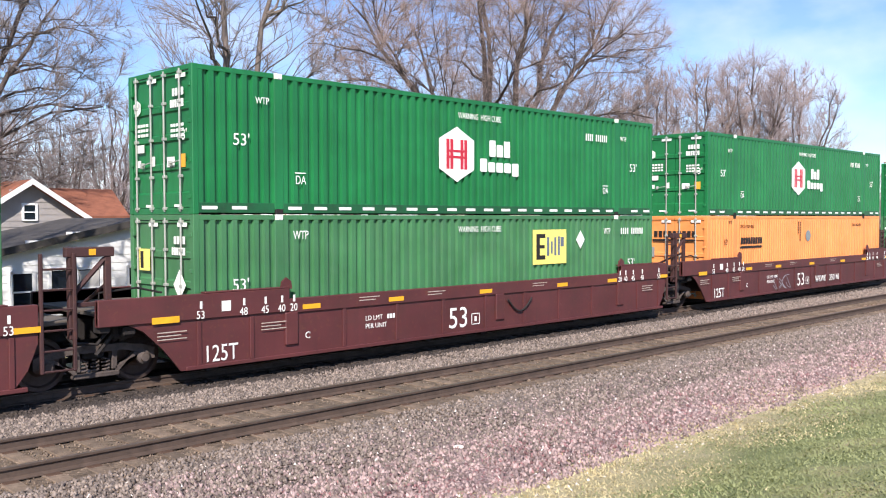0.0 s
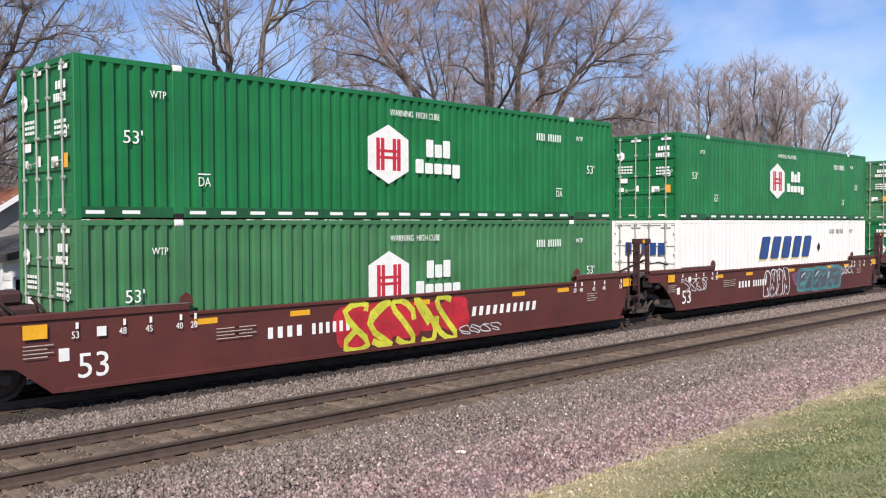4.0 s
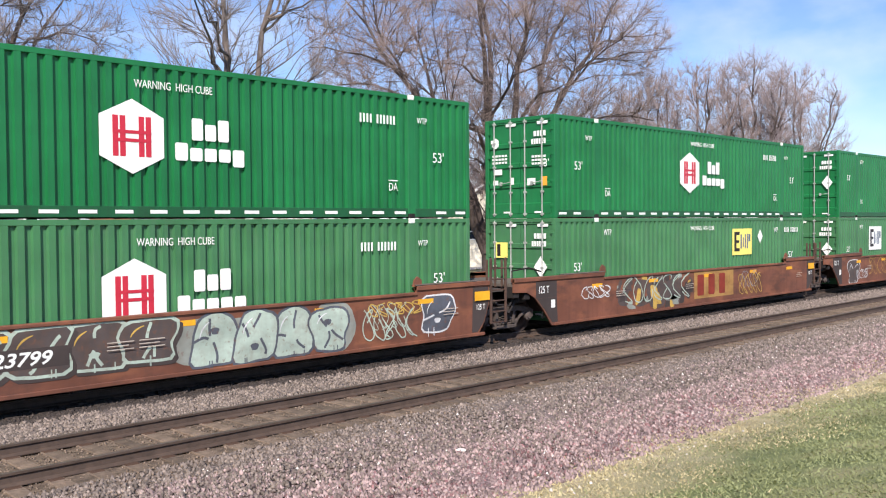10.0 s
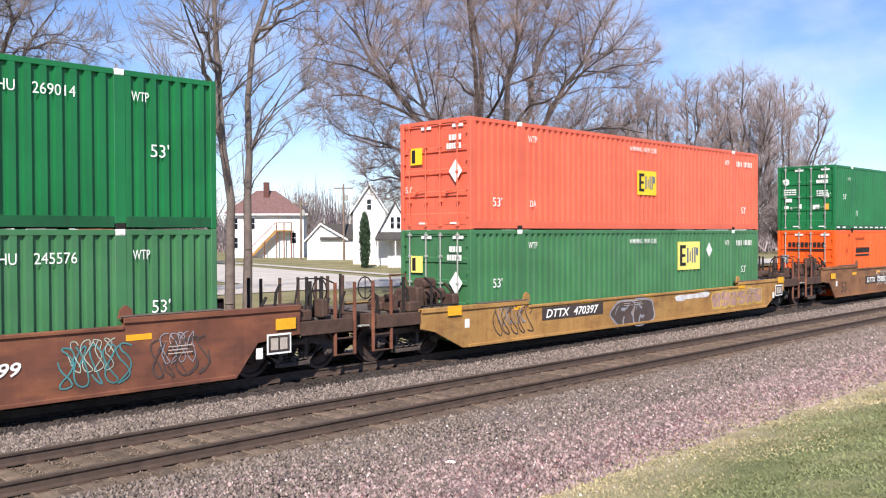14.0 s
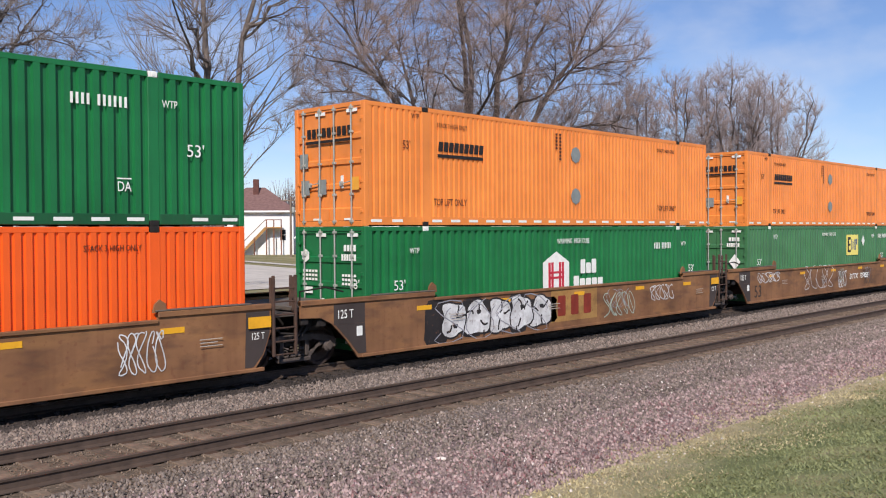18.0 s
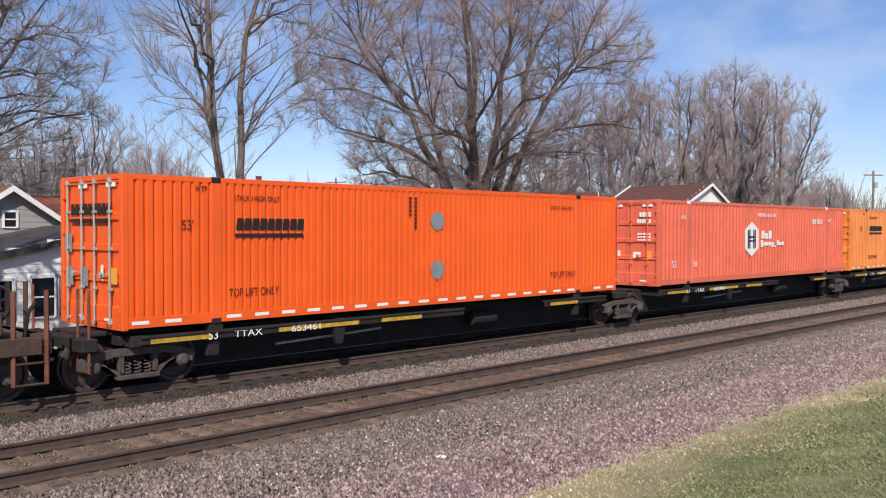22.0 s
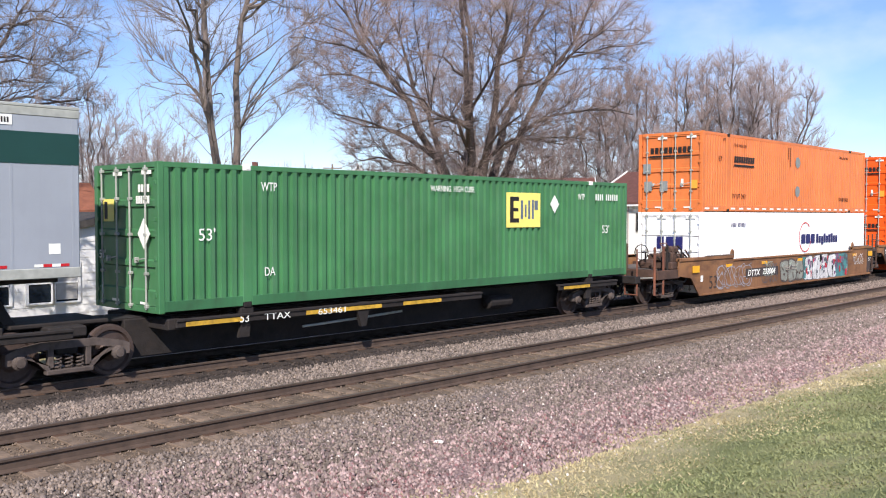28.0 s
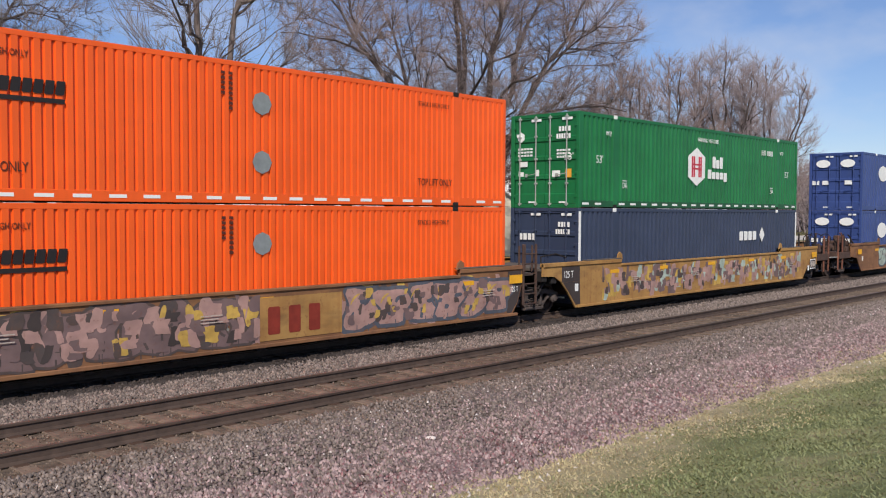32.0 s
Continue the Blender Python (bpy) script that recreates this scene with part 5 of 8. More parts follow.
def tag(car, x0, x1, z0, z1, ink, count, seed, width=0.028):
    """A thin scrawl of looping spray lines."""
    rng = random.Random(seed)
    s = Shape()
    w = (x1 - x0) / count
    for k in range(count):
        c = x0 + (k + 0.5) * w
        zc, hh = (z0 + z1) / 2, z1 - z0
        ph, q, u = rng.uniform(0, 6), rng.choice((1.4, 1.9, 2.6)), rng.uniform(0.35, 0.6)
        pts = [(c + w * (0.5 * math.sin(a * u * q + ph) + 0.02 * a), zc + hh * 0.48 * math.sin(a * u + ph * 0.6)) for a in range(15)]
        ribbon(s, rounded([(px + rng.uniform(-0.02, 0.02), pz + rng.uniform(-0.02, 0.02)) for px, pz in pts], 1), width, SIDE - 0.014)
    part("graffiti", s, ink, car, "thin scrawled graffiti")["kind"] = "stuff"


def rings(car, x0, x1, z0, z1, ink, dark, seed, count=4):
    """Bold pale arcs and rings with thin dark lines inside, on a dark ground."""
    rng = random.Random(seed)
    a, b = Shape(), Shape()
    w, hh = (x1 - x0) / count, z1 - z0
    for k in range(count):
        x, z = x0 + (k + 0.5) * w, z0 + hh / 2
        # bullseyes, with an arc or a bar under them
        eyes = [(-0.2, 0.2, 0.24), (0.22, 0.16, 0.3)] if k % 2 == 0 else [(0.0, 0.12, 0.36), (-0.3, 0.3, 0.16)]
        for cx, cz, q in eyes:
            ring = [(x + (cx + 0.95 * q * math.cos(q_ * 0.45)) * w * 0.8, z + cz * hh + 0.62 * q * hh * math.sin(q_ * 0.45)) for q_ in range(15)]
            ribbon(a, ring, 0.13, SIDE - 0.006)
            ribbon(b, ring, 0.02, SIDE - 0.011)
            ribbon(a, [(x + cx * w * 0.8 + (px - x - cx * w * 0.8) * 0.35, z + cz * hh + (pz - z - cz * hh) * 0.35) for px, pz in ring], 0.05, SIDE - 0.007)
        arc = [(x + (-0.34 + 0.06 * q) * w, z - hh * (0.2 + 0.22 * math.sin(q * 0.3 + k))) for q in range(12)]
        ribbon(a, arc, 0.2, SIDE - 0.0075)
        ribbon(b, arc, 0.025, SIDE - 0.012)
    for k in range(70):
        x, z = rng.uniform(x0, x1), rng.uniform(z0, z1)
        sheet(a, [(x - 0.018, z), (x, z - 0.018), (x + 0.018, z), (x, z + 0.018)], SIDE - 0.0045)
    part("graffiti", a, ink, car, "spray-painted graffiti shapes")["kind"] = "stuff"
    part("graffiti", b, dark, car)["kind"] = "stuff"


SPRAY = {k: mat("spray_" + k, c, 0.65, vary=0.22, scale=2.2, grime=0.45, grime_rgb=g, streak=0.35, wear=0.4, wear_rgb=(118, 78, 58), blotch=0.22, blotch_rgb=tuple(min(255, int(q * 1.18) + 8) for q in c), soot_rgb=tuple(int(q * 0.6) + 10 for q in c)) for k, c, g in (
    ("white", (214, 214, 212), (150, 140, 136)), ("silver", (150, 150, 156), (120, 110, 110)), ("black", (36, 32, 32), (60, 48, 42)), ("blue", (40, 58, 120), (60, 60, 90)),
    ("teal", (70, 130, 130), (60, 90, 90)), ("lime", (206, 204, 60), (160, 150, 60)), ("red", (190, 36, 50), (130, 40, 40)), ("pink", (172, 136, 124), (150, 116, 112)),
    ("pale", (170, 186, 170), (140, 130, 116)), ("mauve", (116, 94, 90), (108, 88, 88)), ("ochre", (196, 160, 76), (150, 110, 60)), ("purple", (126, 82, 118), (96, 66, 78)), ("slate", (84, 88, 96), (62, 58, 58)), ("soot", (78, 68, 64), (104, 74, 56)), ("haze", (138, 142, 132), (132, 118, 104)))}


# ---- the train, unit by unit: (where its container's door end stands when the clip starts) ----
TRAIN = []


def put(ob, x, z=0.0, y=NEAR):
    ob.matrix_basis = pose(x, y, z)
    TRAIN.append((ob, x, y, z))
    return ob


LOW_Z, TOP_Z, SPINE_Z = 0.218, 3.116, 1.113
HEX = green_hex_box()
HEX_FADED = green_hex_box(True)
SQUARE = green_square_box()
ORANGE_BOX = orange_box(ORANGE, "bright")
PALE_BOX = orange_box(ORANGE_PALE, "sun-faded")
MID_BOX = orange_box(ORANGE_MID, "aged")
WORN_BOX = orange_box(ORANGE_WORN, "worn")
POOL = {"hex": HEX, "hexf": HEX_FADED, "square": SQUARE, "orange": ORANGE_BOX, "pale": PALE_BOX, "mid": MID_BOX, "worn": WORN_BOX}
LOW_PANEL = build_container(GREEN, "wave", "green corrugated container with a low yellow sign panel", "stacked containers", reflectors=False)
dress_square_box(LOW_PANEL, 7.3, 8.75, 1.05, 2.0, Y_PANEL, 12.39)
POOL["lowpanel"] = LOW_PANEL
USED = set()


def box(kind, x, z):
    if kind not in USED:
        USED.add(kind)
        return put(POOL[kind], x, z)
    return put(copy_thing(POOL[kind], pose(0, 0, 0)), x, z)


# three ribbed maroon units (two in full view, one leaving)
def ribbed_car(x, left, right):
    car = well_car("ribbed", MAROON, "dark maroon ribbed double-stack well car with white stencils", left, right)
    y = SIDE - 0.05
    lettering("53", 0.72, W_INK, car, 6.72, SIDE - 0.012, 0.35)
    panel(car, W_INK, 7.55, 7.85, 0.38, 0.4, SIDE - 0.012)
    for a, b, c, d in ((7.55, 7.57, 0.38, 0.66), (7.83, 7.85, 0.38, 0.66), (7.55, 7.85, 0.64, 0.66), (7.66, 7.74, 0.46, 0.58)):
        panel(car, W_INK, a, b, c, d, SIDE - 0.012)
    lettering("125T", 0.46, W_INK, car, 0.06, SIDE - 0.012, 0.28, squeeze=0.8)
    lettering("C", 0.2, W_INK, car, 2.45, SIDE - 0.012, 0.52)
    lettering("LD LMT", 0.15, W_INK, car, 4.1, SIDE - 0.012, 0.76)
    lettering("PER UNIT", 0.15, W_INK, car, 4.1, SIDE - 0.012, 0.58)
    bars(car, W_INK, 4.75, 5.0, 0.76, 0.86, 3, at=SIDE - 0.012)
    capacity = ((-0.1, "53"), (0.85, "48"), (1.35, "45"), (1.75, "40"), (2.05, "20"))
    for x0, t in capacity:
        for q in (x0, BOX_L - x0 - 0.2):
            lettering(t, 0.22, W_INK, car, q, y, 1.13, squeeze=0.85)
            panel(car, W_INK, q + 0.08, q + 0.13, 1.32, 1.46, y)
    panel(car, W_INK, 0.45, 0.65, 1.24, 1.44, y, name="sticker")
    yellow_strips(car, 1.14, (2.6, 5.0, 8.05, 11.2, 13.6, BOX_L + 0.3))
    panel(car, Y_INK, -1.0, -0.45, 1.1, 1.22, y)
    for q in (3.9, 6.0, 9.9):
        fine_print(car, q, 1.28, 2, 0.6)
    for q in (-0.9, 1.35, 15.2):
        fine_print(car, q, 0.92, 3, 0.6)
    if right == "coupled":
        lettering("WRWK", 0.36, W_INK, car, 8.35, SIDE - 0.06, 0.42, squeeze=0.9)
        lettering("350140", 0.36, W_INK, car, 9.75, SIDE - 0.06, 0.42, squeeze=0.95)
    else:
        chain = [(8.9 + 0.08 * k, SIDE - 0.05, 0.92 - 0.32 * math.sin(math.pi * k / 12)) for k in range(13)]
        part("hanging_chain", Shape().pipe(chain, 0.022), UNDER, car, "sagging dark cable loop")
    return put(car, x)


ribbed_car(-10.21, "coupled", "joint")
ribbed_car(9.44, "joint", "joint")
c_car = ribbed_car(29.09, "joint", "coupled")
tag(c_car, 4.5, 6.1, 0.3, 0.85, SPRAY["silver"], 4, 2)


# three smooth dark red-brown units
def smooth_car(x, left, right):
    car = well_car("smooth", MAROON_BRIGHT, "dark red-brown smooth-sided well car with graffiti and yellow markers", left, right)
    capacity_marks(car, "smooth", 0.38, -0.1)
    yellow_strips(car, 1.12, (2.4, 4.6, 8.1, 11.6, 13.5), SIDE - 0.008, 0.11, 0.5)
    for q in (-1.0, BOX_L + (0.2 if right == "joint" else 1.3)):
        panel(car, Y_INK, q, q + 0.4, 1.12, 1.36, SIDE - 0.05)
    panel(car, W_INK, -0.4, -0.22, 0.7, 0.92, SIDE - 0.012, name="sticker")
    for q in (-1.0, 2.6, 3.0, BOX_L - 1.6):
        fine_print(car, q, 1.0, 4, 0.5)
    bars(car, W_INK, 3.8, 4.75, 0.7, 0.93, 4, at=SIDE - 0.008, gap=0.5)
    bars(car, W_INK, 4.9, 6.0, 0.7, 0.93, 6, at=SIDE - 0.008, gap=0.5)
    return put(car, x)


d = smooth_car(52.87, "coupled", "joint")
cloud(d, 5.6, 9.6, 0.3, 1.3, SPRAY["red"], 5, 22)
lines(d, 5.75, 9.25, 0.2, 1.3, SPRAY["lime"], 5, 21, 0.15)
bars(d, W_INK, 9.8, 12.4, 0.72, 0.95, 10, 0.2, SIDE - 0.008, gap=0.5)
tag(d, 9.3, 10.8, 0.3, 0.5, SPRAY["white"], 4, 8)
e = smooth_car(72.75, "joint", "joint")
graffiti(e, 5.75, 7.85, 0.14, 1.34, MAROON_BRIGHT, SPRAY["white"], 4, 31, SPRAY["white"], 0.45, 0.1, 0.05)
cloud(e, 8.4, 12.95, 0.45, 1.2, SPRAY["purple"], 3, 30)
graffiti(e, 8.75, 12.75, 0.2, 1.3, SPRAY["slate"], SPRAY["teal"], 3, 32, SPRAY["white"], 0.95, 0.05, 0.12, cuts=4)
tag(e, 0.0, 1.5, 0.75, 1.2, SPRAY["white"], 4, 33)
tag(e, 12.9, 14.2, 0.8, 1.15, SPRAY["white"], 4, 34)
f = smooth_car(92.4, "joint", "coupled")
graffiti(f, 2.0, 4.9, 0.15, 1.4, SPRAY["mauve"], SPRAY["white"], 4, 41, SPRAY["black"], 0.5, 0.1, 0.07)
cloud(f, 5.85, 10.7, 0.15, 1.42, SPRAY["white"], 9, 45)
graffiti(f, 6.0, 10.4, 0.2, 1.38, SPRAY["blue"], SPRAY["white"], 6, 42, SPRAY["slate"], 0.85, 0.14, 0.08, SPRAY["black"], 2, 0.003)
cloud(f, 10.5, 16.6, 0.18, 1.4, SPRAY["black"], 12, 46, size=0.95)
tag(f, 10.6, 11.5, 0.9, 1.35, SPRAY["pink"], 4, 47, 0.04)
tag(f, 10.7, 11.5, 0.4, 0.85, SPRAY["white"], 4, 48, 0.04)
rings(f, 11.6, 16.4, 0.26, 1.34, SPRAY["white"], SPRAY["black"], 43)
tag(f, -0.1, 0.9, 0.7, 1.3, SPRAY["white"], 5, 44, 0.05)


# rusty brown and ochre units
def rusty_car(x, left, right, paint_mat, tone, kind="smooth", dark_end=True, xnum=9.9, z53=0.38, faint=None, number="", ground=False):
    car = well_car(kind, paint_mat, f"{tone} smooth-sided well car streaked with rust and graffiti", left, right)
    yellow_strips(car, 0.98 if kind == "low" else 1.1, (1.7, 4.7, 8.1, 11.4, 14.4), SIDE - 0.008, 0.11, 0.5)
    if left == "joint" and dark_end:
        panel(car, DARK_PANEL, -1.1, -0.2, 0.95, 1.4, SIDE - 0.008, name="dark_panel", label="sooty dark end panel")
        part("dark_panel", flat([(-0.4, 0.26), (-0.16, 0.26), (-0.2, 0.945), (-1.05, 0.945), (-0.72, 0.62)], SIDE - 0.006), DARK_PANEL, car)
    if left == "joint" and dark_end:
        lettering("125 T", 0.28, W_INK, car, -1.02, SIDE - 0.014, 1.08, squeeze=0.72)
    if right == "joint":
        # dark sheet painted in for the shaded recess beside the ladder
        part("dark_panel", flat([(BOX_L - 0.16, 0.26), (BOX_L + 0.04, 0.26), (BOX_L + 0.28, 0.52), (BOX_L + 0.44, 0.95), (BOX_L + 0.44, 1.38), (BOX_L - 0.12, 1.38)], SIDE - 0.006), DARK_PANEL, car)
        lettering("125 T", 0.2, W_INK, car, BOX_L - 0.02, SIDE - 0.012, 0.82, squeeze=0.7)
    if faint:
        lettering("53", 0.66, faint, car, 0.15, SIDE - 0.008, z53)
    panel(car, W_INK, -0.45, -0.28, 0.66, 0.88, SIDE - 0.012, name="sticker")
    if number:
        if ground:
            panel(car, DARK_PANEL, xnum - 0.15, xnum + 2.75, 0.63, 0.97, SIDE - 0.014, name="number_panel", label="black number panel")
        lettering("DTTX", 0.32, W_INK, car, xnum, SIDE - 0.018, 0.69, squeeze=1.2, slant=0.25, bold=0.006)
        lettering(number, 0.32, W_INK, car, xnum + 1.28, SIDE - 0.018, 0.69, squeeze=1.2, slant=0.25, bold=0.006)
    if right == "coupled":
        board = panel(car, W_INK, BOX_L + 0.98, BOX_L + 1.58, 0.56, 0.98, SIDE - 0.05, name="notice_board", label="small white-framed notice board")
        panel(board, DARK_PANEL, BOX_L + 1.02, BOX_L + 1.54, 0.6, 0.94, SIDE - 0.054, name="board_face")
        for q in (BOX_L + 1.07, BOX_L + 1.3):
            panel(board, FADED_INK, q, q + 0.18, 0.65, 0.89, SIDE - 0.058, name="notice")
        panel(car, W_INK, BOX_L + 0.72, BOX_L + 0.88, 0.5, 0.72, SIDE - 0.05, name="sticker")
    for q in (7.2 if ground else 2.6, 6.6, BOX_L - 1.2):
        fine_print(car, q, 0.92, 3, 0.5)
    if not (left == "joint" and dark_end):
        panel(car, Y_INK, -1.1, -0.6, 1.0, 1.24, SIDE - 0.05)
    panel(car, Y_INK, BOX_L - 0.1 if right == "joint" else BOX_L + 1.2, BOX_L + 0.45 if right == "joint" else BOX_L + 1.7, 1.05, 1.28, SIDE - 0.05)
    return put(car, x)


g = rusty_car(116.15, "coupled", "joint", RUSTY, "rusty brown", xnum=3.2, number="723799", ground=True)
tag(g, 0.6, 1.7, 0.66, 1.2, SPRAY["white"], 5, 51)
graffiti(g, 2.0, 7.9, 0.42, 1.38, SPRAY["soot"], SPRAY["pale"], 6, 52, SPRAY["ochre"], 0.9, 0.1, 0.055, DARK_PANEL, 3)
cloud(g, 8.0, 12.1, 0.2, 1.35, SPRAY["haze"], 5, 50)
graffiti(g, 8.3, 12.0, 0.18, 1.34, SPRAY["pale"], SPRAY["slate"], 4, 53, SPRAY["white"], 0.6, 0.12, 0.05, None, 3, 0.003)
graffiti(g, 14.3, 15.3, 0.3, 1.4, SPRAY["slate"], SPRAY["white"], 1, 49, SPRAY["white"], 0.7, 0.1, 0.04)
tag(g, 12.6, 14.2, 0.9, 1.2, SPRAY["ochre"], 6, 48)
h = rusty_car(135.75, "joint", "joint", RUSTY, "rusty brown")
tag(h, 0.9, 2.3, 0.8, 1.15, SPRAY["white"], 5, 55)
cloud(h, 2.8, 7.0, 0.25, 1.3, SPRAY["soot"], 5, 57)
mural(h, 2.7, 7.1, 0.24, 1.34, (SPRAY["soot"], SPRAY["haze"], SPRAY["ochre"], RUSTY, DARK_PANEL), 12, 46, 0.6)
lines(h, 3.0, 6.9, 0.5, 1.32, SPRAY["pale"], 7, 56, 0.04)
panel(h, OCHRE, 7.2, 9.9, 0.4, 1.36, SIDE - 0.004, name="repaint_patch")
wordmark(h, RUST_RED, 7.4, 9.6, 0.5, 1.2, [(0, 10)] * 3, 0, SIDE - 0.01, 0.42)
i = rusty_car(155.48, "joint", "coupled", RUSTY, "rusty brown", xnum=9.85, number="723799")
graffiti(i, 0.55, 1.7, 0.12, 1.38, SPRAY["soot"], SPRAY["white"], 1, 57, SPRAY["white"], 0.7, 0.16, 0.035)
tag(i, 1.4, 2.7, 0.4, 0.8, SPRAY["white"], 4, 58)
tag(i, 2.8, 7.3, 0.5, 1.3, OCHRE, 9, 59, 0.035)
tag(i, 8.0, 9.3, 0.9, 1.35, SPRAY["white"], 6, 60)
j = rusty_car(178.98, "coupled", "coupled", OCHRE, "dirty yellow", "low", xnum=2.8, z53=0.3, number="470397", ground=True)
graffiti(j, 6.1, 8.3, 0.1, 1.02, SPRAY["soot"], SPRAY["silver"], 2, 61, SPRAY["silver"], 0.55, 0.16, 0.06)
cloud(j, 9.8, 11.9, 0.76, 0.98, SPRAY["white"], 4, 62)
graffiti(j, 12.2, 16.0, 0.3, 1.02, SPRAY["pink"], SPRAY["ochre"], 6, 63, SPRAY["mauve"])
k = rusty_car(202.65, "coupled", "joint", RUSTY_OCHRE, "rusty ochre-brown", xnum=3.2, faint=DARK_PANEL, number="727855", ground=True)
tag(k, 4.4, 6.2, 0.5, 1.2, SPRAY["white"], 4, 64, 0.02)
tag(k, 13.3, 14.2, 0.4, 1.2, SPRAY["white"], 5, 365, 0.025)
l = rusty_car(222.04, "joint", "joint", RUSTY_OCHRE, "rusty ochre-brown")
cloud(l, 1.8, 6.9, 0.2, 1.36, SPRAY["black"], 8, 70, size=0.9)
graffiti(l, 2.3, 6.7, 0.25, 1.32, SPRAY["white"], SPRAY["black"], 5, 66, SPRAY["silver"], 0.5, 0.2, 0.05, None, 3, 0.003)
lines(l, 2.0, 6.6, 0.2, 1.3, SPRAY["silver"], 4, 72, 0.03, 0.004)
panel(l, OCHRE, 6.75, 9.0, 0.4, 1.36, SIDE - 0.004, name="repaint_patch")
wordmark(l, RUST_RED, 7.05, 8.95, 0.56, 1.14, [(0, 10)] * 3, 0, SIDE - 0.01, 0.42)
tag(l, 12.0, 13.4, 0.7, 1.2, SPRAY["white"], 5, 67)
m = rusty_car(241.45, "joint", "coupled", RUSTY_OCHRE, "rusty ochre-brown", xnum=10.0, faint=DARK_PANEL, number="727855")
tag(m, 4.8, 8.0, 0.4, 1.45, SPRAY["white"], 5, 68)
tag(m, 0.4, 2.4, 0.9, 1.3, SPRAY["white"], 6, 69)
s_ = rusty_car(353.7, "coupled", "joint", RUSTY_OCHRE, "rusty ochre-brown", xnum=3.2, faint=DARK_PANEL, number="733004", ground=True)
lines(s_, 0.7, 3.6, 0.3, 1.2, SPRAY["silver"], 5, 71, 0.035)
graffiti(s_, 0.8, 3.5, 0.34, 1.16, RUSTY_OCHRE, SPRAY["silver"], 4, 70, SPRAY["pale"], 0.5, 0.14, 0.03)
graffiti(s_, 6.2, 8.4, 0.2, 1.3, SPRAY["haze"], SPRAY["soot"], 3, 72, SPRAY["pale"])
cloud(s_, 8.4, 13.4, 0.12, 1.38, SPRAY["teal"], 7, 76, size=0.8)
mural(s_, 8.5, 13.5, 0.2, 1.34, (SPRAY["purple"], SPRAY["red"], SPRAY["slate"], SPRAY["teal"], SPRAY["haze"]), 77, 60, 0.5)
mural(s_, 8.5, 13.4, 0.2, 1.34, (SPRAY["purple"], SPRAY["teal"], SPRAY["red"], SPRAY["slate"]), 78, 46, 0.32, 0.012)
graffiti(s_, 8.6, 12.0, 0.14, 1.36, SPRAY["white"], SPRAY["slate"], 4, 73, SPRAY["pale"], 0.85, 0.14, 0.05, None, 2, 0.005)
tag(s_, 14.2, 15.4, 0.7, 1.2, SPRAY["white"], 4, 75)
t_ = rusty_car(373.25, "joint", "joint", RUSTY_OCHRE, "graffiti-covered ochre", z53=0.28, faint=B_INK)
panel(t_, OCHRE, 0.05, 1.1, 0.2, 0.9, SIDE - 0.004, name="repaint_patch")
mural(t_, 1.1, 8.0, 0.24, 1.36, (SPRAY["pink"], SPRAY["mauve"], SPRAY["haze"], SPRAY["soot"], SPRAY["ochre"]), 5, 90, 0.5)
mural(t_, 10.0, 16.2, 0.24, 1.36, (SPRAY["ochre"], SPRAY["mauve"], SPRAY["pink"], SPRAY["soot"]), 6, 70, 0.5)
graffiti(t_, 1.2, 8.0, 0.22, 1.34, SPRAY["mauve"], SPRAY["soot"], 9, 76, SPRAY["pink"], 0.9, 0.22, 0.05)
mural(t_, 1.1, 8.0, 0.22, 1.36, (SPRAY["pink"], SPRAY["mauve"], SPRAY["soot"], SPRAY["pink"], SPRAY["ochre"], DARK_PANEL), 15, 120, 0.4, 0.012)
panel(t_, OCHRE, 8.0, 10.2, 0.3, 1.2, SIDE - 0.014, name="repaint_patch")
wordmark(t_, RUST_RED, 8.2, 9.8, 0.42, 1.0, [(0, 10)] * 3, 0, SIDE - 0.02, 0.42)
graffiti(t_, 10.3, 16.1, 0.22, 1.34, SPRAY["pink"], SPRAY["slate"], 6, 77, SPRAY["ochre"], 0.9, 0.2, 0.09)
mural(t_, 10.3, 16.1, 0.22, 1.36, (SPRAY["ochre"], SPRAY["mauve"], SPRAY["pink"], SPRAY["soot"]), 16, 70, 0.3, 0.012)
u = rusty_car(392.85, "joint", "coupled", OCHRE, "graffiti-covered pale ochre")
mural(u, 1.0, 16.2, 0.24, 1.36, (SPRAY["pink"], SPRAY["mauve"], SPRAY["pale"], SPRAY["ochre"], SPRAY["pink"]), 8, 150, 0.55)
mural(u, 1.0, 16.2, 0.24, 1.36, (SPRAY["pink"], SPRAY["pink"], SPRAY["mauve"], SPRAY["soot"]), 18, 130, 0.32, 0.004)
v = rusty_car(417.0, "coupled", "joint", RUSTY_OCHRE, "rusty ochre-brown")
graffiti(v, 2.0, 14.0, 0.2, 1.38, SPRAY["pale"], SPRAY["slate"], 11, 79)

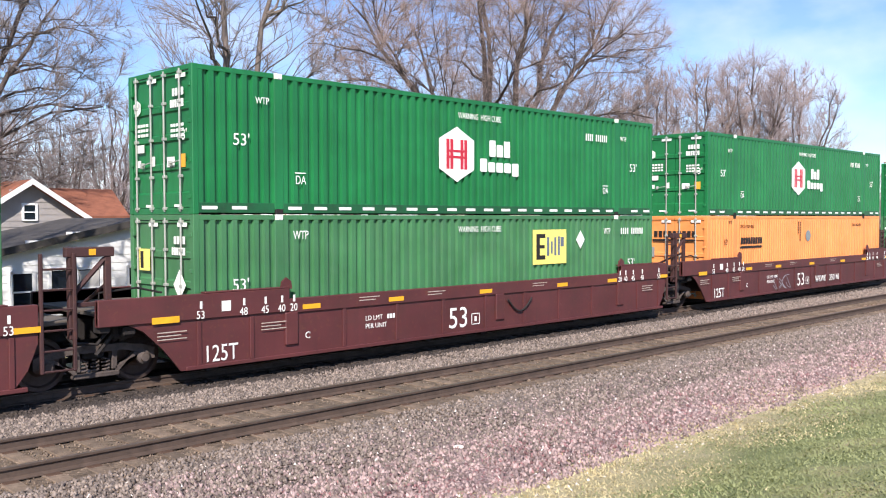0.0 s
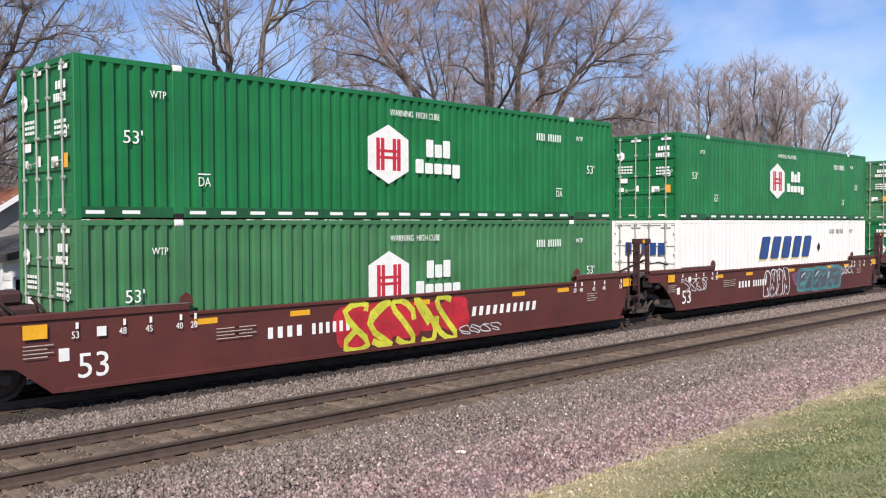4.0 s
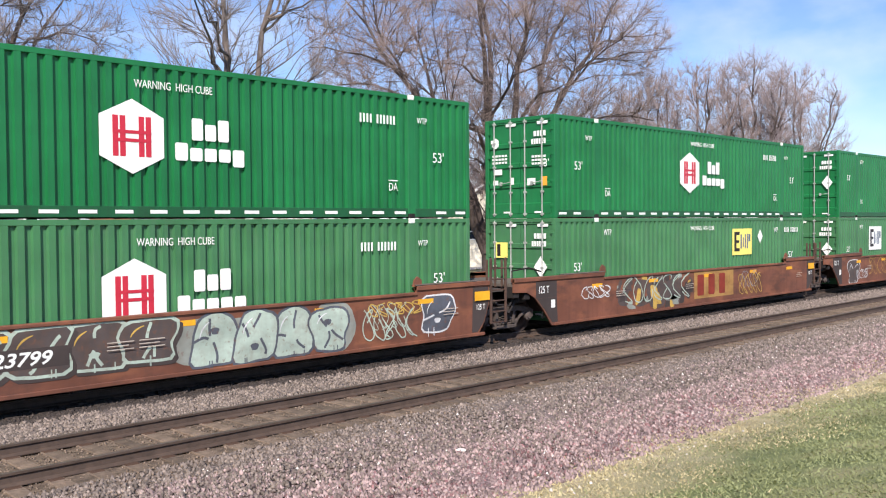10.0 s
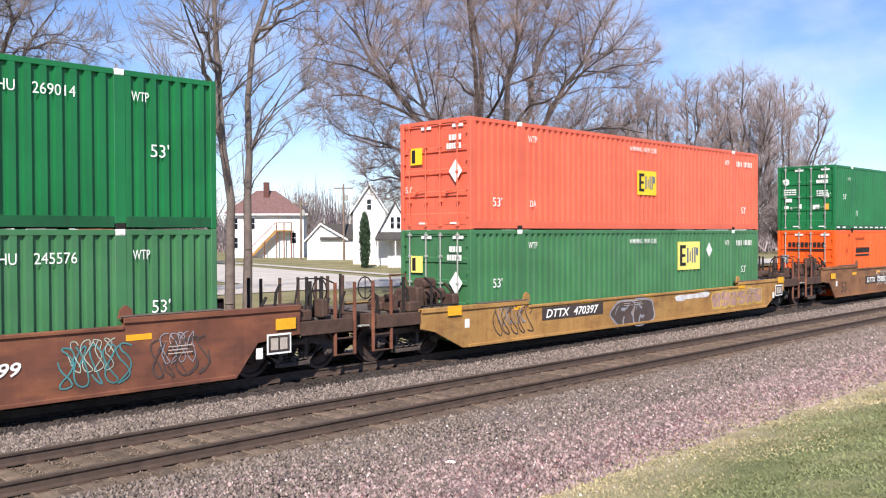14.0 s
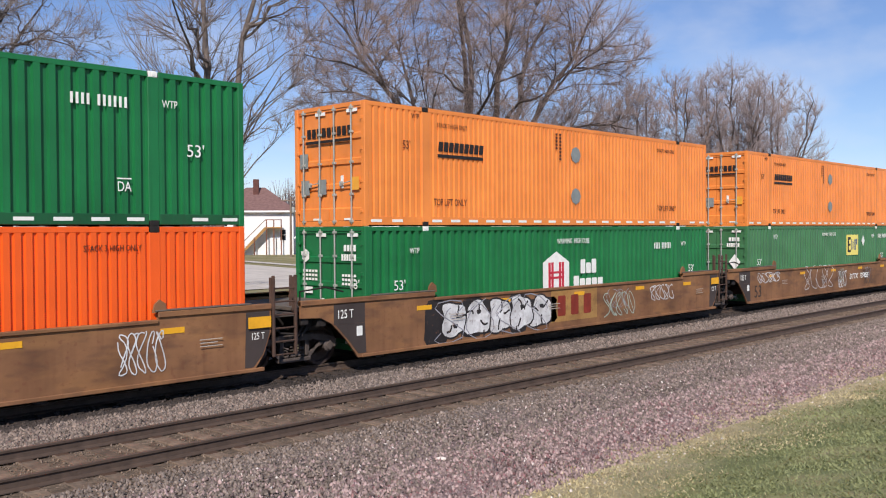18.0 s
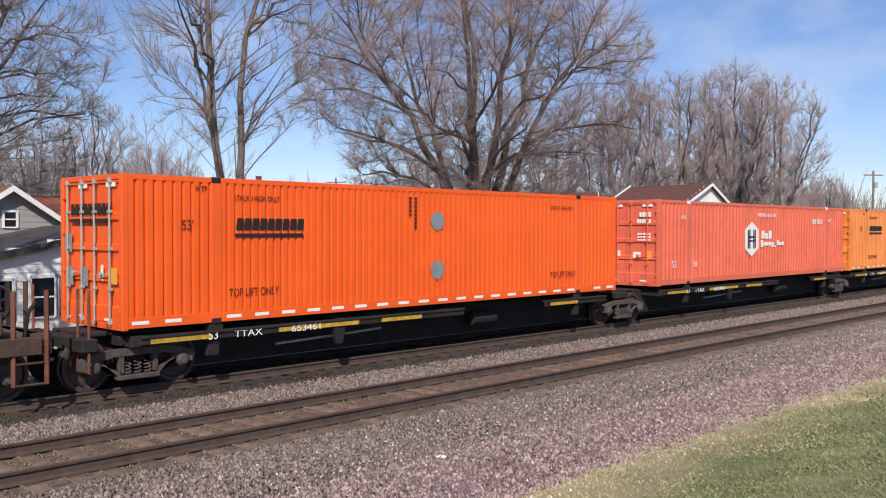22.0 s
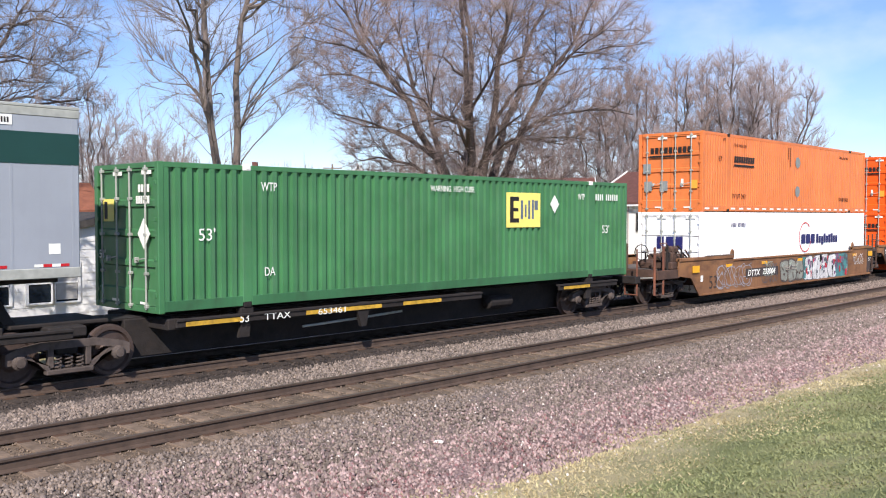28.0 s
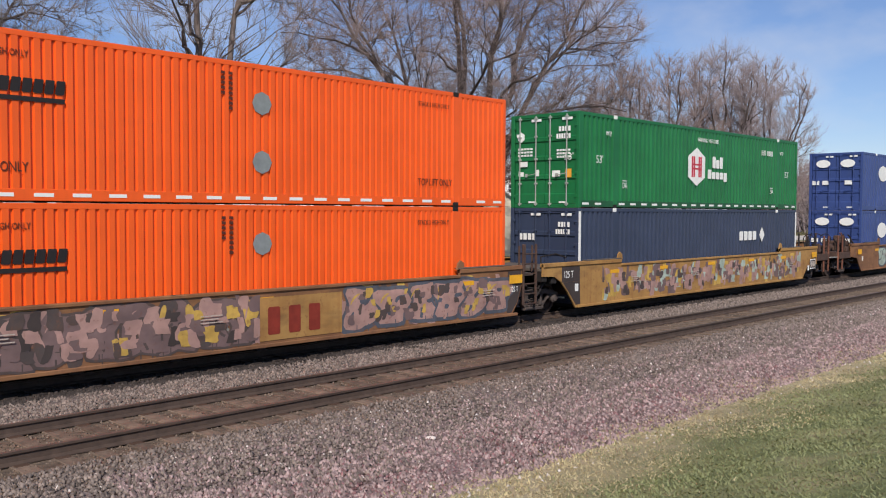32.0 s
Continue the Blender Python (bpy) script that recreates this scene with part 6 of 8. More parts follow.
# smaller scrawls and overspray on the rusty units
for q, (car, x0, x1, ink) in enumerate(((g, 12.4, 14.0, "pale"), (h, 10.2, 12.0, "ochre"), (i, 12.9, 14.2, "teal"), (i, 14.6, 15.8, "soot"), (k, 7.0, 9.0, "ochre"), (l, 9.3, 11.0, "pale"),
                                        (m, 8.6, 9.6, "white"), (m, 11.8, 13.0, "soot"), (s_, 4.4, 5.8, "slate"), (j, 0.6, 2.2, "soot"))):
    tag(car, x0, x1, 0.35, 1.1, SPRAY[ink], 5, 200 + q, 0.03)
    tag(car, x0 + 0.2, x1 - 0.3, 0.6, 1.2, SPRAY["silver" if q % 2 else "pale"], 4, 220 + q, 0.018)

# stacks
for x, low, top in ((-10.21, "square", "hex"), (9.44, "square", "hex"), (29.09, "pale", "hex"), (52.87, "hexf", "hex"), (92.4, "lowpanel", "hexf"), (116.15, "hexf", "hex"),
                    (135.75, "square", "hex"), (178.98, "square", None), (202.65, "orange", "hex"), (222.04, "hex", "mid"), (241.45, "square", "mid"),
                    (373.25, "orange", "orange")):
    box(low, x, LOW_Z)
    if top:
        box(top, x, TOP_Z)
box("hex", 72.75, TOP_Z)
box("hex", 392.85, TOP_Z)
box("worn", 353.7, TOP_Z)
box("orange", 262.42, SPINE_Z)
box("mid", 298.23, SPINE_Z)
put(copy_thing(SQUARE, pose(0, 0, 0)), 332.65, SPINE_Z)

swift = build_container(WHITE_BOX, "board", "dirty white corrugated container with big slanted blue lettering blocks", "stacked containers", reflectors=False)
wordmark(swift, Y_PANEL, 5.7, 10.32, 1.385, 2.22, [(0, 10)] * 5, 0.3, -0.006, 0.22)
wordmark(swift, BLUE_INK, 5.75, 10.36, 1.43, 2.28, [(0, 10)] * 5, 0.3, -0.012, 0.24)
marks_number(swift, GREY_INK, 12.2, 2.34, 0.19, 1.5)
lettering("WTP", 0.24, GREY_INK, swift, 14.3, -0.004, 2.36, squeeze=0.7)
diamond(swift, B_INK, 11.1, 1.8, 0.2)
bars(swift, BLUE_INK, 0.5, 2.1, 1.75, 2.15, 5, face="end")
put(swift, 72.75, LOW_Z)

emp_top = build_container(GREEN, "wave", "green corrugated container with a yellow sign panel", "stacked containers", reflectors=False)
dress_square_box(emp_top, 7.33, 8.8, 1.08, 2.09, Y_LOGO, None, z53=1.62, number="269014")
put(emp_top, 155.48, TOP_Z)
emp_low = build_container(GREEN_FADED, "wave", "faded green corrugated container with a white sign panel", "stacked containers", reflectors=False)
dress_square_box(emp_low, 3.45, 4.99, 1.4, 2.48, W_INK, None, z53=1.38, number="245576")
diamond(emp_low, GREY_INK, 8.1, 1.9, 0.26)
put(emp_low, 155.48, LOW_Z)

salmon = build_container(SALMON, "wave", "faded salmon-red corrugated container with a small yellow sign panel", "stacked containers", trim=SALMON, reflectors=False, rods=RED)
dress_square_box(salmon, 7.73, 8.86, 1.11, 1.88, Y_LOGO, None, low53=True)
put(salmon, 178.98, TOP_Z)

red_box = build_container(RED, "wave", "brick-red corrugated container with a white rounded emblem", "spine car containers", reflectors=False, rods=RED)
dress_hexagon_box(red_box, True)
put(red_box, 281.12, SPINE_Z)

stg = build_container(WHITE_CLEAN, "board", "clean white container with dark blue lettering blocks and a red ring", "stacked containers", reflectors=False, rods=GALV)
ring_pts = [(9.1 + 0.62 * math.cos(a * 0.2618), 1.85 + 0.62 * math.sin(a * 0.2618)) for a in range(25)]
rs = Shape()
stroke(rs, ring_pts[3:], 0.05, -0.01)
part("emblem_ring", rs, R_INK, stg, "red ring emblem")
wordmark(stg, INDIGO_INK, 8.68, 10.2, 1.58, 1.98, [(0, 10)] * 3, 0, -0.014, 0.14)
wordmark(stg, INDIGO_INK, 10.3, 12.76, 1.58, 1.98, [(0, 10), (0, 7.5), (-2, 7.5), (0, 10), (0, 7.5), (0, 9), (0, 10), (0, 7.5), (0, 7.5)], 0, -0.014, 0.2)
marks_number(stg, INDIGO_INK, 2.27, 2.34, 0.15, 1.2)
bars(stg, INDIGO_INK, 0.75, 1.9, 1.55, 2.0, 3, face="end")
put(stg, 353.7, LOW_Z)

navy = build_container(NAVY, "wave", "dark navy corrugated container with white end posts", "stacked containers", reflectors=False, rods=NAVY)
wordmark(navy, W_INK, 10.75, 12.3, 1.7, 2.05, [(0, 10)] * 4, 0, -0.006, 0.2)
diamond(navy, W_INK, 12.75, 1.9, 0.3)
for x in (0.0, BOX_L - 0.13):
    panel(navy, W_INK, x + 0.005, x + 0.125, 0.3, BOX_H - 0.1, -0.004, name="white_post_face")
bars(navy, W_INK, 1.6, 2.3, 1.9, 2.1, 4, face="end")
marks_door_number(navy, W_INK)
put(navy, 392.85, LOW_Z)

for z in (LOW_Z, TOP_Z):
    bl = build_container(BLUE, "wave", "blue corrugated container with white oval emblems", "stacked containers", reflectors=False, rods=BLUE)
    for y in (0.7, 1.9):
        part("emblem", flat([(y + 0.36 * math.cos(a * 0.524), 2.35 + 0.2 * math.sin(a * 0.524)) for a in range(12)], -0.055, 0.004, "end"), W_INK, bl)
    for y in (0.5, 1.6, 2.1):
        panel(bl, W_INK, y, y + 0.35, 1.3, 1.5, -0.006, "end", "sticker")
    part("emblem", flat([(3.0 + 0.7 * math.cos(a * 0.524), 1.9 + 0.4 * math.sin(a * 0.524)) for a in range(12)], -0.008), W_INK, bl)
    put(bl, 417.0, z)


Y_WORN = mat("worn_yellow_stripe", (196, 154, 48), 0.7, vary=0.25, scale=5, grime=0.5, grime_rgb=(84, 66, 48))


# ---- five-platform spine car and the trailer on it ----
def spine_unit(x, x1, trucks, left_end=False, right_end=False, hitch=None):
    car = thing("spine_car", pose(0, 0, 0), "grimy black skeleton spine car with yellow-striped side rails", "rail car", "spine car platforms")
    yc, ln = BOX_W / 2, x1 - x
    s = Shape().box(-0.3, ln - 0.6, yc - 0.5, yc + 0.5, 0.22, 0.98, 0.02)
    s.box(-0.6, ln + 0.3, yc - 0.33, yc + 0.33, 0.6, 0.98, 0.02)
    s.box(-0.6, ln + 0.3, yc - 0.45, yc + 0.45, 0.96, 1.0)
    part("spine_beam", s, UNDER, car)
    for p in (0.35, 1.98, 5.2, 8.6, BOX_L - 1.98 if ln > 12 else ln - 1.5):
        part("cross_arm", Shape().box(p - 0.14, p + 0.14, 0.05, BOX_W - 0.05, 0.78, 1.0, 0.02), UNDER, car)
    for p in (1.98, BOX_L - 1.98):
        for y in (0.02, BOX_W - 0.22):
            if ln > 12:
                part("pedestal", Shape().box(p - 0.16, p + 0.16, y, y + 0.2, 0.9, 1.11, 0.02).plate([(p - 0.1, 0.9), (p + 0.1, 0.9), (p + 0.06, 0.5), (p - 0.2, 0.5)], y + 0.02, y + 0.1), UNDER, car)
    for y in (-0.02, BOX_W - 0.06):
        for a, b in ((0.35, 9.2), (12.6, 15.6)):
            if a < ln:
                b = min(b, ln)
                rail = part("side_rail", Shape().box(a, b, y, y + 0.08, 0.82, 0.96, 0.012).box(a, b, y - 0.03, y + 0.14, 0.94, 0.99, 0.008), UNDER, car)
                for q in range(int((b - a) / 2.9)):
                    part("yellow_stripe", Shape().box(a + 0.2 + q * 2.9, a + 1.5 + q * 2.9 + (q % 2) * 0.9, y - 0.012, y, 0.84, 0.93), Y_WORN, rail)
    lettering("TTAX", 0.2, W_INK, car, 2.35 if hitch is None else 4.0, -0.045, 0.82, squeeze=1.3)
    lettering("53", 0.24, W_INK, car, 1.75 if hitch is None else 3.4, -0.045, 0.82)
    lettering("653461", 0.2, W_INK, car, 3.75 if hitch is None else 5.4, -0.045, 0.82, squeeze=1.4)
    part("bracket", Shape().plate([(4.9, 0.9), (5.3, 0.9), (5.2, 0.45), (5.05, 0.45)], 0.0, 0.1), UNDER, car)
    part("brake_lever", Shape().pipe([(3.6, 0.3, 0.55), (5.2, 0.3, 0.6), (6.6, 0.3, 0.66)], 0.03), GALV, car)
    part("air_reservoir", Shape().lathe([(-0.5, 0.05), (-0.45, 0.18), (0.45, 0.18), (0.5, 0.05)], (10.5 if ln > 12 else 4.5, 0.55, 0.62), "x", 12), UNDER, car)
    for q in trucks:
        tr = add_truck(car, q)
        part("bolster_deck", Shape().box(q - 0.9, q + 0.9, yc - 0.7, yc + 0.7, 0.98, 1.06, 0.02).box(q - 0.35, q + 0.35, 0.3, yc, 0.8, 1.0, 0.03), UNDER, car)
    for flag, way, edge in ((left_end, -1, -0.6), (right_end, 1, ln + 0.3)):
        if flag:
            part("end_sill", Shape().box(edge - 0.15, edge + 0.15, 0.0, BOX_W, 0.78, 1.02, 0.02), UNDER, car)
            coupler(car, edge, way)
            for y in (0.05, 0.5, 2.5):
                part("grab_post", Shape().rod((edge, y, 0.4), (edge, y, 1.9), 0.028, 6), RUSTY, car)
            for z in (0.42, 0.75):
                part("stirrup_step", Shape().rod((edge, 0.05, z), (edge, 0.5, z), 0.02, 6), RUSTY, car)
    if hitch is not None:
        st = Shape()
        for y in (yc - 0.4, yc + 0.4):
            st.plate([(hitch - 0.5, 0.95), (hitch - 0.3, 0.95), (hitch + 0.2, 1.85), (hitch - 0.05, 1.85)], y - 0.05, y + 0.05)
            st.plate([(hitch + 0.5, 0.95), (hitch + 0.7, 0.95), (hitch + 0.2, 1.85), (hitch, 1.85)], y - 0.05, y + 0.05)
        st.box(hitch - 0.3, hitch + 0.4, yc - 0.5, yc + 0.5, 1.8, 1.9, 0.02)
        part("trailer_hitch", st, UNDER, car, "braced black trailer hitch stand")
        for y in (0.1, BOX_W - 0.75):
            part("wheel_runway", Shape().box(0.2, hitch - 1.0, y, y + 0.65, 0.93, 1.0, 0.01), OCHRE, car, "worn yellow wheel runway")
    return put(car, x)


spine_unit(262.42, 279.3, (0.45,), left_end=True)
spine_unit(281.12, 297.2, (-1.7,))
spine_unit(298.23, 314.0, (-0.8, 15.2))
spine_unit(315.5, 331.0, (), hitch=14.2)
spine_unit(332.65, 349.2, (-1.6, 14.7), right_end=True)

TRAILER_GREY = paint("trailer_grey", (150, 156, 164), 0.06, 0.1, 0.08, (120, 122, 126))
BAND = mat("dark_green_band", (22, 62, 56), 0.4, vary=0.06)
TYRE = mat("tyre_rubber", (36, 34, 34), 0.85, vary=0.15, scale=5)


def trailer():
    tl = thing("semi_trailer", pose(0, 0, 0), "grey 28-foot box semi-trailer with a dark green band", "trailer")
    ln, z0, z1 = 8.3, 1.9, 4.87
    part("body", Shape().box(0.06, ln, 0.0, BOX_W, z0 + 0.12, z1 - 0.05, 0.02), TRAILER_GREY, tl)
    part("roof", Shape().box(0.0, ln + 0.02, -0.015, BOX_W + 0.015, z1 - 0.06, z1, 0.015), GALV, tl)
    for y in (-0.012, BOX_W - 0.1):
        part("bottom_rail", Shape().box(0.0, ln + 0.01, y, y + 0.112, z0, z0 + 0.18, 0.012), GALV, tl)
        part("top_rail", Shape().box(0.0, ln + 0.01, y, y + 0.112, z1 - 0.2, z1 - 0.055, 0.012), GALV, tl)
    for k in range(8):
        x = 0.9 + k * 1.04
        part("panel_seam", Shape().box(x - 0.02, x + 0.02, -0.005, 0.0, z0 + 0.18, z1 - 0.2), TRAILER_GREY, tl)
    part("band", flat([(3.95, 3.86), (ln, 3.86), (ln, 4.4), (4.2, 4.4)], -0.008), BAND, tl, "dark green band")
    wordmark(tl, Y_LOGO, 4.2, 5.35, 3.92, 4.34, [(0, 10)] * 3, 0.3, -0.014, 0.12)
    for x in (4.26, 5.55, 6.85):
        part("vent", Shape().box(x, x + 0.32, -0.014, 0.0, 4.49, 4.66, 0.005), W_INK, tl)
        bars(tl, B_INK, x + 0.04, x + 0.28, 4.53, 4.62, 5, at=-0.018, gap=0.4)
    for x in (3.82, 5.05):
        diamond(tl, W_INK, x, 2.65, 0.24, sx=0.95)
    diamond(tl, GREY_INK, 4.45, 2.68, 0.2, sx=0.95)
    panel(tl, W_INK, 7.75, 7.95, 2.32, 2.5, name="sticker")
    for k in range(8):
        x = 0.15 + k * 1.05
        for q, ink in ((0, REFLECT), (0.15, RED_TAPE), (0.3, REFLECT), (0.45, RED_TAPE)):
            panel(tl, ink, x + q, x + q + 0.15, z0 + 0.2, z0 + 0.25, -0.008, name="reflector_tape")
    for y0, y1 in ((0.06, 1.28), (1.3, BOX_W - 0.06)):
        d = part("door", Shape().box(0.0, 0.05, y0, y1, z0 + 0.14, z1 - 0.12, 0.012), W_INK, tl, "pale grey rear door")
        part("lock_rod", Shape().rod((-0.025, y0 + 0.55 if y0 < 1 else y0 + 0.1, z0 + 0.1), (-0.025, y0 + 0.55 if y0 < 1 else y0 + 0.1, z1 - 0.1), 0.018), GALV, d)
        part("band", flat(rect(y0 + 0.08, y1 - 0.08, 3.95, 4.5), -0.004, 0.003, "end"), B_INK, d)
        bars(d, Y_LOGO, y0 + 0.2, y1 - 0.2, 4.05, 4.4, 3, 0.0, -0.008, "end")
        for z in (2.3, 2.9, 3.6, 4.6):
            part("hinge", Shape().box(-0.015, 0.03, (y0 if y0 < 1 else y1) - 0.05, (y0 if y0 < 1 else y1) + 0.05, z, z + 0.06), GALV, d)
    bars(tl, GREY_INK, 1.5, 2.3, 3.5, 3.62, 5, face="end", at=-0.006)
    bars(tl, B_INK, 1.45, 2.35, 3.15, 3.35, 6, face="end", at=-0.006)
    bars(tl, GREY_INK, 1.45, 2.35, 2.95, 3.05, 8, face="end", at=-0.006)
    bars(tl, Y_LOGO, 0.35, 0.95, 2.85, 2.98, 6, face="end", at=-0.006)
    diamond(tl, W_INK, 0.6, 2.45, 0.25, -0.008, "end", sx=0.95)
    part("underframe", Shape().box(0.1, ln - 0.1, 0.7, BOX_W - 0.7, z0 - 0.12, z0 + 0.02, 0.01), UNDER, tl)
    part("rear_guard", Shape().box(0.0, 0.1, 0.3, BOX_W - 0.3, 1.15, 1.27, 0.01).box(0.02, 0.1, 0.5, 0.6, 1.2, z0).box(0.02, 0.1, BOX_W - 0.6, BOX_W - 0.5, 1.2, z0), UNDER, tl)
    part("axle", Shape().rod((0.95, 0.15, 1.43), (0.95, BOX_W - 0.15, 1.43), 0.07, 10).box(0.6, 1.3, 0.75, 0.95, 1.43, z0).box(0.6, 1.3, BOX_W - 0.95, BOX_W - 0.75, 1.43, z0), UNDER, tl)
    for y in (0.12, 0.42, BOX_W - 0.68, BOX_W - 0.38):
        w = part("wheel", Shape().lathe([(0, 0.3), (0, 0.48), (0.04, 0.51), (0.22, 0.51), (0.26, 0.48), (0.26, 0.3)], (0.95, y, 1.43), "y", 22), TYRE, tl)
        part("rim", Shape().lathe([(0.02, 0.02), (0.06, 0.1), (0.02, 0.12), (0.04, 0.29), (0.2, 0.29), (0.2, 0.05)], (0.95, y, 1.43), "y", 16), W_INK, w)
    for y in (0.55, BOX_W - 0.65):
        leg = part("landing_leg", Shape().box(5.35, 5.47, y, y + 0.12, 1.1, z0, 0.01).box(5.3, 5.52, y - 0.05, y + 0.17, 1.03, 1.1, 0.01), UNDER, tl)
        part("brace", Shape().rod((5.4, y + 0.06, 1.3), (4.4, y + 0.06, z0), 0.03, 6).rod((5.4, y + 0.06, 1.3), (6.2, y + 0.06, z0), 0.03, 6), UNDER, leg)
    for y in (0.4, BOX_W - 0.45):
        part("mud_flap", Shape().box(1.65, 1.67, y - 0.25, y + 0.3, 1.05, z0 - 0.1), TYRE, tl)
    put(tl, 322.85, 0.0)


trailer()


# ---- bare trees ----
BARK = mat("grey_bark", (112, 100, 92), 0.9, vary=0.25, scale=3, grime=0.4, grime_rgb=(72, 60, 52), bump=0.8, bump_scale=14)
BARK_DARK = mat("dark_bark", (86, 74, 68), 0.9, vary=0.25, scale=3, grime=0.3, grime_rgb=(52, 44, 40), bump=0.8, bump_scale=14)
TWIG = mat("brown_twigs", (150, 132, 125), 0.9, vary=0.2, scale=0.5, per_island=0.2)
TWIG_RED = mat("reddish_twigs", (151, 138, 136), 0.9, vary=0.2, scale=0.5, per_island=0.2)
TWIG_GREY = mat("grey_twigs", (138, 128, 124), 0.9, vary=0.2, scale=0.5, per_island=0.2)


KIDS = (9, 8, 7, 6, 5)


def grow(rng, segs, p, d, length, r, level, top, droop=0.0, dense=1.0, spread=0.75, wig=0.1):
    """Adds tapering segments of a limb and, from it, those of its branches; the last are straight spikes."""
    if level >= top:
        d = (d + Vector((rng.gauss(0, 0.2), rng.gauss(0, 0.2), rng.gauss(-droop * 0.4, 0.2)))).normalized()
        segs.append((p, p + d * length, r, 0.0, level))
        return
    n = (8, 7, 5, 3, 2, 2)[level]
    step = length / n
    pts, ways = [p], [d]
    for k in range(n):
        w = wig * (0.6 if level == 0 else 1.3)
        lift = 0.05 if level < 2 else -droop * 0.12
        d = (d + Vector((rng.gauss(0, w), rng.gauss(0, w), rng.gauss(lift, w)))).normalized()
        p = p + d * step
        segs.append((pts[-1], p, r * (1 - 0.82 * k / n), r * (1 - 0.82 * (k + 1) / n), level))
        pts.append(p)
        ways.append(d)
    count = max(2, round(KIDS[level] * dense * rng.uniform(0.8, 1.25)))
    for c in range(count):
        f = (c + rng.random()) / count
        f = (0.3 if level == 0 else 0.18) + f * (0.7 if level == 0 else 0.82)
        k = min(n - 1, int(f * n))
        q = pts[k].lerp(pts[k + 1], f * n - k)
        d = ways[k + 1]
        side = d.orthogonal().normalized()
        side.rotate(Matrix.Rotation(c * 2.4 + rng.uniform(-0.5, 0.5), 3, d))
        a = rng.uniform(0.7, 1.3) * spread
        way = (d * math.cos(a) + side * math.sin(a) + Vector((0, 0, 0.12 if level < 2 else -droop * 0.15))).normalized()
        grow(rng, segs, q, way, length * rng.uniform(0.36, 0.56) * (1.3 - 0.6 * f), max(r * (1 - 0.82 * f) * rng.uniform(0.42, 0.62), 0.011), level + 1, top, droop, dense, spread, wig)


def tubes(name, segs, sides, material):
    a = np.array([s[0] for s in segs], dtype=float)
    b = np.array([s[1] for s in segs], dtype=float)
    ra, rb = np.array([s[2] for s in segs]), np.array([s[3] for s in segs])
    d = b - a
    d /= np.linalg.norm(d, axis=1, keepdims=True) + 1e-9
    ref = np.where(np.abs(d[:, 2:3]) > 0.9, np.array([[1.0, 0, 0]]), np.array([[0, 0, 1.0]]))
    u = np.cross(d, ref)
    u /= np.linalg.norm(u, axis=1, keepdims=True) + 1e-9
    w = np.cross(d, u)
    ring = []
    for p, r in ((a, ra), (b, rb)):
        for k in range(sides):
            t = 2 * math.pi * k / sides
            ring.append(p + (u * math.cos(t) + w * math.sin(t)) * r[:, None])
    v = np.stack(ring, 1).reshape(-1, 3)
    f = np.array([(k, (k + 1) % sides, sides + (k + 1) % sides, sides + k) for k in range(sides)])
    f = (f[None] + (np.arange(len(segs)) * 2 * sides)[:, None, None]).reshape(-1, 4)
    me = soup(name, v, f, material)
    me.polygons.foreach_set("use_smooth", np.ones(len(me.polygons), dtype=bool))
    return me


def spikes(name, segs, material):
    """Thin three-sided cones."""
    a = np.array([s[0] for s in segs], dtype=float)
    b = np.array([s[1] for s in segs], dtype=float)
    r = np.array([s[2] for s in segs])[:, None]
    d = b - a
    d /= np.linalg.norm(d, axis=1, keepdims=True) + 1e-9
    u = np.cross(d, np.array([[0.3, 0.5, 0.81]]))
    u /= np.linalg.norm(u, axis=1, keepdims=True) + 1e-9
    w = np.cross(d, u)
    v = np.stack([a + u * r, a + (-0.5 * u + 0.866 * w) * r, a + (-0.5 * u - 0.866 * w) * r, b], 1).reshape(-1, 3)
    f = np.array([(0, 1, 3), (1, 2, 3), (2, 0, 3)])
    return soup(name, v, (f[None] + (np.arange(len(segs)) * 4)[:, None, None]).reshape(-1, 3), material)


def finish_tree(groups, place, label, bark, twig, top, group="bare trees"):
    """groups: the trunk's segments first, then those of each limb."""
    tree = thing("tree", place, label, "tree", group)
    fine, tips = [], []
    for k, segs in enumerate(groups):
        thick = [s for s in segs if s[4] <= 1]
        if thick:
            part("limb" if k else "trunk", tubes("limb", thick, 10 if k == 0 else 7, bark), None, tree)
        fine += [s for s in segs if 1 < s[4] < top]
        tips += [s for s in segs if s[4] >= top]
    if fine:
        part("bough", tubes("bough", fine, 3, bark if top > 4 else twig), None, tree)
    part("crown", spikes("crown", tips, twig), None, tree, "haze of fine bare twigs")
    return tree


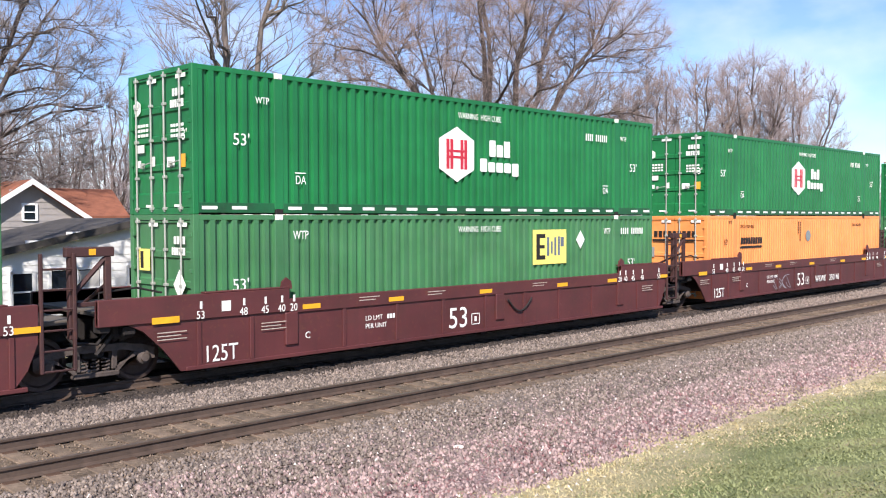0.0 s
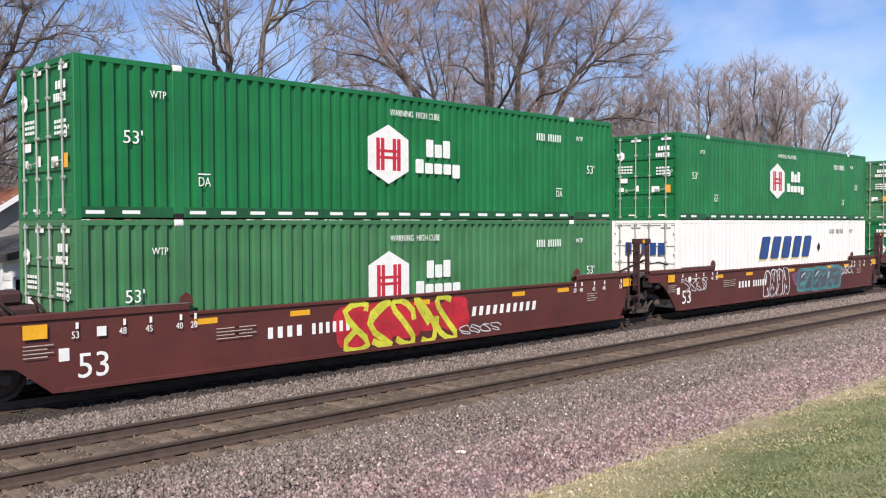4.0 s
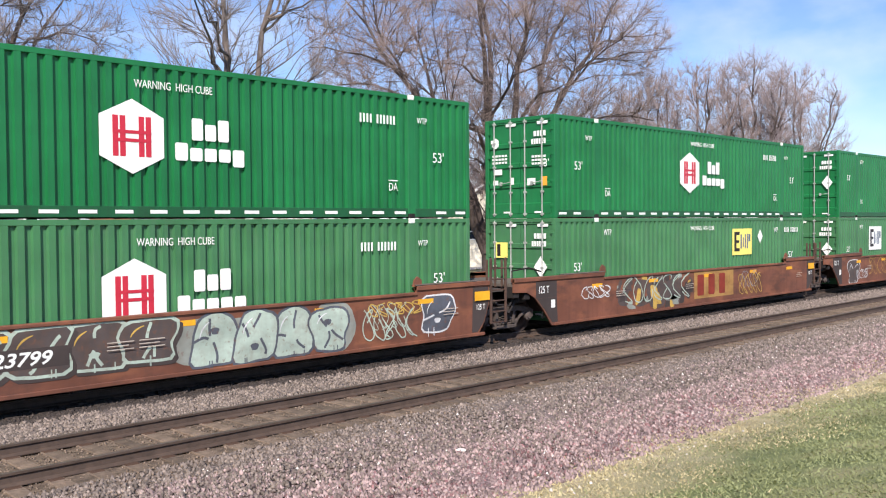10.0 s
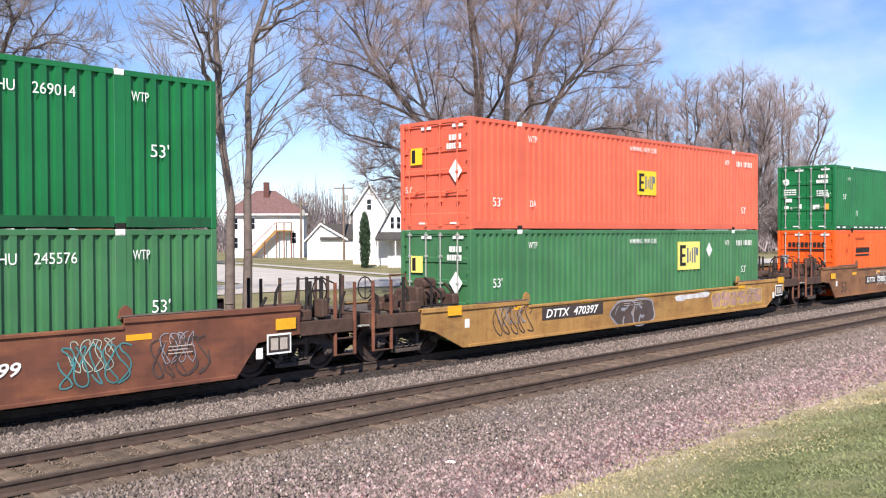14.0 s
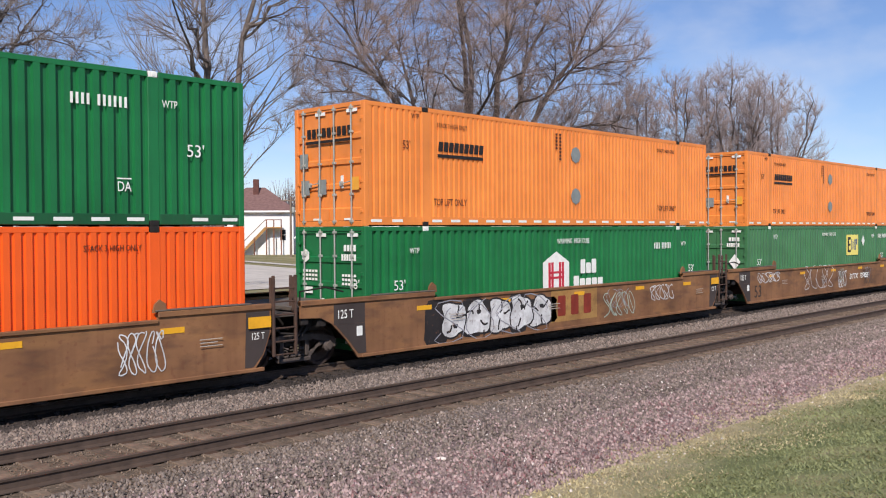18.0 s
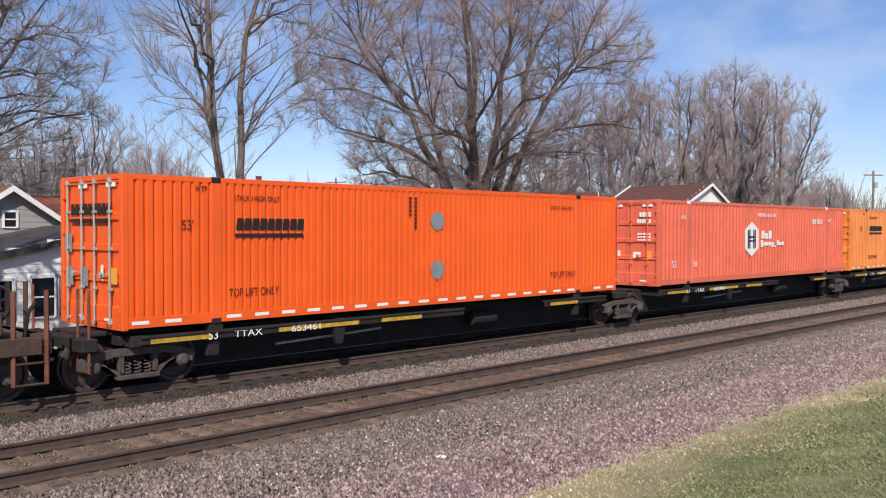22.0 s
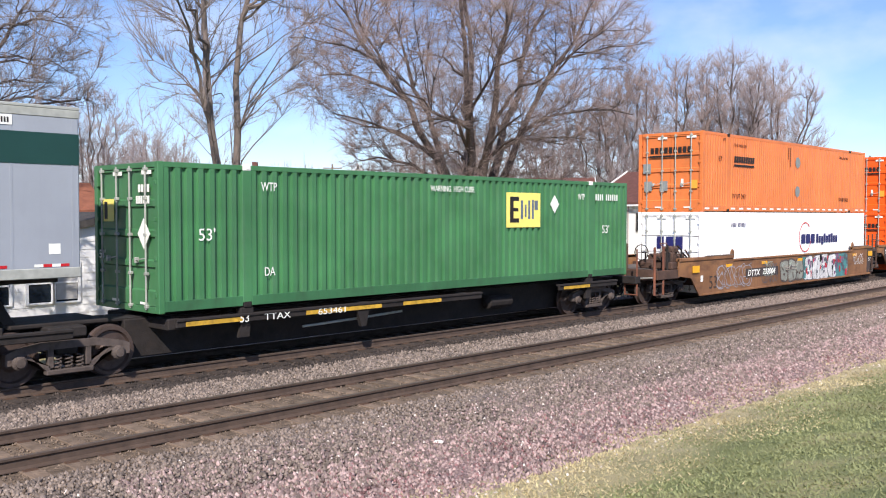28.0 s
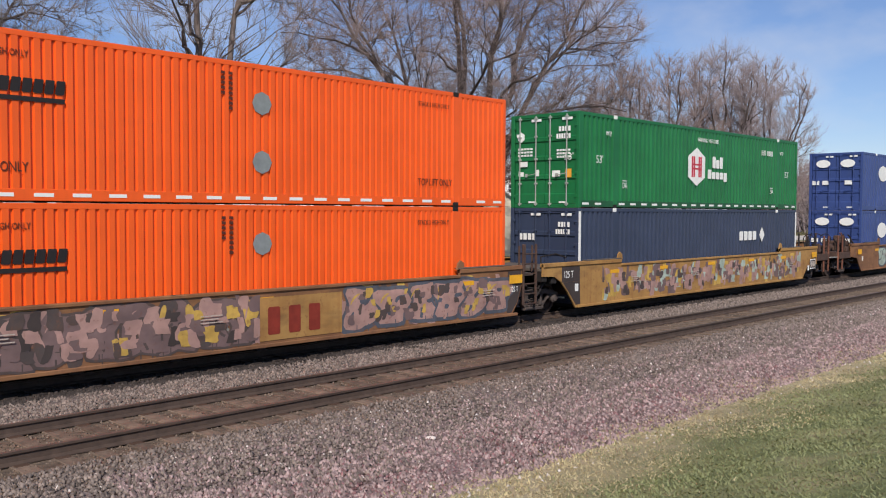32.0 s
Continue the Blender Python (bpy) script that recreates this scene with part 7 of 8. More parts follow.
def stem_tree(seed, stems, height, r, top, place, label, bark, twig, dense=1.0, spread=0.7, trunk=None, droop=0.0, wig=0.09):
    """stems: (lean x, lean y, share of height, share of thickness, start height)."""
    rng = random.Random(seed)
    groups = [[]]
    if trunk:
        prev = Vector((0, 0, -0.4))
        for k in range(6):
            q = Vector((0.05 * math.sin(k), 0.05 * math.cos(k * 2), -0.4 + (trunk + 0.4) * (k + 1) / 6))
            groups[0].append((prev, q, r * (1 + 0.7 * max(0, 1 - k / 1.5)), r * (1 + 0.7 * max(0, 1 - (k + 1) / 1.5)), 0))
            prev = q
    for lx, ly, hs, rs, z, *off in stems:
        d = Vector((lx, ly, 1)).normalized()
        segs = []
        ox, oy = off or (lx * 0.2, ly * 0.2)
        grow(rng, segs, Vector((ox, oy, z - 0.3)), d, height * hs, r * rs, 0 if rs > 0.5 else 1, top, droop, dense, spread, wig)
        groups.append(segs)
    return finish_tree(groups, place, label, bark, twig, top)


def on_ground(x, y, turn=0.0):
    return pose(x, y, ground_z(x, y), 0, 0, turn)


def crown_tree(seed, place, label, bark, twig, fork, r, middle, reach, counts, stems=5, tip=(0.35, 0.85), tip_r=0.012, low=0.0, gap=-0.25, lean=None, up=0.12, rise=0.0, stray=0.55, wide=(0.42, 0.7)):
    """A tree whose branches reach for points all through its crown, an egg of the given middle and half axes."""
    rng = random.Random(seed)
    nr = np.random.default_rng(seed)
    mid, half = Vector(middle), Vector(reach)
    off = Vector((seed * 3.7, seed * 1.3, 0))

    def in_crown(shell):
        while True:
            p = Vector((rng.uniform(-1, 1), rng.uniform(-1, 1), rng.uniform(-1, 1)))
            if shell < p.length < 1.0:
                q = Vector((mid.x + p.x * half.x, mid.y + p.y * half.y, mid.z + p.z * half.z))
                if q.z > low and noise.noise((q + off) * 0.33) > gap:
                    return q

    trunk, limbs, boughs, tips = [], [], [], []
    nodes, ways, radii = [], [], []

    def limb(points, ra, rb, level, out):
        n = len(points) - 1
        for k in range(n):
            a, b = points[k], points[k + 1]
            out.append((a, b, ra + (rb - ra) * k / n, ra + (rb - ra) * (k + 1) / n, level))
            if k or level == 0:
                nodes.append(a)
                ways.append((b - a).normalized())
                radii.append(ra + (rb - ra) * k / n)
        nodes.append(points[-1])
        ways.append((points[-1] - points[-2]).normalized())
        radii.append(rb)

    def arc(a, way, b, n, wig, sag):
        c = a + way * (b - a).length * 0.45 + Vector((0, 0, sag * (b - a).length))
        out = [a]
        for k in range(1, n + 1):
            t = k / n
            p = a * (1 - t) ** 2 + c * 2 * t * (1 - t) + b * t * t
            if k < n:
                p = p + Vector((rng.gauss(0, wig), rng.gauss(0, wig), rng.gauss(0, wig)))
            out.append(p)
        return out

    base = [Vector((0.04 * math.sin(k * 2.0), 0.04 * math.cos(k * 3.0), -0.4 + (fork + 0.4) * k / 6)) for k in range(7)]
    for k in range(6):
        trunk.append((base[k], base[k + 1], r * (1 + 0.6 * max(0, 1 - k / 1.6)), r * (1 + 0.6 * max(0, 1 - (k + 1) / 1.6)), 0))
    groups = [trunk]
    for q in range(stems):
        a = q * 6.283 / max(1, stems - 1) + rng.uniform(-0.3, 0.3)
        far = 0.0 if q == 0 else rng.uniform(*wide)
        end = Vector((mid.x + half.x * far * math.cos(a), mid.y + half.y * far * math.sin(a), mid.z + half.z * (0.9 if q == 0 else rng.uniform(0.35, 0.75))))
        if lean and q < len(lean):
            end = Vector(lean[q])
        start = Vector((0.3 * r * math.cos(a), 0.3 * r * math.sin(a), fork - 0.35 - 0.1 * q))
        if lean:
            start = Vector((end.x * 0.22, end.y * 0.22, -0.3))
            far = 0.0
        grp = []
        limb(arc(start, Vector((math.cos(a) * 0.35 * (far > 0), math.sin(a) * 0.35 * (far > 0), 1)).normalized(), end, 9, 0.018 * half.z, 0.03), r * rng.uniform(0.5, 0.66), 0.035, 0, grp)
        groups.append(grp)
    for level, (count, shell, n, wig) in enumerate(((counts[0], 0.5, 6, 0.1), (counts[1], 0.3, 4, 0.06), (counts[2], 0.2, 2, 0.03)), 1):
        pos, way, rad = np.array([tuple(p) for p in nodes]), np.array([tuple(p) for p in ways]), list(radii)
        for k in range(count):
            goal = in_crown(shell)
            g = np.array(tuple(goal))
            d = g - pos
            dist = np.linalg.norm(d, axis=1) + 1e-6
            cost = dist * (1.5 - 0.8 * (d * way).sum(1) / dist) + 0.9 * np.maximum(0, pos[:, 2] - g[2]) + rise * np.maximum(0, np.hypot(d[:, 0], d[:, 1]) - d[:, 2])
            i = int(np.argmin(cost))
            ra = max(min(rad[i] * 0.62, (0.11, 0.04, 0.017)[level - 1] * (r / 0.4) ** 0.5), 0.009)
            a = Vector(pos[i])
            start = Vector(way[i]).lerp((goal - a).normalized(), 0.55).normalized()
            pts = arc(a, start, goal, n, wig, 0.05 if level < 3 else 0.0)
            out = []
            limb(pts, ra, max(0.007, ra * 0.3), level, out)
            if level == 1:
                groups.append(out)
            else:
                boughs.extend(out)
            if level > 1:
                for _ in range(counts[3] if level == 3 else counts[3] // 2):
                    f = rng.uniform(0.25, 1.0) * (len(pts) - 1)
                    j = min(len(pts) - 2, int(f))
                    p = pts[j].lerp(pts[j + 1], f - j)
                    d3 = ((pts[j + 1] - pts[j]).normalized() * 0.8 + Vector((rng.gauss(0, stray), rng.gauss(0, stray), rng.gauss(up, stray * 0.9)))).normalized()
                    tips.append((p, p + d3 * rng.uniform(*tip), tip_r * rng.uniform(0.7, 1.15), 0.0, 9))
    tree = thing("tree", place, label, "tree", "bare trees")
    part("trunk", tubes("trunk", trunk, 12, bark), None, tree)
    for grp in groups[1:]:
        part("limb", tubes("limb", grp, 7 if grp[0][2] > 0.12 else 5, bark), None, tree)
    part("bough", tubes("bough", boughs, 3, bark), None, tree)
    part("crown", spikes("crown", tips, twig), None, tree, "haze of fine bare twigs")
    return tree


# the broad tree behind the train
crown_tree(7, on_ground(37.1, 33.5), "large spreading bare maple with several thick grey stems", BARK_DARK, TWIG, 2.4, 0.52, (0.0, 0.3, 12.4), (10.8, 9.8, 8.4),
           (40, 350, 3700, 19), 8, (0.45, 1.25), 0.0068, 4.2, -0.2, None, 0.1, 0.3, 0.5, (0.4, 0.85))
# the twin-stemmed tree beside the shed
crown_tree(12, on_ground(16.2, 25.2), "tall twin-stemmed bare tree with grey bark", BARK, TWIG_GREY, 0.5, 0.29, (0.0, 0.0, 11.8), (3.9, 3.9, 6.2),
           (18, 110, 620, 12), 2, (0.35, 0.95), 0.0065, 6.4, -0.4, ((-0.75, 0.75, 15.5), (0.8, -0.8, 15.0)), 0.4, 0.55, 0.45)
# a spreading tree whose trunk stands beyond the shed
crown_tree(23, on_ground(12.0, 44.5), "spreading bare tree with dark branches beside the houses", BARK_DARK, TWIG_GREY, 3.0, 0.5, (0.8, -0.8, 10.6), (8.4, 8.2, 7.8),
           (38, 260, 2000, 17), 7, (0.4, 1.1), 0.008, 3.6, -0.2, None, 0.12, 0.2, 0.5, (0.5, 0.9))
# a shade tree near the railway whose shadow falls on the shed
crown_tree(33, on_ground(3.6, 21.4), "bare shade tree with thick dark limbs beside the track", BARK_DARK, TWIG_GREY, 3.6, 0.42, (0.4, 0.4, 9.6), (4.6, 4.6, 5.4),
           (18, 90, 560, 11), 5, (0.3, 0.8), 0.007, 4.6, -0.4, None, 0.1, 0.2, 0.5, (0.5, 0.85))
GENERIC = []
for seed, hgt, r, twig, many in ((41, 15.0, 0.26, TWIG, 1.0), (42, 13.0, 0.22, TWIG_RED, 1.0), (43, 15.5, 0.28, TWIG_RED, 0.6), (44, 12.0, 0.2, TWIG_GREY, 0.5)):
    GENERIC.append(crown_tree(seed, on_ground(0, 0), "bare deciduous tree in the yards behind the tracks", BARK_DARK, twig, 2.2, r, (0, 0, hgt * 0.57), (hgt * 0.31, hgt * 0.31, hgt * 0.45),
                              (int(20 * many), int(130 * many), int(950 * many), 17 if many == 1 else 11), 8, (0.45, 1.2), 0.0072 if many == 1 else 0.014, 2.2, -0.3, None, 0.6, 0.9, 0.42, (0.35, 0.85)))
SPOTS = ((0, 78.0, 44.0, 1.25), (1, 82.5, 40.5, 1.5), (0, 87.0, 38.6, 1.24), (1, 74.0, 47.0, 1.35), (3, 74.0, 50.0, 1.2), (2, 104.0, 80.0, 1.1), (3, 98.0, 112.0, 1.0),
         (3, 56.0, 50.0, 1.0), (0, 33.5, 72.0, 0.9), (1, 26.0, 64.0, 0.9), (3, 20.0, 60.0, 0.9), (0, 30.0, 92.0, 0.9), (2, 52.0, 108.0, 0.8),
         (0, 62.0, 116.0, 0.9), (3, 84.0, 112.0, 0.8), (2, 92.0, 84.0, 0.9), (0, 88.0, 66.0, 0.9), (1, 100.0, 60.0, 0.9), (3, 112.0, 58.0, 0.9), (2, 150.0, 62.0, 0.8),
         (0, 176.0, 66.0, 0.75), (1, 188.0, 68.0, 0.7), (3, 205.0, 72.0, 0.7), (1, 97.0, 37.2, 0.72), (3, 90.0, 90.0, 1.1), (2, 66.0, 124.0, 1.0), (3, 50.0, 122.0, 1.1), (2, 98.0, 98.0, 1.0), (2, 92.0, 46.0, 1.0), (3, 46.0, 80.0, 0.8))
for n_, (kind, x, y, size) in enumerate(SPOTS):
    copy_thing(GENERIC[kind if y < 56 else 2 + kind % 2], on_ground(x, y, n_ * 77) @ Matrix.Scale(size, 4))
for q, (x, y) in zip(GENERIC, ((36.0, 112.0), (120.0, 66.0), (15.0, 84.0), (112.0, 84.0))):
    q.matrix_basis = on_ground(x, y, 40)
# many-stemmed shrub tree behind the shed
stem_tree(61, [(0.22 * math.cos(a) + 0.03, 0.22 * math.sin(a), 0.8 + 0.2 * (a % 1), 0.5, 0.4) for a in (0.0, 1.1, 2.0, 2.9, 3.8, 4.7, 5.5)], 9.0, 0.11, 4,
          on_ground(27.8, 50.0), "many-stemmed bare shrubby tree", BARK_DARK, TWIG_RED, 0.9, 0.35)
CYPRESS = mat("evergreen_foliage", (44, 66, 40), 0.8, vary=0.3, scale=3, per_island=0.3)


def evergreen(x, y, hgt, r):
    rng = np.random.default_rng(5)
    tree = thing("evergreen_tree", on_ground(x, y), "narrow columnar dark green evergreen", "tree")
    part("trunk", Shape().rod((0, 0, -0.2), (0, 0, hgt * 0.6), 0.1, 8, 0.04), BARK_DARK, tree)
    n = 2600
    h = rng.random(n) * hgt
    q = r * np.sqrt(rng.random(n)) * np.sin(np.pi * np.clip(0.12 + 0.86 * h / hgt, 0, 1)) ** 0.6
    a = rng.uniform(0, 6.283, n)
    c = np.stack([q * np.cos(a), q * np.sin(a), h + 0.15], -1)
    v = c[:, None, :] + rng.normal(0, 0.09, (n, 3, 3)) + np.array([[0, 0, 0], [0, 0, 0.05], [0, 0, 0.22]])[None]
    part("crown", soup("crown", v.reshape(-1, 3), np.arange(n * 3).reshape(-1, 3), CYPRESS), None, tree)


evergreen(57.4, 67.0, 5.1, 0.5)

# ---- houses ----
SIDING = mat("white_siding", (236, 236, 233), 0.7, vary=0.06, scale=1.0, grime=0.12, grime_rgb=(170, 166, 156))
CREAM = mat("cream_siding", (224, 216, 194), 0.7, vary=0.06, scale=1.0, grime=0.12, grime_rgb=(170, 160, 140))
GREY_SIDING = mat("weathered_grey_siding", (158, 152, 148), 0.8, vary=0.12, scale=1.0, grime=0.25, grime_rgb=(116, 108, 102))
SHINGLE_DARK = mat("dark_shingles", (72, 68, 64), 0.9, vary=0.2, scale=3, grime=0.3, grime_rgb=(96, 90, 82), bump=0.5, bump_scale=20)
SHINGLE_BROWN = mat("brown_shingles", (136, 84, 62), 0.9, vary=0.2, scale=3, grime=0.3, grime_rgb=(106, 64, 50), bump=0.5, bump_scale=20)
SHINGLE_RED = mat("reddish_brown_shingles", (98, 62, 54), 0.9, vary=0.2, scale=3, grime=0.3, grime_rgb=(76, 52, 46), bump=0.5, bump_scale=20)
SHINGLE_DULL = mat("dull_red_shingles", (122, 92, 86), 0.9, vary=0.2, scale=3, grime=0.3, grime_rgb=(98, 78, 74), bump=0.5, bump_scale=20)
TRIM = mat("white_trim", (236, 236, 234), 0.6, vary=0.04)
PANE = glass("window_pane")
CURTAIN = mat("curtain", (188, 186, 182), 0.9, vary=0.12, scale=4)


def window(parent, x, z, w, h, y=-0.03, face=0, curtain=False, frame_mat=None):
    """A framed window on the wall y = const (face 0) or x = const (face 1) of a house."""
    win = part("window", Shape().box(-w / 2, w / 2, -0.05, 0.03, -0.06, 0.0, 0.01), frame_mat or TRIM, parent)
    win.matrix_basis = pose(x, y, z) if face == 0 else pose(x, y, z, 0, 0, -90)
    s = Shape()
    for a, b, c, d in ((-w / 2 - 0.06, -w / 2 + 0.03, -0.04, h + 0.06), (w / 2 - 0.03, w / 2 + 0.06, -0.04, h + 0.06), (-w / 2, w / 2, h - 0.02, h + 0.07), (-w / 2, w / 2, h * 0.5 - 0.025, h * 0.5 + 0.025)):
        s.box(a, b, -0.04, 0.02, c, d)
    part("window_frame", s, frame_mat or TRIM, win)
    part("pane", Shape().box(-w / 2 + 0.03, w / 2 - 0.03, -0.012, -0.004, 0.0, h), PANE, win)
    if curtain:
        part("curtain", Shape().box(-w / 2 + 0.05, w / 2 - 0.05, -0.018, -0.013, 0.06, h - 0.05), CURTAIN, win)
    return win


def gable_house(name, place, w, depth, eave, ridge, apex, wall_mat, roof_mat, label, over=0.35, siding=0.2, thick=0.16, dark_trim=False):
    """A house whose gable faces -y; its front left corner is the origin. apex: share of the width at which the ridge stands."""
    ho = thing(name, place, label, "house", "houses behind the tracks")
    ax = w * apex
    outline = [(0, -0.4), (w, -0.4), (w, eave), (ax, ridge), (0, eave)]
    part("wall", Shape().plate(outline, 0.0, 0.15), wall_mat, ho)
    part("wall", Shape().plate(outline, depth - 0.15, depth), wall_mat, ho)
    for x in (0.0, w - 0.15):
        part("wall", Shape().box(x, x + 0.15, 0.15, depth - 0.15, -0.4, eave), wall_mat, ho)
    if siding:
        z = 0.0
        while z < ridge - 0.3:
            lo = 0.0 if z < eave else ax * (z - eave) / (ridge - eave)
            hi = w if z < eave else w - (w - ax) * (z - eave) / (ridge - eave)
            part("siding_board", Shape().add([(lo, -0.022, z), (hi, -0.022, z), (hi, -0.004, z + siding), (lo, -0.004, z + siding), (lo, 0.0, z), (hi, 0.0, z)], [(0, 1, 2, 3), (4, 5, 1, 0)]), wall_mat, ho)
            z += siding
    for a, za, b, zb in ((0 - over, eave - over * (ridge - eave) / ax, ax, ridge), (w + over, eave - over * (ridge - eave) / (w - ax), ax, ridge)):
        o = [(a, za), (b, zb), (b, zb + thick), (a, za + thick)]
        part("roof", Shape().plate(o, -over, depth + over), roof_mat, ho)
        part("barge_board", Shape().plate([(a, za - 0.04), (b, zb - 0.04), (b, zb + thick + 0.03), (a, za + thick + 0.03)], -over - 0.04, -over - 0.002), SHINGLE_DARK if dark_trim else TRIM, ho)
    return ho


# white shed beside the track
shed = gable_house("shed", pose(9.25, 27.0, -0.45), 6.25, 6.2, 2.5, 3.4, 0.715, SIDING, SHINGLE_DARK, "low white clapboard cottage with a dark gable roof", 0.2, 0.24, 0.14, True)
for x in (1.75, 2.55):
    window(shed, x, 0.85, 0.72, 1.15, curtain=x > 2)
for x in (4.15, 4.95):
    window(shed, x, 0.85, 0.72, 1.15, curtain=x > 4.5)
window(shed, 5.85, 0.85, 0.65, 1.15, curtain=True)
window(shed, 0.6, 0.85, 0.6, 1.1)
# grey house with a brown roof behind it
grey_house = gable_house("house", pose(11.6, 37.6, -0.5), 4.9, 9.0, 3.4, 5.0, 0.5, GREY_SIDING, SHINGLE_BROWN, "grey-sided house with a brown shingle roof and white eaves", 0.4, 0.25)
window(grey_house, 2.45, 3.55, 0.5, 0.6)
window(grey_house, 1.2, 1.0, 0.8, 1.2)
part("roof", Shape().loft([[(2.5, 0.2, 3.55), (6.8, 0.2, 3.55), (6.8, 0.2, 3.7), (2.5, 0.2, 3.7)], [(2.5, 3.2, 4.8), (7.4, 3.2, 4.8), (7.4, 3.2, 4.95), (2.5, 3.2, 4.95)]]), SHINGLE_BROWN, grey_house)
part("wall", Shape().box(4.9, 6.6, 0.6, 6.0, -0.4, 3.6), GREY_SIDING, grey_house)

# white house whose gable and long side show between the cars
gable = gable_house("house", pose(60.87, 35.16, -0.6, 0, 0, -5), 9.6, 7.2, 4.6, 7.1, 0.55, SIDING, SHINGLE_RED, "white clapboard house with a reddish-brown roof", 0.35, 0.25)
window(gable, 3.4, 2.4, 0.7, 1.5)
window(gable, 1.5, 0.6, 0.8, 1.2)
window(gable, -0.03, 2.4, 0.8, 1.3, 2.2, 1, frame_mat=SHINGLE_DARK)
part("awning", Shape().loft([[(0.4, -1.3, 2.0), (4.6, -1.3, 2.0), (4.6, -1.3, 2.1), (0.4, -1.3, 2.1)], [(0.4, -0.03, 2.3), (4.6, -0.03, 2.3), (4.6, -0.03, 2.42), (0.4, -0.03, 2.42)]]), SHINGLE_DARK, gable)
part("drain_pipe", Shape().rod((-0.08, 3.4, -0.3), (-0.08, 3.4, 4.5), 0.05, 6), GREY_SIDING, gable)
part("barge_board", Shape().plate([(-0.4, 4.48), (5.28, 7.24), (5.28, 7.4), (-0.4, 4.64)], 7.55, 7.62), TRIM, gable)
part("gutter", Shape().box(-0.48, -0.34, -0.3, 7.5, 4.3, 4.42), TRIM, gable)

# cream house behind, and the porch bungalow in front of it
cream_house = gable_house("house", pose(51.6, 52.3, -0.6, 0, 0, -50), 9.5, 8.0, 3.8, 7.4, 0.5, CREAM, SHINGLE_DARK, "cream clapboard house with a grey gable roof", 0.4, 0.25)

window(cream_house, 2.6, 2.3, 0.8, 1.2)
window(cream_house, 4.6, 4.6, 0.7, 1.0)


def bungalow(place):
    ho = thing("house", place, "white porch bungalow with a brown roof and front dormer", "house", "houses behind the tracks")
    w, dp = 5.2, 8.0
    part("wall", Shape().box(0, w, 0, 0.15, -0.4, 3.5), SIDING, ho)
    for x in (0.0, w - 0.15):
        part("wall", Shape().loft([[(x, y, z) for y, z in ((0.15, -0.4), (dp, -0.4), (dp, 3.5), (3.2, 6.3), (0.15, 4.5))], [(x + 0.15, y, z) for y, z in ((0.15, -0.4), (dp, -0.4), (dp, 3.5), (3.2, 6.3), (0.15, 4.5))]]), SIDING, ho)
    part("roof", Shape().loft([[(x, -2.2, 3.25), (x, 3.2, 6.45), (x, 3.2, 6.6), (x, -2.2, 3.4)] for x in (-0.4, w + 0.4)]), SHINGLE_RED, ho)
    part("roof", Shape().loft([[(x, 8.4, 3.3), (x, 3.2, 6.45), (x, 3.2, 6.6), (x, 8.4, 3.45)] for x in (-0.4, w + 0.4)]), SHINGLE_RED, ho)
    for x in (-0.45, w + 0.4):
        part("barge_board", Shape().loft([[(q, -2.25, 3.18), (q, 3.2, 6.4), (q, 3.2, 6.62), (q, -2.25, 3.42)] for q in (x, x + 0.05)]), TRIM, ho)
    part("gutter", Shape().box(-0.4, w + 0.4, -2.3, -2.2, 3.2, 3.34), SHINGLE_DARK, ho)
    dormer = part("dormer", Shape().box(1.0, 4.0, -0.5, 2.4, 4.2, 5.6), SIDING, ho)
    part("dormer_roof", Shape().loft([[(x, -0.9, 5.5), (x, 3.0, 6.35), (x, 3.0, 6.47), (x, -0.9, 5.62)] for x in (0.7, 4.3)]), SHINGLE_RED, dormer)
    part("fascia", Shape().box(0.7, 4.3, -0.96, -0.9, 5.46, 5.62), TRIM, dormer)
    for x in (2.0, 3.0):
        window(ho, x, 4.55, 0.6, 0.8, -0.54)
    for x in (1.1, 4.0):
        window(ho, x, 1.1, 0.9, 1.4)
    part("front_door", Shape().box(2.2, 3.0, -0.05, 0.0, 0.2, 2.3), SHINGLE_DARK, ho)
    part("porch_floor", Shape().box(0, w, -2.1, 0, -0.4, 0.2), GREY_SIDING, ho)
    for x in (0.1, 1.8, 3.4, w - 0.1):
        part("porch_post", Shape().box(x - 0.1, x + 0.1, -2.1, -1.9, 0.2, 3.2, 0.01), TRIM, ho)
    part("porch_rail", Shape().box(0, w, -2.06, -2.0, 0.95, 1.02).box(0, w, -2.06, -2.0, 0.4, 0.46), TRIM, ho)
    for k in range(26):
        part("baluster", cached("baluster", lambda: Shape().box(-0.02, 0.02, -2.05, -2.01, 0.46, 0.95), TRIM), None, ho).location.x = 0.15 + k * 0.19
    return ho


bungalow(pose(55.0, 43.9, -0.6, 0, 0, -50))

# house with a dormer and a porch
porch_house = gable_house("house", pose(78.2, 69.0, -0.1, 0, 0, -42) @ Matrix.Scale(1.3, 4), 5.2, 9.0, 3.6, 5.6, 0.45, SIDING, SHINGLE_DARK, "white two-storey house with a dark-roofed porch", 0.45, 0.25)
window(porch_house, 1.0, 1.0, 0.8, 1.3)
part("porch_roof", Shape().loft([[(1.4, -2.2, 2.5), (6.6, -2.2, 2.5), (6.6, -2.2, 2.62), (1.4, -2.2, 2.62)], [(1.6, 0.4, 3.5), (6.4, 0.4, 3.5), (6.4, 0.4, 3.62), (1.6, 0.4, 3.62)]]), SHINGLE_DARK, porch_house)
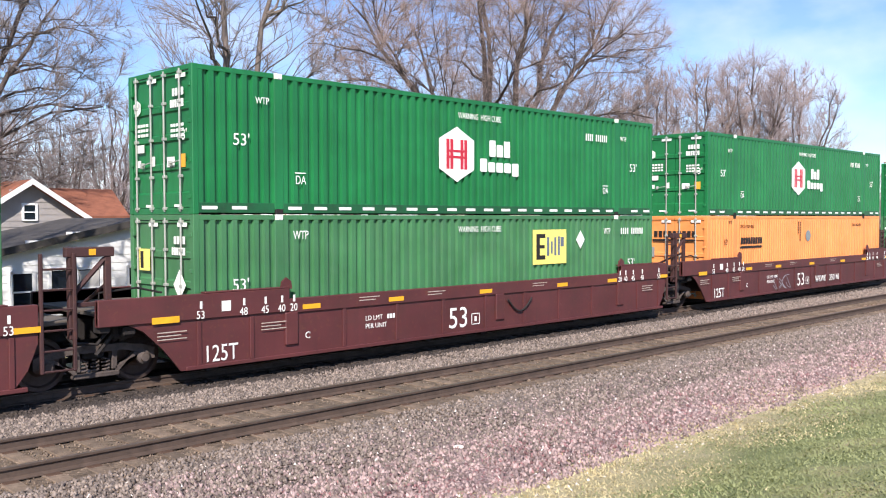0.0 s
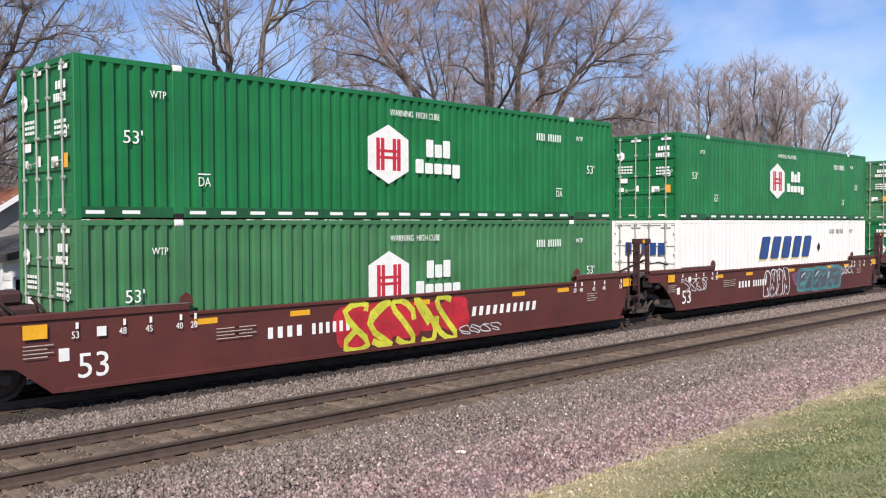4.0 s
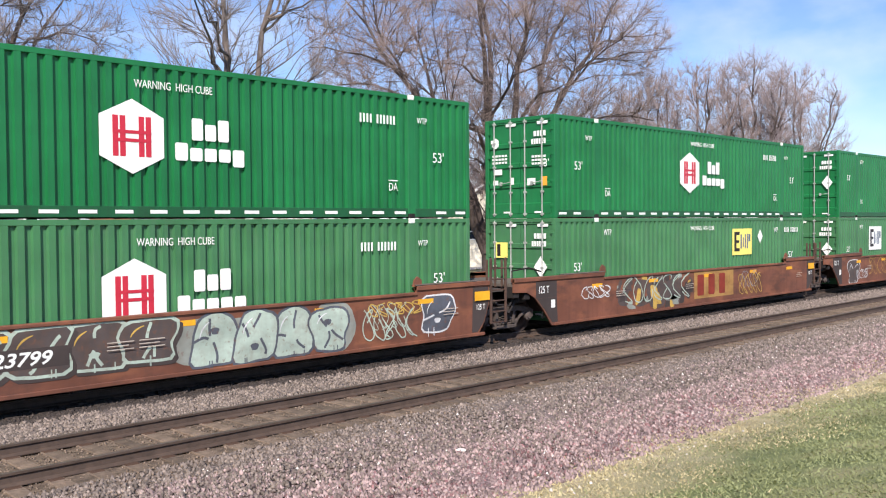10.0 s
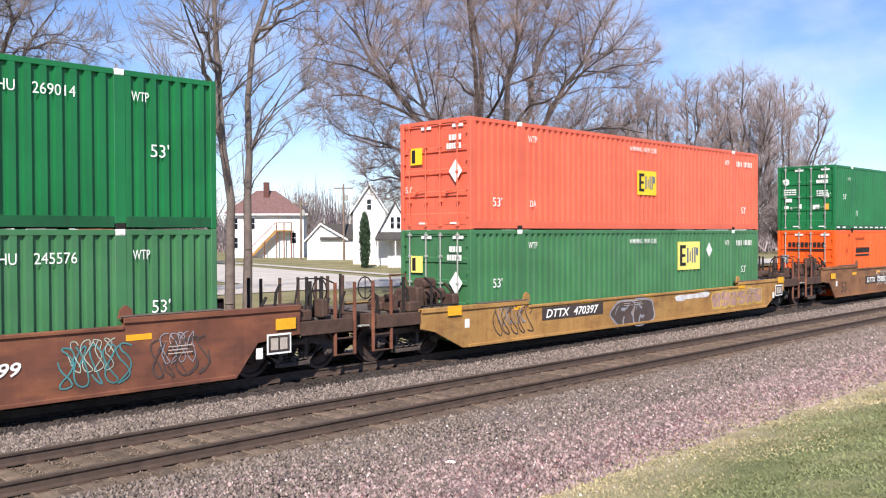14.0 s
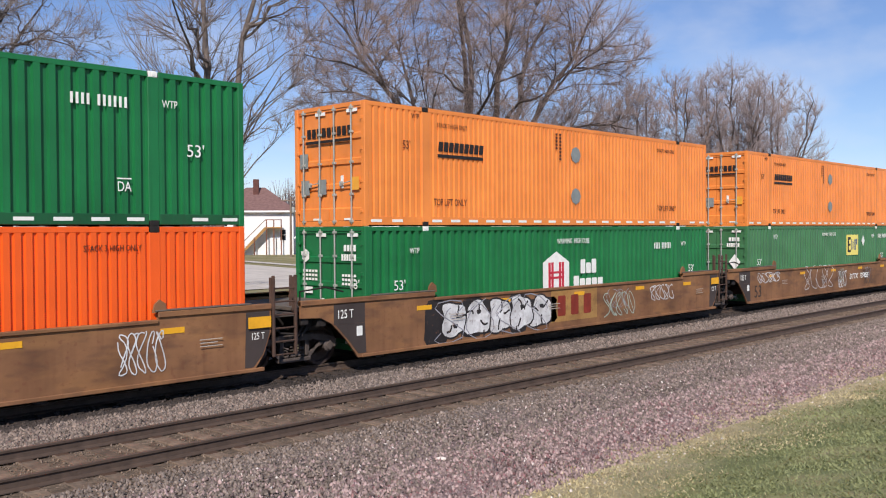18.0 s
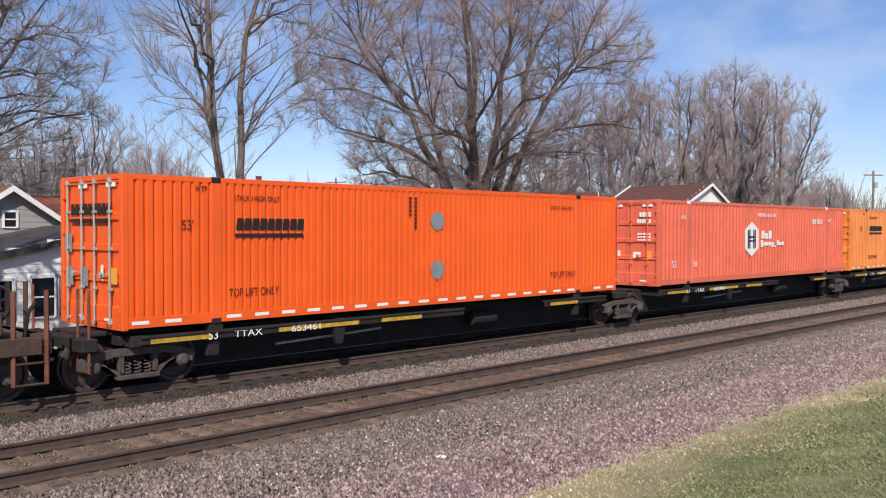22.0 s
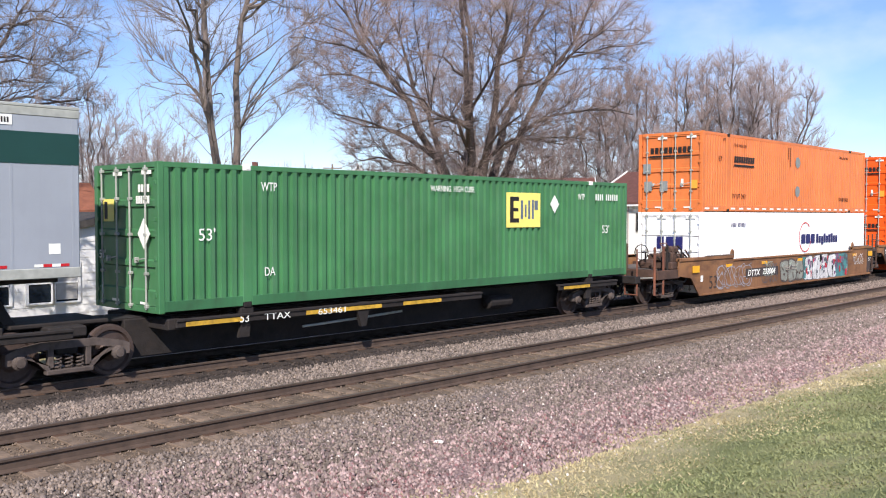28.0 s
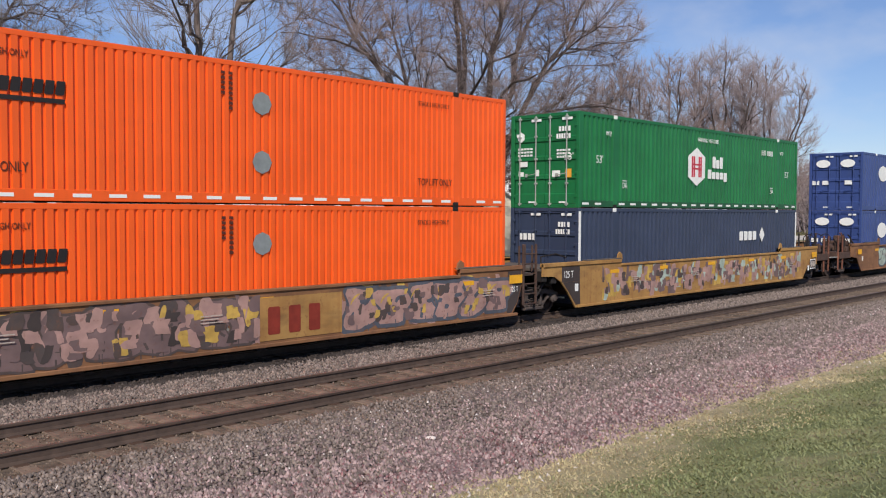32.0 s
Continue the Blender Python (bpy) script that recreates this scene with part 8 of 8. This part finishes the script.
for x in (1.6, 3.0, 4.6, 6.3):
    part("porch_post", Shape().box(x - 0.08, x + 0.08, -2.1, -1.94, -0.4, 2.5, 0.01), TRIM, porch_house)
part("porch_floor", Shape().box(1.4, 6.6, -2.2, 0.0, -0.4, 0.25), GREY_SIDING, porch_house)
part("dormer", Shape().plate([(2.6, 3.6), (4.6, 3.6), (4.6, 4.9), (3.6, 5.6), (2.6, 4.9)], -0.6, 1.5), SIDING, porch_house)
window(porch_house, 3.25, 4.0, 0.5, 0.8, -0.6)
window(porch_house, 3.95, 4.0, 0.5, 0.8, -0.6)
part("porch_rail", Shape().box(1.6, 6.3, -2.1, -2.04, 0.95, 1.02).box(1.6, 6.3, -2.1, -2.04, 0.45, 0.5), TRIM, porch_house)
corner_house = gable_house("house", pose(69.8, 68.8, -0.1, 0, 0, -42), 5.0, 9.0, 3.9, 6.6, 0.45, SIDING, SHINGLE_DARK, "white clapboard house with a steep dark roof", 0.4, 0.25)
window(corner_house, 2.2, 4.2, 0.6, 1.0)
window(corner_house, 1.2, 1.0, 0.7, 1.4)
window(corner_house, 3.8, 1.0, 0.7, 1.4)

# houses across the street
vict = gable_house("house", pose(61.2, 73.3, 0.0, 0, 0, -42), 3.4, 8.0, 5.6, 8.2, 0.5, SIDING, SHINGLE_DARK, "white Victorian house with a steep front gable", 0.35, 0.25)
window(vict, 1.7, 5.6, 0.5, 1.1)
part("wall", Shape().plate([(2.6, -0.4), (6.2, -0.4), (6.2, 3.0), (4.4, 6.2), (2.6, 3.0)], -1.4, 3.0), SIDING, vict)
for a, za, b, zb in ((2.3, 2.5, 4.4, 6.3), (6.5, 2.5, 4.4, 6.3)):
    part("roof", Shape().plate([(a, za), (b, zb), (b, zb + 0.16), (a, za + 0.16)], -1.7, 3.2), SHINGLE_DARK, vict)
for x in (4.1, 4.75):
    window(vict, x, 3.6, 0.4, 1.2, -1.4)
part("porch_roof", Shape().loft([[(2.4, -3.6, 2.4), (8.2, -3.6, 2.4), (8.2, -3.6, 2.55), (2.4, -3.6, 2.55)], [(2.6, -1.4, 3.1), (8.0, -1.4, 3.1), (8.0, -1.4, 3.25), (2.6, -1.4, 3.25)]]), SHINGLE_DARK, vict)
for x in (2.6, 4.4, 6.2, 8.0):
    part("porch_post", Shape().box(x - 0.07, x + 0.07, -3.5, -3.36, -0.4, 2.4), TRIM, vict)
fence = thing("picket_fence", pose(60.0, 66.5, 0.0, 0, 0, -42), "white picket fence in front of the porch", "fence")
for q in range(60):
    part("picket", cached("picket", lambda: Shape().plate([(-0.04, -0.3), (0.04, -0.3), (0.04, 0.85), (0, 0.95), (-0.04, 0.85)], 0, 0.02), TRIM), None, fence).location.x = q * 0.13
part("fence_rail", Shape().box(0, 7.8, 0.02, 0.05, 0.2, 0.28).box(0, 7.8, 0.02, 0.05, 0.65, 0.73), TRIM, fence)
garage = gable_house("garage", pose(63.9, 84.8, 0.0, 0, 0, -42), 4.4, 6.5, 2.5, 4.2, 0.35, SIDING, SHINGLE_DARK, "long white garage with a grey roof", 0.3, 0.25)
part("wall", Shape().box(4.4, 9.5, 0.0, 5.0, -0.4, 2.5), SIDING, garage)
part("roof", Shape().loft([[(1.5, -0.3, 2.4), (9.7, -0.3, 2.4), (9.7, -0.3, 2.55), (1.5, -0.3, 2.55)], [(1.5, 2.6, 4.1), (9.7, 2.6, 4.1), (9.7, 2.6, 4.25), (1.5, 2.6, 4.25)]]), SHINGLE_DARK, garage)
window(garage, 7.6, 1.0, 0.6, 1.0)


def hip_house(place):
    ho = thing("house", place, "white two-storey house with brown hip roof and wooden outside stair", "house", "houses behind the tracks")
    w, dp, eave, top = 9.4, 8.0, 5.3, 8.4
    for x0, x1, y0, y1 in ((0, w, 0, 0.15), (0, w, dp - 0.15, dp), (0, 0.15, 0.15, dp - 0.15), (w - 0.15, w, 0.15, dp - 0.15)):
        part("wall", Shape().box(x0, x1, y0, y1, -0.6, eave), SIDING, ho)
    e, r0, r1 = 0.55, (3.2, dp / 2), (w - 3.8, dp / 2)
    base = [(-e, -e), (w + e, -e), (w + e, dp + e), (-e, dp + e)]
    v = [(x, y, eave - 0.05) for x, y in base] + [(*r0, top), (*r1, top)]
    part("roof", Shape().add(v, [(0, 1, 5, 4), (1, 2, 5), (2, 3, 4, 5), (3, 0, 4), (3, 2, 1, 0)]), SHINGLE_DULL, ho)
    part("eave_board", Shape().box(-e, w + e, -e - 0.04, -e, eave - 0.2, eave + 0.02), TRIM, ho)
    part("chimney", Shape().box(4.2, 4.9, 2.6, 3.3, 7.0, 9.4, 0.02), SHINGLE_RED, ho)
    for x, z in ((0.9, 1.0), (0.9, 3.4), (8.1, 1.6), (3.0, 3.4)):
        window(ho, x, z, 0.75, 1.35)
    stair = part("stair", Shape().plate([(2.6, -0.3), (2.95, -0.3), (6.2, 3.0), (6.2, 3.25), (5.95, 3.25)], -1.34, -1.28), OCHRE, ho, "brown wooden outside stair")
    for q in range(12):
        part("tread", cached("tread", lambda: Shape().box(-0.15, 0.17, -1.28, -0.28, 0, 0.06), OCHRE), None, stair).location = (2.8 + q * 0.28, 0, 0.1 + 0.255 * q)
    part("landing", Shape().box(6.0, 8.0, -1.4, 0, 3.1, 3.25), OCHRE, ho)
    part("stair_rail", Shape().rod((2.8, -1.3, 0.9), (6.1, -1.3, 4.2), 0.05, 6).box(6.0, 8.0, -1.38, -1.3, 4.1, 4.2), RUSTY, ho)
    for x in (4.6, 6.1, 7.0, 7.9):
        part("stair_post", Shape().box(x, x + 0.14, -1.38, -1.24, -0.6, 4.2 if x > 5 else 2.0), RUSTY, ho)
    return ho


hip_house(pose(62.0, 98.6, 0.35, 0, 0, -40))
far_house = gable_house("house", pose(43.0, 112.0, 0.0, 0, 0, -30), 7.0, 8.0, 4.0, 6.8, 0.5, SIDING, SHINGLE_DARK, "distant white house behind bare trees", 0.4, 0.3)
window(far_house, 2.0, 1.2, 0.8, 1.3)
window(far_house, 5.0, 1.2, 0.8, 1.3)
# ---- street, poles ----
ROAD = mat("pale_concrete_road", (196, 188, 176), 0.9, vary=0.12, scale=0.6, grime=0.2, grime_rgb=(140, 132, 120), bump=0.2, bump_scale=8)
road = thing("road", pose(0, 0, 0), "pale concrete street behind the tracks", "road", kind="structure")
for x0, x1, ya, yb, lift in ((-80, 36, 47.5, 55.0, 0.05), (36, 49, 46.5, 64.0, 0.05), (49, 200, 47.5, 55.0, 0.05), (36, 49, 64.0, 88.0, 0.05), (36, 49, 88.0, 170.0, 0.05)):
    s = Shape()
    steps = [ya + (yb - ya) * q / 6 for q in range(7)]
    for a, b in zip(steps, steps[1:]):
        s.add([(x, y, ground_z(x, y) + lift) for x, y in ((x0, a), (x1, a), (x1, b), (x0, b))], [(0, 1, 2, 3)])
    part("road_slab", s, ROAD, road)
walkway = thing("sidewalk", pose(0, 0, 0), "pale concrete sidewalk before the houses", "sidewalk", kind="structure")
for x0, x1, ya, yb in ((51.5, 53.0, 56.5, 120.0), (53.0, 90.0, 57.0, 58.4)):
    s = Shape()
    steps = [ya + (yb - ya) * q / 6 for q in range(7)]
    for a, b in zip(steps, steps[1:]):
        s.add([(x, y, ground_z(x, y) + 0.05) for x, y in ((x0, a), (x1, a), (x1, b), (x0, b))], [(0, 1, 2, 3)])
    part("sidewalk_slab", s, ROAD, walkway)
POLE_WOOD = mat("weathered_pole", (128, 112, 98), 0.9, vary=0.2, scale=2)


def utility_pole(x, y, hgt, wires=True):
    po = thing("utility_pole", on_ground(x, y, -42), "weathered wooden utility pole with a crossarm", "utility pole", "utility poles")
    part("pole", Shape().rod((0, 0, -0.5), (0, 0, hgt), 0.15, 10, 0.1), POLE_WOOD, po)
    part("crossarm", Shape().box(-1.1, 1.1, -0.06, 0.06, hgt - 0.55, hgt - 0.42, 0.01), POLE_WOOD, po)
    for q in (-1.0, -0.5, 0.5, 1.0):
        part("insulator", Shape().lathe([(0, 0.03), (0.06, 0.05), (0.12, 0.03)], (q, 0, hgt - 0.42), "z", 8), W_INK, po)
    part("transformer", Shape().lathe([(0, 0.16), (0.02, 0.2), (0.6, 0.2), (0.66, 0.12)], (0.3, 0, hgt - 1.9), "z", 12), GALV, po)


for x, y, hgt in ((105.0, 35.4, 10.2), (66.9, 81.8, 8.8), (63.4, 85.3, 7.0), (135.0, 38.0, 10.0)):
    utility_pole(x, y, hgt)

# low woods on the horizon
def far_woods():
    rng = np.random.default_rng(77)
    n = 15000
    a = rng.uniform(radians(8), radians(88), n)
    d = rng.uniform(150, 260, n)
    h = rng.uniform(3, 11, n) * (0.7 + 0.5 * np.sin(a * 17) ** 2)
    base = np.stack([d * np.sin(a), d * np.cos(a), np.zeros(n)], -1)
    tip = base + np.stack([rng.normal(0, 1.8, n), rng.normal(0, 1.8, n), h], -1)
    segs = [(base[k], tip[k], 0.16, 0.02, 3) for k in range(n)]
    ob = new("far_woods", tubes("far_woods", segs, 3, TWIG_RED))
    tagged(ob, "hazy line of distant bare woods", "woods", kind="stuff")


far_woods()


# ---- what moves: the whole train rolls towards -x, gaining a little speed at first, its wheels turn ----
def gone(t):
    return SPEED * t + 0.54 * max(0.0, 1 - t / 3.25)


def motions():
    for ob, x, y, z in TRAIN:
        walk(ob, [(t, pose(x - gone(t), y, z)) for t in (0.0, 1.0, 2.0, 3.0, 4.0, 8.0, 16.0, 24.0, 32.0)])
    start = {ob: x for ob, x, y, z in TRAIN}
    turn = math.degrees(1 / WHEEL_R)
    for ws, car, x, yc in WHEELSETS:
        at = start[car] + x
        first, last = max(0.0, (at - 44.0) / SPEED), min(32.0, (at - 2.0) / SPEED)
        home = ws.location.copy()
        ticks = [k / 30 for k in range(math.ceil(first * 30), math.floor(last * 30) + 1)] if last > first else []
        turned = [(t, pose(*home, 0, -((SPEED * t * turn) % 360), 0)) for t in ticks]
        still = pose(*home) if not turned else None
        rows = [(0.0, turned[0][1] if turned else still)] + [r for r in turned if 0.0 < r[0] < 32.0] + [(32.0, turned[-1][1] if turned else still)]
        walk(ws, rows)


motions()
